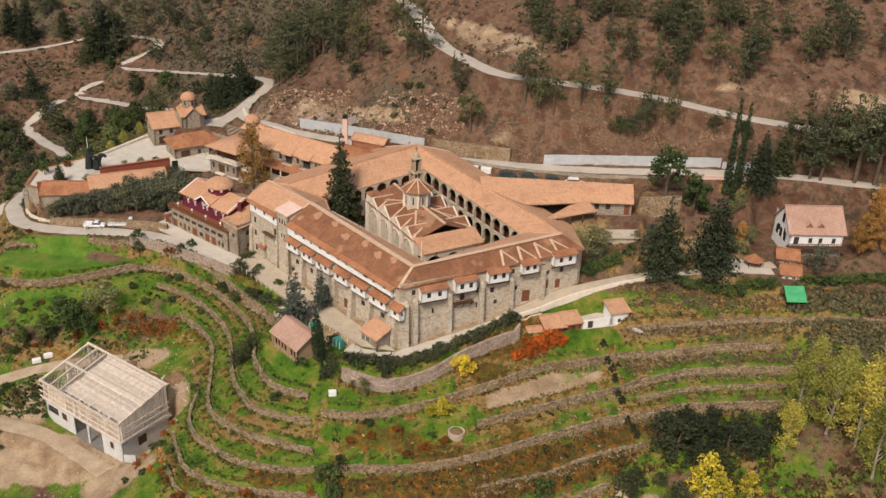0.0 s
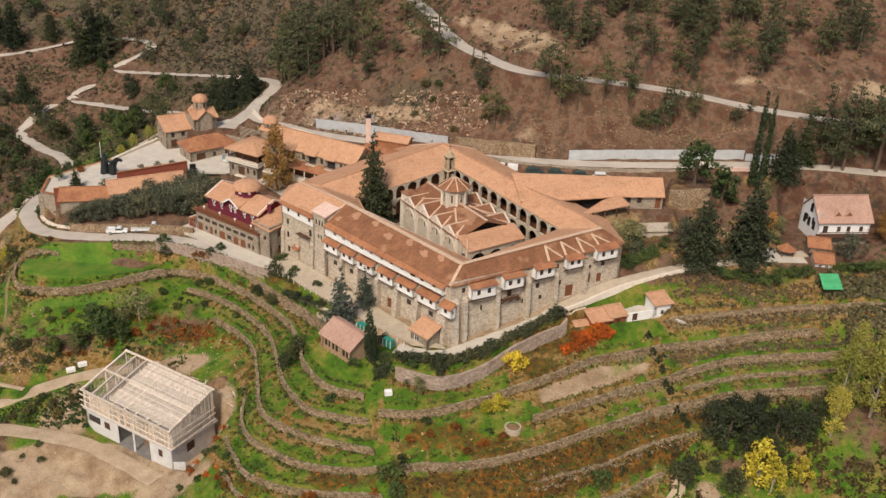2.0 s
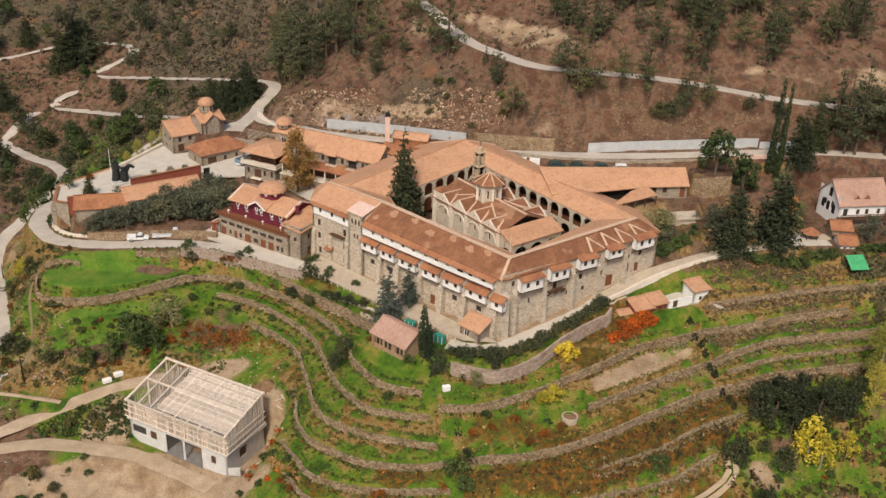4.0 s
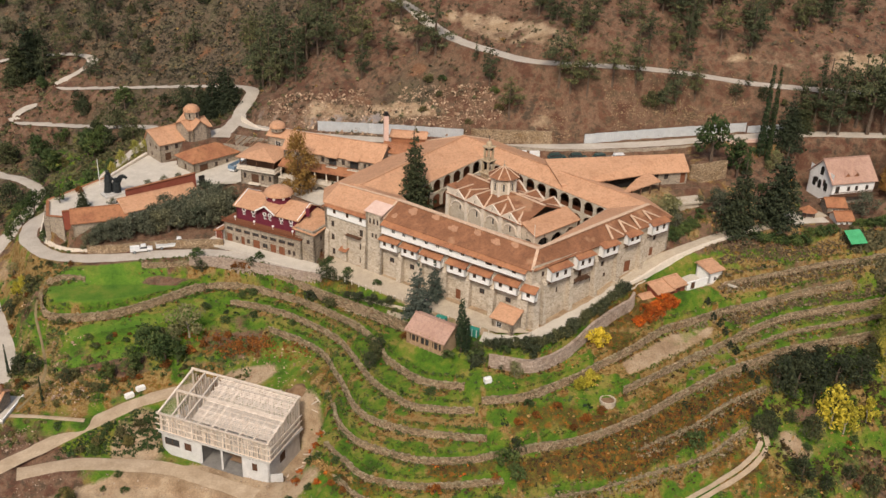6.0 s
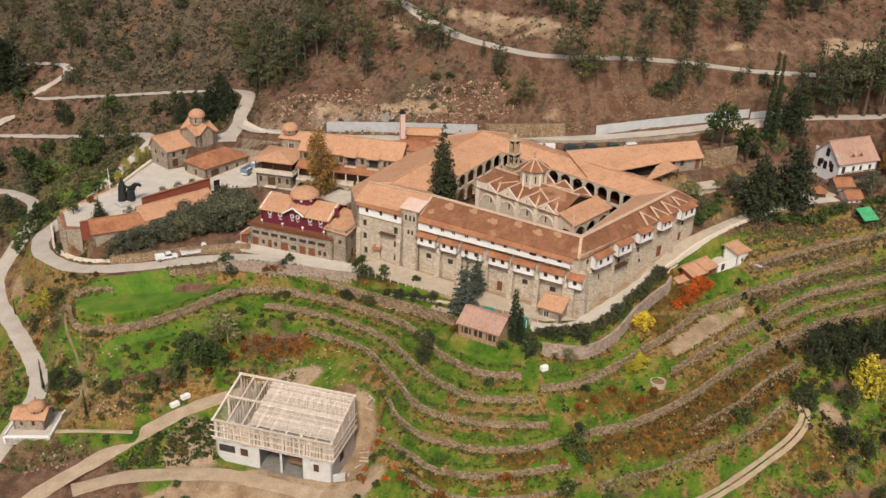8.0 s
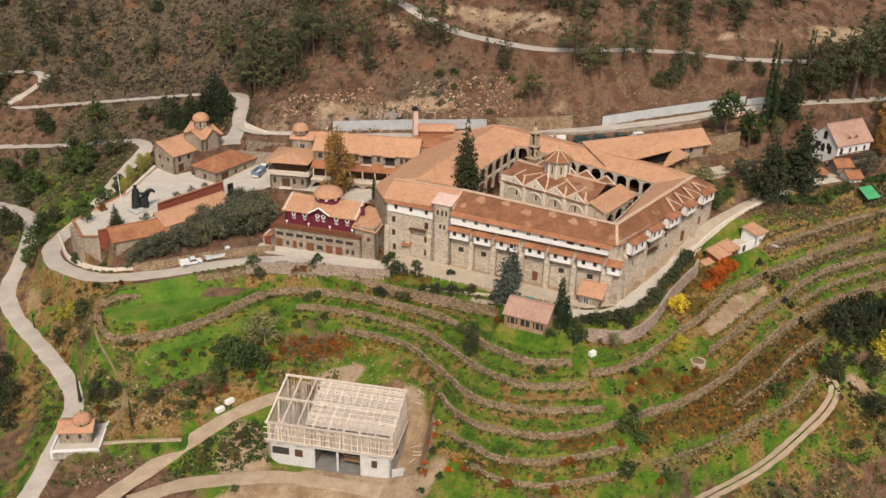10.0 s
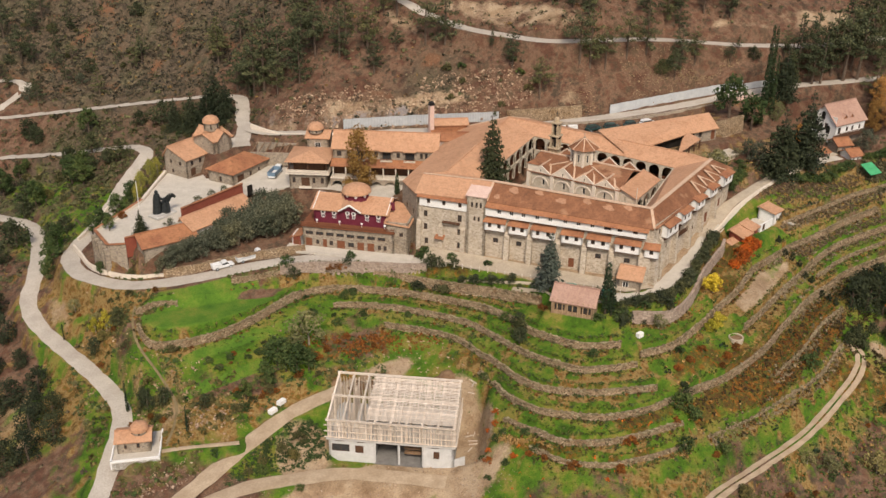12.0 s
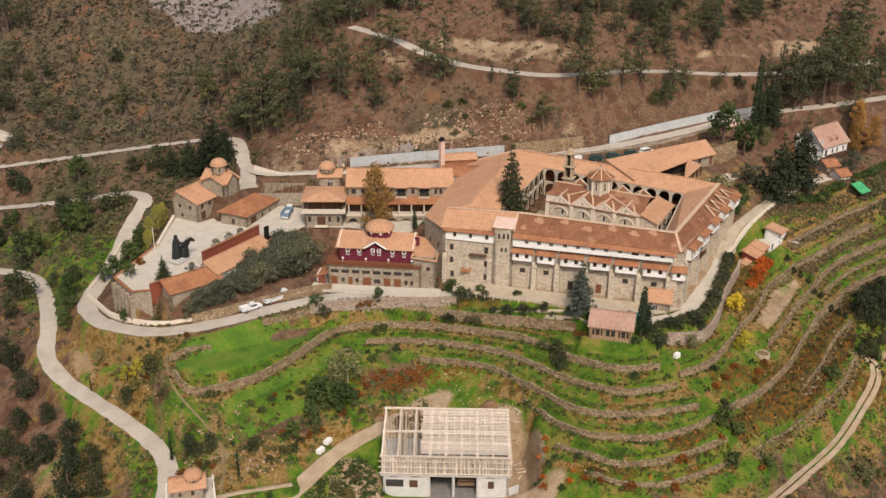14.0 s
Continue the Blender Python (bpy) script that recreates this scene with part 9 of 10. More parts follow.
plant("cedar", -105.5, 240.5, 0.36)
# trees round the square and the bends
for x, y, s in ((-96, 278, 1.0), (-99.5, 273.5, 0.95), (-93.5, 281, 0.8), (-101.5, 268, 0.8)):
    plant("poplar", x, y, s * 0.6)
for x, y, s in ((-112, 262, 1.0), (-109, 257, 0.8), (-107, 266, 1.0), (-114, 268, 0.8), (-116, 240, 0.5), (-112, 246, 0.6)):
    plant("broad", x, y, s)

# hedge above the retaining wall
hedge = random.Random(9)
HEDGE = [(-18.5, 164.6), (-12, 163.6), (-7, 163.8), (-1, 166.2), (5, 170.2), (11, 174.2), (14.5, 176.4)]
line = flow([(x, y, 0) for x, y in HEDGE], 1.25)
for x, y, _ in line:
    tagged(plant("hedge_bush", x + hedge.uniform(-0.3, 0.3), y + hedge.uniform(-0.3, 0.3), hedge.uniform(0.85, 1.2), None, None, 1.1), group="hedge above the wall")
for x0, y0, x1, y1, k in ((50, 187.6, 70, 188, 14), (76.5, 188, 95, 189.5, 13), (31, 191, 37.5, 193.5, 6)):
    for i in range(k):
        plant("bush", x0 + (x1 - x0) * i / (k - 1), y0 + (y1 - y0) * i / (k - 1) + hedge.uniform(-0.4, 0.4), hedge.uniform(1.0, 1.35))
for x, y, s in ((-47, 205.2, 1.5), (-43, 199, 0.9), (-37.5, 192.5, 0.8), (-40.5, 178, 1.2), (-62.5, 213.4, 0.9), (-77, 216.6, 1.3), (-20, 143.6, 1.8), (-18, 141.5, 1.4), (-22.5, 137, 1.5), (-50.5, 169, 0.9), (-48.5, 178.5, 0.8), (-31.5, 157.6, 0.9), (21.5, 147.5, 1.6), (-16, 162, 0.9), (-21.5, 162.5, 1.3), (-27.5, 163, 1.0), (-13, 153.2, 0.8), (-56, 195, 0.7)):
    plant("bush", x, y, s)
for i in range(26):
    plant("rust_bush", 15.6 + i * 0.34 + hedge.uniform(-0.3, 0.3), 169.6 + i * 0.13 + hedge.uniform(-0.5, 0.5), hedge.uniform(0.9, 1.3))
for x, y in ((-7, 152.5), (-2, 150.2), (-12, 150.6), (2, 152), (-5, 148.2), (-16, 149.5), (-76, 194.5), (-73, 195.6), (-70.5, 196.2), (-79, 193.2), (-68, 193.5), (-66, 191.8), (-84, 190.2), (-52, 148, ), (-50, 145.4), (-46, 141.2), (-38, 137.2), (-34.5, 172), (-33.5, 175), (-117, 219), (-119, 224), (-108, 252), (-33.5, 140.5), (-22, 141.5)):
    plant("brown_bush", x, y, hedge.uniform(0.7, 1.3))

# ---- woods on the hillside ----
woods = random.Random(21)
STANDS = []


def free(x, y, gap):
    if any(-gap < float(within(np.array([x]), np.array([y]), poly)[0]) for poly, _, _ in LEVELS):
        return False
    return all(float(to_line(np.array([x]), np.array([y]), ln[::3])[0][0]) > half + gap for _, half, _, ln in WAY_LINES)


# x, y, height
WOODS_WEST = [(-61.7, 332, 14), (-81.3, 360.2, 8.5), (-88.3, 366.4, 5), (-90.5, 392.4, 5), (-114.8, 381.9, 11.6), (-108.2, 402.2, 12), (-106.6, 420.9, 16), (-100.7, 419.2, 14), (-106.4, 384.7, 7), (-100.1, 391.4, 8),
    (-118.2, 385.3, 13), (-97.8, 350.7, 9.5), (-106.2, 366.3, 8), (-84.4, 357.6, 9), (-129.1, 379.3, 12), (-53.6, 332.9, 12), (-81.4, 363.6, 8), (-39, 317.1, 12.2), (-112, 398, 11), (-122, 402, 13), (-124.5, 374, 8), (-131.5, 375.4, 11), (-135.5, 371, 12), (-117, 364.5, 7), (-139, 379, 12)]
WOODS_MIDDLE = [(-58.9, 306.5, 14.6), (-53.7, 302.9, 21), (-54.8, 290.6, 11.2), (-45.1, 295.3, 15.2), (-35.5, 316.5, 16), (-27.6, 319.2, 12.3), (-20.8, 308.3, 14), (-26, 310.9, 12), (-41.9, 292.5, 15), (-37, 285.2, 15.8),
    (-29.9, 280.6, 15.7), (-31, 273.4, 10.9), (-17.6, 287, 13.4), (-10.7, 268.5, 17), (-1.5, 257.2, 5.1), (0.5, 248.8, 10.7), (3.7, 238.9, 11), (-23.1, 275.6, 7.4), (-39.3, 304.2, 11.7), (-48, 294, 11.3),
    (-60.9, 313.2, 13), (-15.2, 272.2, 14), (-20.1, 291.3, 11), (-49, 287, 13), (-33, 290, 14), (-44, 301, 15), (-58.4, 303, 17), (-56.4, 298.5, 18), (-53, 293.5, 16), (-56.5, 309, 16), (-51, 298, 17)]
WOODS_EAST = [(20.2, 239.7, 16), (26.9, 252, 9.4), (22.1, 275.5, 7.9), (30.8, 237.4, 11.9), (43.2, 244.9, 10.5), (53.9, 244, 9.8), (53.4, 234.8, 10), (71.3, 242, 13), (64.3, 246, 12), (38.4, 251.6, 8.6), (58.5, 252.2, 9), (87.6, 246.1, 10.6),
    (17.2, 240.6, 14), (24.4, 238.4, 11), (37, 236.8, 14.5), (47.6, 234, 13), (55.8, 248, 11.5), (73.5, 244, 12), (77.3, 250.8, 10), (42.9, 253, 9), (59.3, 256.2, 10), (29.9, 253, 7), (44.1, 231.9, 8), (50.1, 245, 11), (66.5, 231.6, 4.3)]
WOODS_CORNER = [(92.6, 220, 18), (99.1, 218.6, 17), (106.4, 219.4, 18), (82.6, 223.6, 16), (86.2, 217.5, 15), (93.5, 216, 20), (97.5, 214.5, 19), (101, 224, 17), (90.2, 225, 13), (80, 227, 9), (63.3, 231, 6), (115, 229.5, 13), (121.9, 226.7, 19), (105, 212, 17), (110, 222, 18), (86.4, 222.7, 14), (112, 213, 18), (84, 218.6, 12)]
for i, (x, y, h) in enumerate(WOODS_WEST + WOODS_MIDDLE + WOODS_EAST + WOODS_CORNER):
    plant("pine_" + "abc"[(i * 7 // 3) % 3], x, y, h / 10, stretch=1.06)
# stands between them: bounds, how many, kinds, sizes
for x0, x1, y0, y1, count, kinds, lo, hi in (
        (18, 118, 247, 285, 104, "pine_a pine_b pine_c", 0.75, 1.25),
        (-62, 2, 293, 345, 26, "pine_a pine_b pine_c", 0.8, 1.3),
        (-215, -128, 372, 430, 44, "pine_a olive broad pine_b", 0.8, 1.4),
        (98, 132, 205, 236, 16, "pine_a pine_b", 1.2, 1.8),
        (84, 96, 203, 212, 10, "bush scrub broad", 0.5, 0.9),
        (24, 48, 186, 202, 16, "bush dark_broad olive", 0.45, 0.9),
        (58, 72, 198, 214, 12, "scrub bush quince", 0.6, 1.0),
        (-132, -66, 345, 425, 24, "dark_broad pine_c scrub", 0.5, 0.9),
        (-172, -98, 288, 368, 70, "dark_broad olive broad broad scrub", 0.6, 1.3),
        (-178, -132, 255, 330, 26, "olive broad scrub", 0.7, 1.2),
        (-40, 12, 240, 262, 16, "scrub bush", 0.7, 1.2),
        (40, 76, 226, 236, 14, "scrub bush dark_broad", 0.4, 0.8),
        (-95, -64, 290, 332, 20, "scrub dark_broad bush", 0.5, 1.0)):
    for _ in range(count):
        x, y = woods.uniform(x0, x1), woods.uniform(y0, y1)
        if free(x, y, 1.8):
            plant(woods.choice(kinds.split()), x, y, woods.uniform(lo, hi))


def far_woods(spots):
    """Distant pines that nobody could count, as one object."""
    base = leaf_mesh("far_crown", lobes_pine(10.0, 3.0, 14, 51, 2.0, 0.6), 200, 0.68, 51, L_PINE, 0.4, 0.2)
    co = np.empty(len(base.vertices) * 3)
    base.vertices.foreach_get("co", co)
    co = co.reshape(-1, 3)
    bpy.data.meshes.remove(base)
    z = terrain(np.array([p[0] for p in spots]), np.array([p[1] for p in spots]))
    rng = np.random.default_rng(8)
    verts, trunk_v = [], []
    for (x, y, s), g in zip(spots, z):
        a, st = rng.uniform(0, 6.28), rng.uniform(0.85, 1.25)
        m = np.array([[math.cos(a), -math.sin(a), 0], [math.sin(a), math.cos(a), 0], [0, 0, st]]) * s
        verts.append(co @ m.T + (x, y, g))
        trunk_v += [(x - 0.2, y - 0.2, g - 1), (x + 0.2, y - 0.2, g - 1), (x, y, g + 7 * s), (x + 0.2, y - 0.2, g - 1.0), (x, y + 0.3, g - 1), (x, y, g + 7 * s)]
    verts = np.concatenate(verts)
    nq = len(verts) // 4
    me = bpy.data.meshes.new("far_woods")
    me.from_pydata(verts.tolist() + trunk_v, [], [tuple(range(4 * i, 4 * i + 4)) for i in range(nq)] + [tuple(range(4 * nq + 3 * i, 4 * nq + 3 * i + 3)) for i in range(len(trunk_v) // 3)])
    me.update()
    me.materials.append(L_PINE)
    tagged(new("far_woods", me), "distant green pine woods on the hillside", "woods", kind="stuff")


far_woods([(x, y, woods.uniform(0.8, 1.3)) for x, y in [(woods.uniform(-240, 200), woods.uniform(250, 480)) for _ in range(260)] if (x > -20 and y > 285) or y > 425])
for x, y, s in ((-70.5, 303.5, 1.1), (-74, 300, 0.95), (-78, 304, 0.85), (-69, 297.5, 0.9), (-82, 309, 0.7), (-141.5, 373.8, 1.5), (-137.5, 376, 1.1), (-145.5, 371, 1.2), (-176, 384, 1.2), (-184, 387, 1.0), (-162, 387, 0.9), (-162, 352, 0.9)):
    plant("cedar", x, y, s * 0.85)
# dark trees in rows on the brown slope below the western road
for x, y, s in ((-139.2, 242.2, 1.2), (-139.4, 253.7, 1.0), (-142.6, 234.4, 0.95), (-137.2, 231.2, 0.85), (-134.3, 219.8, 1.15), (-144.2, 222, 1.2), (-140.2, 221.5, 1.2), (-137.5, 209.5, 1.25), (-147.2, 208.6, 1.3), (-143.4, 202.4, 1.3), (-138.9, 201.2, 1.2), (-146, 230, 1.1), (-132.5, 209.8, 1.05), (-146.8, 215.2, 1.2), (-136, 214.4, 1.0), (-141.1, 258.7, 1.1), (-136.4, 276.1, 0.9), (-150, 245, 1.2), (-151, 222, 1.3), (-152, 236, 1.2), (-133.4, 202, 1.1)):
    plant("shade_oak", x, y, s * 0.9)
for x, y, s in ((-121.4, 348.5, 1.2), (-105.9, 320.1, 1.1), (-128.6, 303.8, 1.2), (-142.5, 328.1, 1.4), (-131.4, 326.7, 0.8), (-153.2, 314.4, 1.5), (-154.7, 343, 1.3), (-132.6, 281.8, 1.4), (-112, 322, 1.1), (-108, 311, 1.0), (-120, 274, 0.8), (-124, 283, 0.7), (-84.2, 317.4, 1.3), (-77.8, 310, 1.1), (-90, 322, 0.8)):
    plant("dark_broad", x, y, s)
plant("slim_cypress", -127.0, 231.0, 0.2)
plant("slim_cypress", -118.6, 199.0, 0.36)
plant("slim_cypress", -109.2, 185.6, 0.3)
plant("yellow", -118.2, 221.5, 0.9)
plant("yellow", -120.5, 224, 0.7)
rough = random.Random(61)
for x0, x1, y0, y1, count, kinds, lo, hi in (
        (-28, 46, 119, 136, 40, "bush brown_bush scrub bush quince", 0.5, 1.25),
        (36, 66, 134, 148, 16, "bush scrub brown_bush dark_broad", 0.5, 1.0),
        (-104, -90, 157, 166, 12, "bush scrub", 0.5, 1.1),
        (-101, -87, 172.6, 179, 14, "bush scrub", 0.6, 1.1),
        (-106, -70, 186, 191, 18, "scrub bush brown_bush", 0.5, 1.0),
        (-104, -84, 197, 201, 12, "scrub bush brown_bush", 0.4, 0.8),
        (-60, -50, 148, 160, 14, "bush rust_bush", 0.5, 0.9),
        (-22, -10, 161, 162.6, 7, "hedge_bush", 0.9, 1.3),
        (-76, -48, 200, 213, 12, "bush brown_bush", 0.5, 0.9)):
    for _ in range(count):
        x, y = rough.uniform(x0, x1), rough.uniform(y0, y1)
        if free(x, y, 0.9):
            plant(rough.choice(kinds.split()), x, y, rough.uniform(lo, hi))
# shrubs on the bank between the two western roads and round the chapel
bank = random.Random(52)
for _ in range(64):
    x, y = bank.uniform(-127, -104), bank.uniform(187, 236)
    if free(x, y, 1.2):
        plant(bank.choice(["scrub", "scrub", "brown_bush", "quince", "bush", "dark_broad"]), x, y, bank.uniform(0.35, 0.8))
for x, y, s, k in ((-119.7, 219.8, 1.0, "scrub"), (-115.7, 219.3, 0.75, "dark_broad"), (-117, 222.5, 1.1, "scrub"), (-121, 216.5, 0.9, "brown_bush"), (-125.3, 259.5, 1.1, "broad"), (-123, 266, 1.1, "broad"), (-127, 254, 0.9, "broad"), (-102.5, 272.8, 0.9, "broad"), (-115.1, 191.8, 0.8, "brown_bush"), (-113, 194, 1.0, "scrub"), (-116, 196, 0.8, "scrub"), (-118.5, 192.6, 1.2, "brown_bush")):
    plant(k, x, y, s)


# ---- scrub, weeds and stones: uncountable ----
def scatter(name, label, category, spots, count, size, mat, seed, tall=0.8):
    """Low tufts at many spots, as one object."""
    rng = np.random.default_rng(seed)
    spots = np.asarray(spots, float)
    if not len(spots):
        return
    z = terrain(spots[:, 0], spots[:, 1])
    n = len(spots)
    scale = spots[:, 2]
    c = np.repeat(np.c_[spots[:, :2], z], count, 0)
    sc = np.repeat(scale, count)[:, None]
    d = rng.normal(size=(n * count, 3))
    d /= np.linalg.norm(d, axis=1, keepdims=True)
    d[:, 2] = np.abs(d[:, 2])
    pos = c + d * sc * np.array([1, 1, tall]) * (0.5 + 0.5 * rng.random((n * count, 1)))
    nrm = d + rng.normal(scale=0.5, size=d.shape)
    nrm /= np.linalg.norm(nrm, axis=1, keepdims=True)
    t = np.cross(nrm, rng.normal(size=d.shape))
    t /= np.linalg.norm(t, axis=1, keepdims=True) + 1e-9
    b = np.cross(nrm, t)
    s = sc * size * (0.6 + 0.8 * rng.random((n * count, 1)))
    q = np.stack([pos - t * s, pos - b * s * 0.8 - nrm * s * 0.3, pos + t * s, pos + b * s], 1).reshape(-1, 3)
    me = bpy.data.meshes.new(name)
    me.from_pydata(q.tolist(), [], [tuple(range(4 * i, 4 * i + 4)) for i in range(n * count)])
    me.update()
    me.materials.append(mat)
    tagged(new(name, me), label, category, kind="stuff")


def spread(n, x0, x1, y0, y1, s0, s1, seed, keep):
    rng = np.random.default_rng(seed)
    p = np.c_[rng.uniform(x0, x1, n), rng.uniform(y0, y1, n), s0 + (s1 - s0) * rng.random(n) ** 2]
    ok = np.ones(n, bool)
    for _, half, _, ln in WAY_LINES:
        ok &= to_line(p[:, 0], p[:, 1], ln[::2])[0] > half + 0.5
    for poly, _, _ in LEVELS:
        ok &= within(p[:, 0], p[:, 1], poly) < -0.3
    nz = np.array([noise.noise(Vector((a * 0.06, b * 0.06, 9.0 + seed))) for a, b in p[:, :2]])
    return p[ok & keep(p[:, 0], p[:, 1], nz, rng.random(n))]


hill = lambda x, y, nz, r: ((y > 246 - 0.1 * x) | ((x < -121) & (y > 285)) | ((x < -121) & (r < 0.25))) & (nz > -0.35) & ~((x > 8) & (y < 242) & (r < 0.75))
scatter("hill_scrub", "low grey-brown scrub over the hillside", "scrub", spread(11000, -210, 160, 170, 430, 0.4, 1.4, 1, hill), 7, 0.35, L_HILL, 41)
scatter("slope_heath", "dense grey-brown heath on the western slope", "heath", spread(12000, -140, 12, 272, 440, 0.4, 1.2, 21, lambda x, y, nz, r: (within(x, y, SLOPE) > -3) & (nz > -0.45)), 6, 0.4, L_HEATH, 65)
scatter("hill_dark_scrub", "dark evergreen scrub over the hillside", "scrub", spread(8000, -210, 160, 255, 430, 0.4, 1.3, 12, lambda x, y, nz, r: hill(x, y, nz, r) & (nz > -0.1)), 9, 0.32, L_HILLDARK, 52)
scatter("hill_brush", "olive brush over the hillside", "brush", spread(7500, -210, 160, 170, 430, 0.35, 1.3, 2, hill), 8, 0.34, L_OLIVESCRUB, 42)
scatter("hill_far_scrub", "dark scrub on the far western hillside", "scrub", spread(2600, -210, -40, 325, 440, 0.5, 1.5, 19, lambda x, y, nz, r: nz > -0.35), 9, 0.34, L_HILLDARK, 64)
scatter("scree", "broken pinkish rock on the cut slopes", "scree", np.concatenate([spread(8000, -58, 4, 240, 290, 0.15, 0.75, 14, lambda x, y, nz, r: (np.abs(y - (254 - 0.62 * (x + 20))) < 9) & (nz > -0.2)), spread(700, -118, -84, 178, 218, 0.12, 0.6, 15, lambda x, y, nz, r: nz > 0.0), spread(900, -78, -52, 150, 190, 0.1, 0.4, 16, lambda x, y, nz, r: nz > -0.3)]), 5, 0.5, L_SCREE, 56, 0.6)
scatter("hill_rust_brush", "rust-coloured brush on the slopes", "brush", spread(2600, -210, 120, 180, 400, 0.25, 0.9, 3, lambda x, y, nz, r: ((y > 240) | (x < -104)) & (nz > 0.05)), 8, 0.4, L_BROWN, 43)
scatter("bank_grass", "pale dry grass on the cut bank above the road", "grass", spread(3600, 12, 66, 230, 241, 0.12, 0.4, 13, lambda x, y, nz, r: (nz > -0.3) & (r < 1.1 - (y - 231) / 9)), 8, 0.4, L_STRAW, 53, 1.2)
near = lambda x, y, nz, r: (within(x, y, DRY_PLOT) < 0.3) & (y < 205 - 0.1 * x) & (y > 120) & ((x > -54) | (y > 190))
scatter("grass_tufts", "tufts of yellow-green grass on the terraces", "grass", spread(26000, -112, 95, 122, 222, 0.1, 0.32, 11, lambda x, y, nz, r: near(x, y, nz, r) & ((x < -14) | (nz > -0.1) | (r < 0.4))), 4, 0.6, L_GRASS, 57, 1.2)
scatter("terrace_weeds", "green weeds along the terraces", "weeds", spread(9000, -112, 95, 122, 222, 0.12, 0.55, 4, lambda x, y, nz, r: near(x, y, nz, r) & (nz > -0.2)), 6, 0.5, L_GREEN, 44)
scatter("terrace_dry_weeds", "ochre and rust weeds along the terraces", "weeds", spread(3200, -20, 95, 122, 200, 0.12, 0.5, 5, lambda x, y, nz, r: near(x, y, nz, r) & ((nz > 0.05) | ((y < 152) & (r < 0.6)))), 6, 0.5, L_BROWN, 45)
scatter("terrace_rust_weeds", "rust-red weeds along the terraces", "weeds", spread(700, -60, 60, 126, 170, 0.12, 0.5, 6, lambda x, y, nz, r: (nz > 0.22)), 6, 0.5, L_RUST, 46)
scatter("bank_scrub", "bramble and scrub on the western banks", "scrub", spread(3800, -128, -60, 176, 236, 0.2, 1.0, 7, lambda x, y, nz, r: ((x < -108) | ((y < 196) & (y > 184) & (x < -66))) & (nz > -0.2)), 10, 0.42, L_OAK, 47)
scatter("bank_green", "green bramble on the western banks", "scrub", spread(4200, -128, -60, 176, 236, 0.15, 0.8, 8, lambda x, y, nz, r: ((x < -106) | ((y < 196) & (y > 184) & (x < -66))) & (nz > 0.0)), 10, 0.42, L_GREEN, 48)
scatter("verge_brush", "olive and brown brush between the road bends", "brush", spread(2200, -118, -60, 284, 350, 0.3, 1.2, 39, lambda x, y, nz, r: (within(x, y, SLOPE) < 0) & (nz > -0.3)), 8, 0.36, L_OAK, 78)
scatter("verge_green", "dark olive brush between the road bends", "brush", spread(1000, -118, -60, 284, 350, 0.3, 1.1, 40, lambda x, y, nz, r: (within(x, y, SLOPE) < 0) & (nz > -0.1)), 8, 0.36, L_OLIVESCRUB, 79)
scatter("valley_brush", "olive and brown brush in the western valley", "brush", spread(3600, -180, -92, 262, 372, 0.4, 1.3, 31, lambda x, y, nz, r: (within(x, y, SLOPE) < 0) & (nz > -0.25)), 9, 0.36, L_OLIVESCRUB, 71)
scatter("rough_green", "rank green bramble below the terraces", "bramble", spread(3400, -60, 70, 116, 142, 0.2, 0.7, 32, lambda x, y, nz, r: (y < 136 + 0.12 * x) & (nz > -0.3)), 8, 0.42, L_GREEN, 72)
scatter("rough_brown", "brown bracken below the terraces", "bracken", spread(2400, -60, 70, 116, 142, 0.2, 0.7, 33, lambda x, y, nz, r: (y < 136 + 0.12 * x) & (nz > 0.0)), 8, 0.42, L_OAK, 73)
scatter("bank_straw", "pale dry grass and rubble on the western banks", "grass", spread(2600, -128, -88, 174, 236, 0.12, 0.45, 36, lambda x, y, nz, r: ((x < -106) | (y < 192)) & (nz > -0.25)), 7, 0.42, L_STRAW, 76, 1.0)
scatter("bank_stones", "broken pale stone below the chapel and the plots", "stones", np.concatenate([spread(160, -108, -100, 185.5, 190.5, 0.12, 0.5, 37, lambda x, y, nz, r: r < 0.8), spread(180, -121, -110, 174.5, 179.5, 0.12, 0.5, 38, lambda x, y, nz, r: r < 0.8)]), 5, 0.55, L_SCREE, 77, 0.6)
scatter("site_bramble", "rank green bramble between the earth tracks", "bramble", spread(900, -106, -84, 171, 180, 0.2, 0.75, 35, lambda x, y, nz, r: nz > -0.3), 9, 0.42, L_GREEN, 75)
scatter("site_rubble", "broken stone and clods on the building site", "rubble", spread(2600, -112, -54, 146, 186, 0.06, 0.28, 34, lambda x, y, nz, r: (y < 172 - 0.3 * (x + 90)) & (nz > -0.35)), 5, 0.6, L_SCREE, 74, 0.6)
wall_side = []
rs = random.Random(77)
for tall, upside, ln in TERRACE_LINES:
    for p in ln:
        for _ in range(4):
            wall_side.append((p[0] + rs.uniform(-1.3, 1.3), p[1] + rs.uniform(-1.3, 1.3), rs.uniform(0.12, 0.42)))
top_side = []
for tall, upside, ln in TERRACE_LINES:
    for i in range(len(ln) - 1):
        d = ln[i + 1] - ln[i]
        nrm = np.array([-d[1], d[0]]) / (math.hypot(d[0], d[1]) + 1e-9) * upside
        for _ in range(5):
            q = rs.uniform(0.25, 1.3)
            top_side.append((ln[i][0] + nrm[0] * q + rs.uniform(-0.6, 0.6), ln[i][1] + nrm[1] * q + rs.uniform(-0.3, 0.3), rs.uniform(0.15, 0.34)))
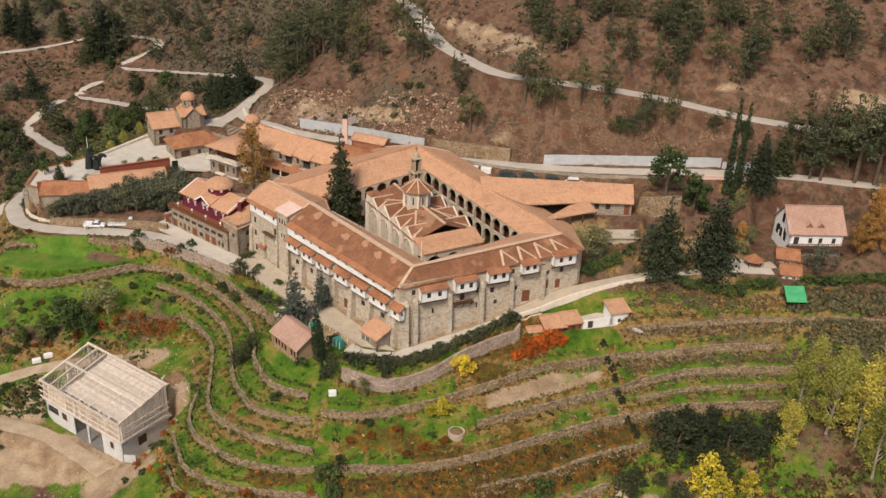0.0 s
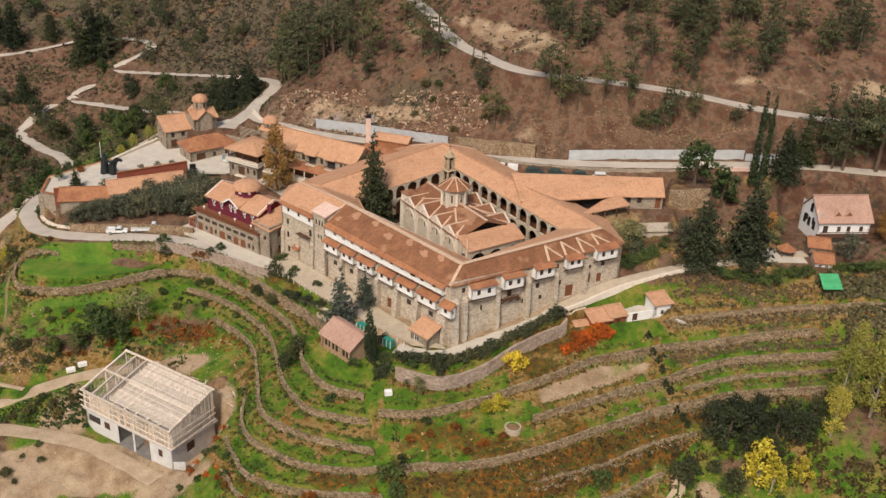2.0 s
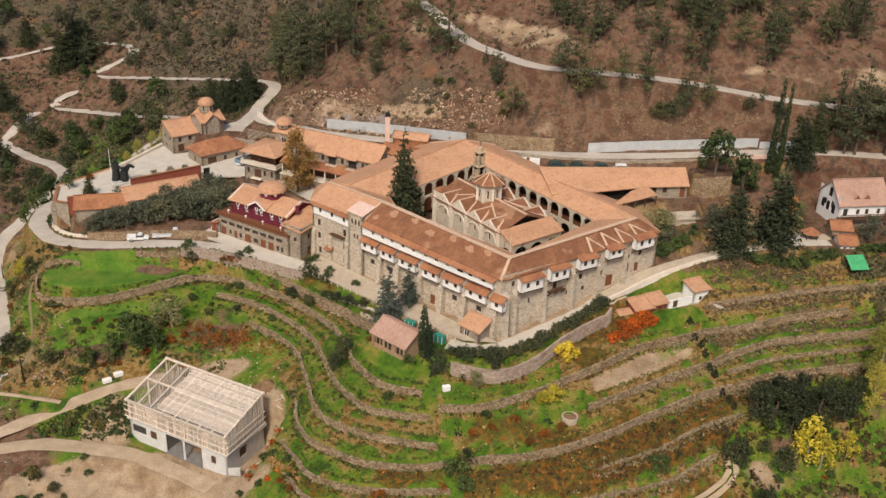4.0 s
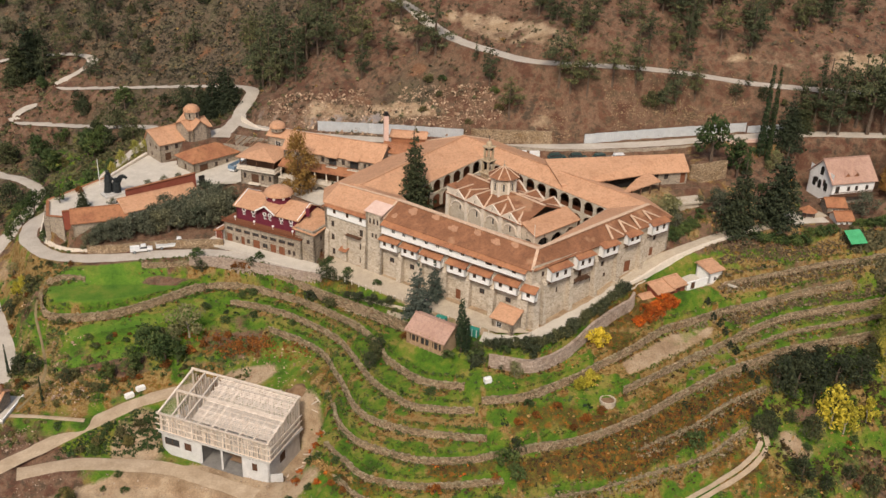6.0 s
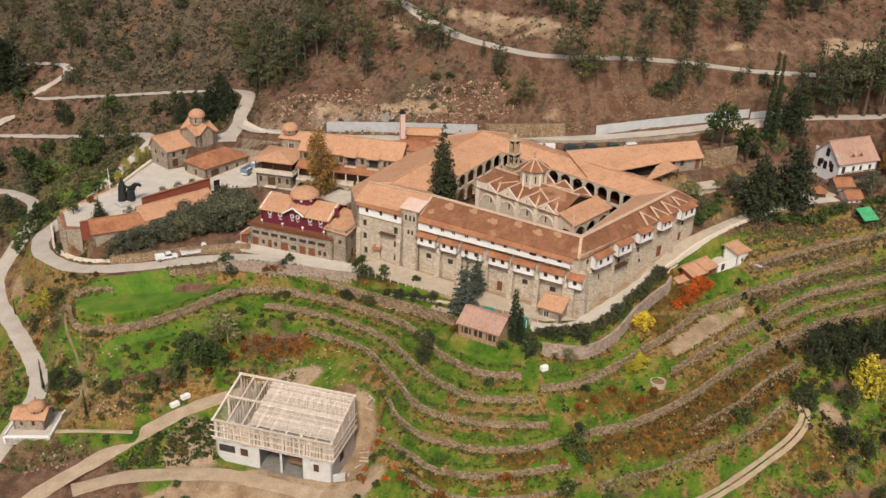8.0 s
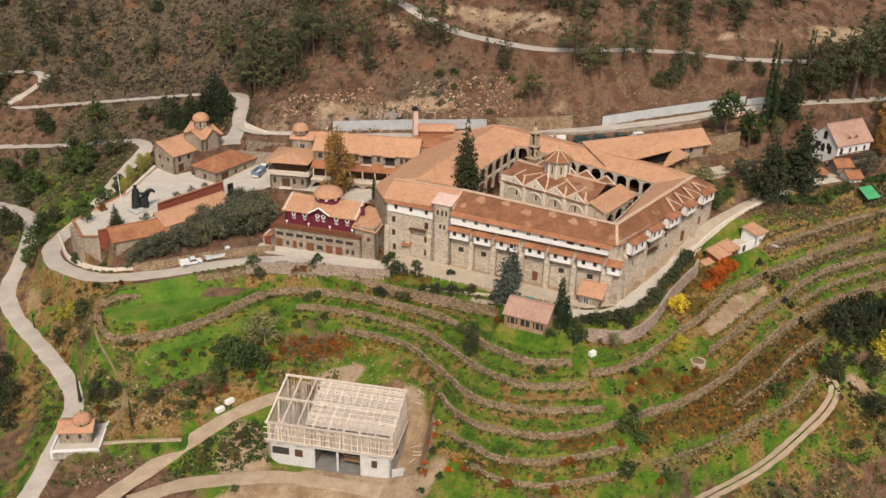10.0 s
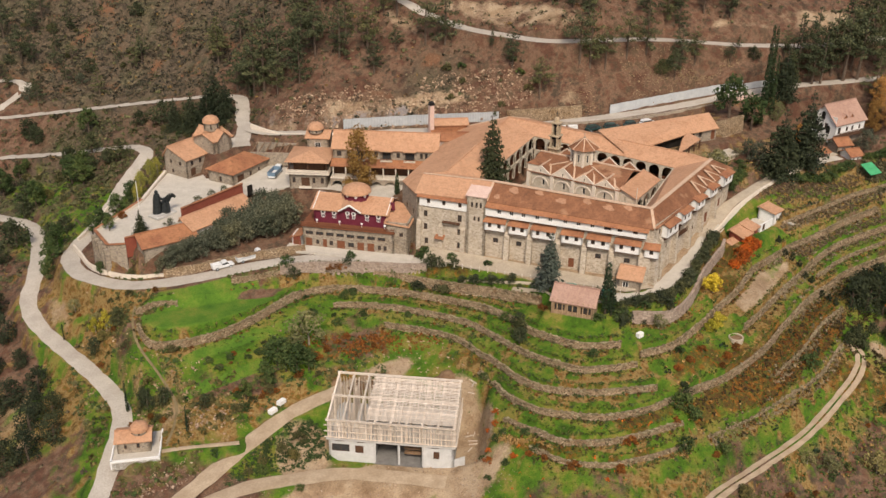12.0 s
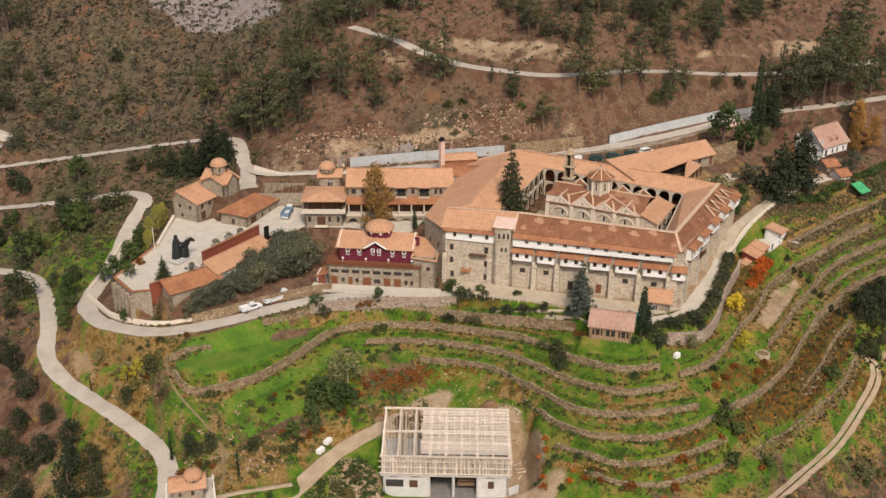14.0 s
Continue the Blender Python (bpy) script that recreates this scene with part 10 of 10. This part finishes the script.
scatter("wall_top_grass", "grass hanging over the terrace wall tops", "grass", top_side, 5, 0.55, L_GRASS, 61, 1.1)
creeper = [(x, y, q) for i, (x, y, q) in enumerate(wall_side) if x < -24 and noise.noise(Vector((x * 0.12, y * 0.12, 5.0))) > -0.1]
scatter("wall_creeper", "green creeper hanging over the western terrace walls", "creeper", [(x + 0.35, y - 0.25, q * 1.25) for x, y, q in creeper], 6, 0.5, L_GREEN, 81, 1.7)
scatter("wall_growth", "grass and creeper along the wall tops", "weeds", wall_side, 6, 0.5, L_OAK, 49, 1.4)

# dry vines along the upper terraces and ivy where stairs cross the walls
vines = []
for idx in (8, 9, 10, 12, 13, 15):
    ln = TERRACE_LINES[idx][2]
    for p in ln:
        if p[0] > 24 or idx in (12, 13):
            for _ in range(7):
                vines.append((p[0] + rs.uniform(-1.3, 1.3), p[1] + rs.uniform(-1.8, 0.8), rs.uniform(0.25, 0.6)))
scatter("dry_vines", "tangled pale brown vines along the terrace walls", "vines", vines, 7, 0.4, L_STRAW, 54, 1.2)
dark = []
for _ in range(2600):
    x, y = rs.uniform(34, 98), rs.uniform(134, 166)
    if noise.noise(Vector((x * 0.09, y * 0.09, 2.0))) > -0.05 and not (40 < x < 52 and 144 < y < 152):
        dark.append((x, y, rs.uniform(0.25, 0.95)))
for idx in (10, 12, 13, 6, 5, 4):
    for p in TERRACE_LINES[idx][2]:
        if rs.random() < 0.7:
            dark.append((p[0] + rs.uniform(-0.6, 0.6), p[1] - rs.uniform(0.4, 2.2), rs.uniform(0.25, 0.6)))
scatter("dark_bramble", "dark bramble on the lower terraces and below their walls", "bramble", dark, 8, 0.4, L_BRAMBLE, 55)
for pts in (((33.2, 174.0), (34.2, 172.2), (35.0, 170.6)), ((35.4, 168.4), (36.2, 166.8), (36.8, 165.2)), ((38.0, 162.6), (38.8, 160.8), (39.4, 159.2))):
    for x, y in pts:
        plant("ivy", x, y, 0.8)
for x, y, z in ((-40.6, 172.0, 0.75), (-41.8, 169.8, 0.6), (-39.4, 174.6, 0.6), (-17.4, 145.4, 0.6), (-21.2, 163.4, 0.5), (36.5, 149.5, 0.75), (38.6, 150.6, 0.7)):
    plant("dark_broad", x, y, z)
rows = []
for _ in range(2600):
    x, y = rs.uniform(37, 74), rs.uniform(170.5, 187)
    near_wall = min(abs(y - k - 0.04 * (x - 40)) for k in (172.4, 178.8, 183.5, 185.5))
    if near_wall < 1.7:
        rows.append((x, y, rs.uniform(0.2, 0.55)))
scatter("bare_vines", "brown bare vines on the upper terraces", "vines", rows, 7, 0.42, L_VINE, 69, 1.2)
rows = []
for _ in range(2200):
    x, y = rs.uniform(71, 100), rs.uniform(171, 188)
    edge = min((x - 71) / 9, (y - 171) / 5, (188 - y) / 4, 1.0)
    if noise.noise(Vector((x * 0.14, y * 0.14, 4.0))) + 0.5 * noise.noise(Vector((x * 0.4, y * 0.4, 1.0))) > 0.25 - 0.75 * edge:
        rows.append((x, y, rs.uniform(0.3, 1.2)))
scatter("thicket", "dense grey-green thicket beside the green shelter", "thicket", rows, 11, 0.32, L_THICKET, 70, 1.1)
LOW_BAND = [(41, 163), (24, 157), (11.7, 151.2), (-8, 145.6), (-20, 143.8), (-17, 138.5), (4.4, 141.5), (36.8, 153)]
in_band = lambda x, y, nz, r: within(x, y, LOW_BAND) > 0
scatter("band_rust", "rust and ochre bracken on the lower terraces", "bracken", spread(2600, -20, 42, 136, 164, 0.15, 0.5, 23, lambda x, y, nz, r: in_band(x, y, nz, r) & (nz > -0.15)), 7, 0.45, L_RUSTDARK, 66, 1.0)
scatter("band_olive", "dark olive bramble on the lower terraces", "bramble", spread(2200, -20, 42, 136, 164, 0.15, 0.55, 24, lambda x, y, nz, r: in_band(x, y, nz, r) & (nz < 0.2)), 7, 0.45, L_BRAMBLE, 67, 1.0)
gold = []
for _ in range(520):
    f = rs.random()
    gold.append((-39 + 17 * f, 138.6 - 2 * f + rs.gauss(0, 0.5), rs.uniform(0.15, 0.4)) if rs.random() < 0.5 else (-56 + 8 * f, 156.5 - 11 * f + rs.gauss(0, 0.6), rs.uniform(0.15, 0.4)))
scatter("gold_weeds", "golden yellow weeds along the lowest walls", "weeds", gold, 7, 0.45, L_BROWN, 68, 1.1)
# rows of orange vines on the upper terrace
rows = []
for k in range(3):
    for i in range(46):
        f = i / 45
        rows.append((-46.4 + 8.0 * f + k * 0.75 + rs.uniform(-0.15, 0.15), 193.4 - 14.8 * f - k * 0.5 + rs.uniform(-0.15, 0.15), rs.uniform(0.2, 0.4)))
scatter("vine_rows", "three rows of orange and yellow vines", "vines", rows, 8, 0.45, L_BROWN, 58, 1.2)
# thick brush at the foot of the lower walls
foot = []
for idx in range(len(TERRACE_LINES)):
    tall, upside, ln = TERRACE_LINES[idx]
    for i in range(0, len(ln) - 1, 1 if idx in (10, 12, 13) else 2):
        d = ln[i + 1] - ln[i]
        nrm = np.array([-d[1], d[0]]) / math.hypot(d[0], d[1]) * upside
        for _ in range(5):
            q = -rs.uniform(0.5, 3.2 if idx in (10, 12, 13) else 1.5)
            foot.append((ln[i][0] + nrm[0] * q + rs.uniform(-0.6, 0.6), ln[i][1] + nrm[1] * q, rs.uniform(0.2, 0.55)))
foot = np.array(foot)
scatter("foot_brush", "dark brown brush at the foot of the walls", "brush", foot[::2], 7, 0.42, L_BRAMBLE, 59, 1.0)
scatter("foot_rust_brush", "rusty brush at the foot of the walls", "brush", foot[1::4], 6, 0.42, L_RUSTDARK, 60, 1.0)

# broken planks and rubble by the unfinished house
litter = random.Random(31)
for i in range(46):
    x, y = -76 + litter.uniform(0, 22), 0
    y = 180.5 - 0.62 * (x + 76) + 5.0 + litter.gauss(0, 1.4)
    z = height_at(x, y)
    ak, ln_ = litter.uniform(0, 3.1), litter.uniform(0.5, 1.6)
    bm = bmesh.new()
    beam(bm, (x, y, z + 0.12), (x + ln_ * math.cos(ak), y + ln_ * math.sin(ak), z + litter.uniform(0.15, 0.6)), litter.uniform(0.12, 0.3), 0.08)
    tagged(part("plank", bm, M_TIMBER, None), "pale waste plank behind the unfinished house", "plank", "waste planks")
for i in range(9):
    x = -76 + i * 2.5 + litter.uniform(-0.8, 0.8)
    y = 186.5 - 0.62 * (x + 76) + litter.uniform(-1, 1)
    r = litter.uniform(1.2, 2.3)
    v, f = [(x, y, height_at(x, y) + r * 0.62)], []
    for ring, (q, h) in enumerate(((0.35, 0.5), (0.7, 0.26), (1.1, -0.3))):
        for k in range(11):
            ak = 6.283 * k / 11
            w = r * q * litter.uniform(0.8, 1.2)
            v.append((x + w * math.cos(ak), y + w * math.sin(ak), height_at(x, y) + r * h * litter.uniform(0.8, 1.2)))
    for k in range(11):
        f.append((0, 1 + k, 1 + (k + 1) % 11))
        for g in (0, 11):
            f.append((1 + g + k, 12 + g + k, 12 + g + (k + 1) % 11, 1 + g + (k + 1) % 11))
    tagged(shape("earth_mound", v, f, M_HEAP, None, "", True), "low brown earth mound behind the unfinished house", "mound", "earth mounds")

for x, y in ((85.5, 227.5), (88.5, 229.0)):
    pole = root("utility_pole", "wooden utility pole with crossarm on the slope", "pole", "utility poles")
    z = height_at(x, y)
    bm = bmesh.new()
    tube(bm, (x, y, z - 0.6), (x, y, z + 9.0), 0.2, 0.13, 8)
    part("shaft", bm, M_BARK, pole)
    bm = bmesh.new()
    beam(bm, (x - 1.1, y, z + 8.4), (x + 1.1, y, z + 8.4), 0.14, 0.16)
    part("crossarm", bm, M_BARK, pole)

# shrubs of the terraces and the bank before the long front
scatter("terrace_shrubs", "dark green shrubs dotted over the terraces", "shrubs", spread(220, -108, 90, 126, 214, 0.25, 1.1, 17, lambda x, y, nz, r: near(x, y, nz, r) & (nz > -0.05)), 14, 0.32, L_CYPRESS, 62, 1.0)
scatter("rust_bracken", "rusty bracken on the bank above the unfinished house", "bracken", spread(1500, -82, -52, 184, 202, 0.15, 0.5, 18, lambda x, y, nz, r: np.abs(y - (193.5 - 0.5 * (x + 68))) < 2.6 + 3 * nz), 8, 0.42, L_RUSTDARK, 63, 1.0)
scatter("rust_thicket", "bright rust-orange thicket above the unfinished house", "thicket", spread(330, -74, -60.5, 190.4, 195.6, 0.25, 0.7, 41, lambda x, y, nz, r: np.hypot((x + 67) / 7, (y - 193) / 2.4) < 0.75 + 0.5 * r), 9, 0.4, leaves("fox_red_leaves", (0.1, 0.035, 0.009), (0.18, 0.066, 0.014), (0.27, 0.11, 0.025)), 80, 1.1)
for x, y, q in ((-84, 191, 1.1), (-87.5, 193.5, 1.2), (-91, 190.5, 0.9), (-96, 189, 0.7)):
    plant("broad", x, y, q)
for i in range(13):
    x, y = pu(10 + i * 3.4 + litter.uniform(-1.2, 1.2), 9.2 + litter.uniform(0, 2.0))
    plant("hedge_bush", x, y, litter.uniform(0.5, 1.2))
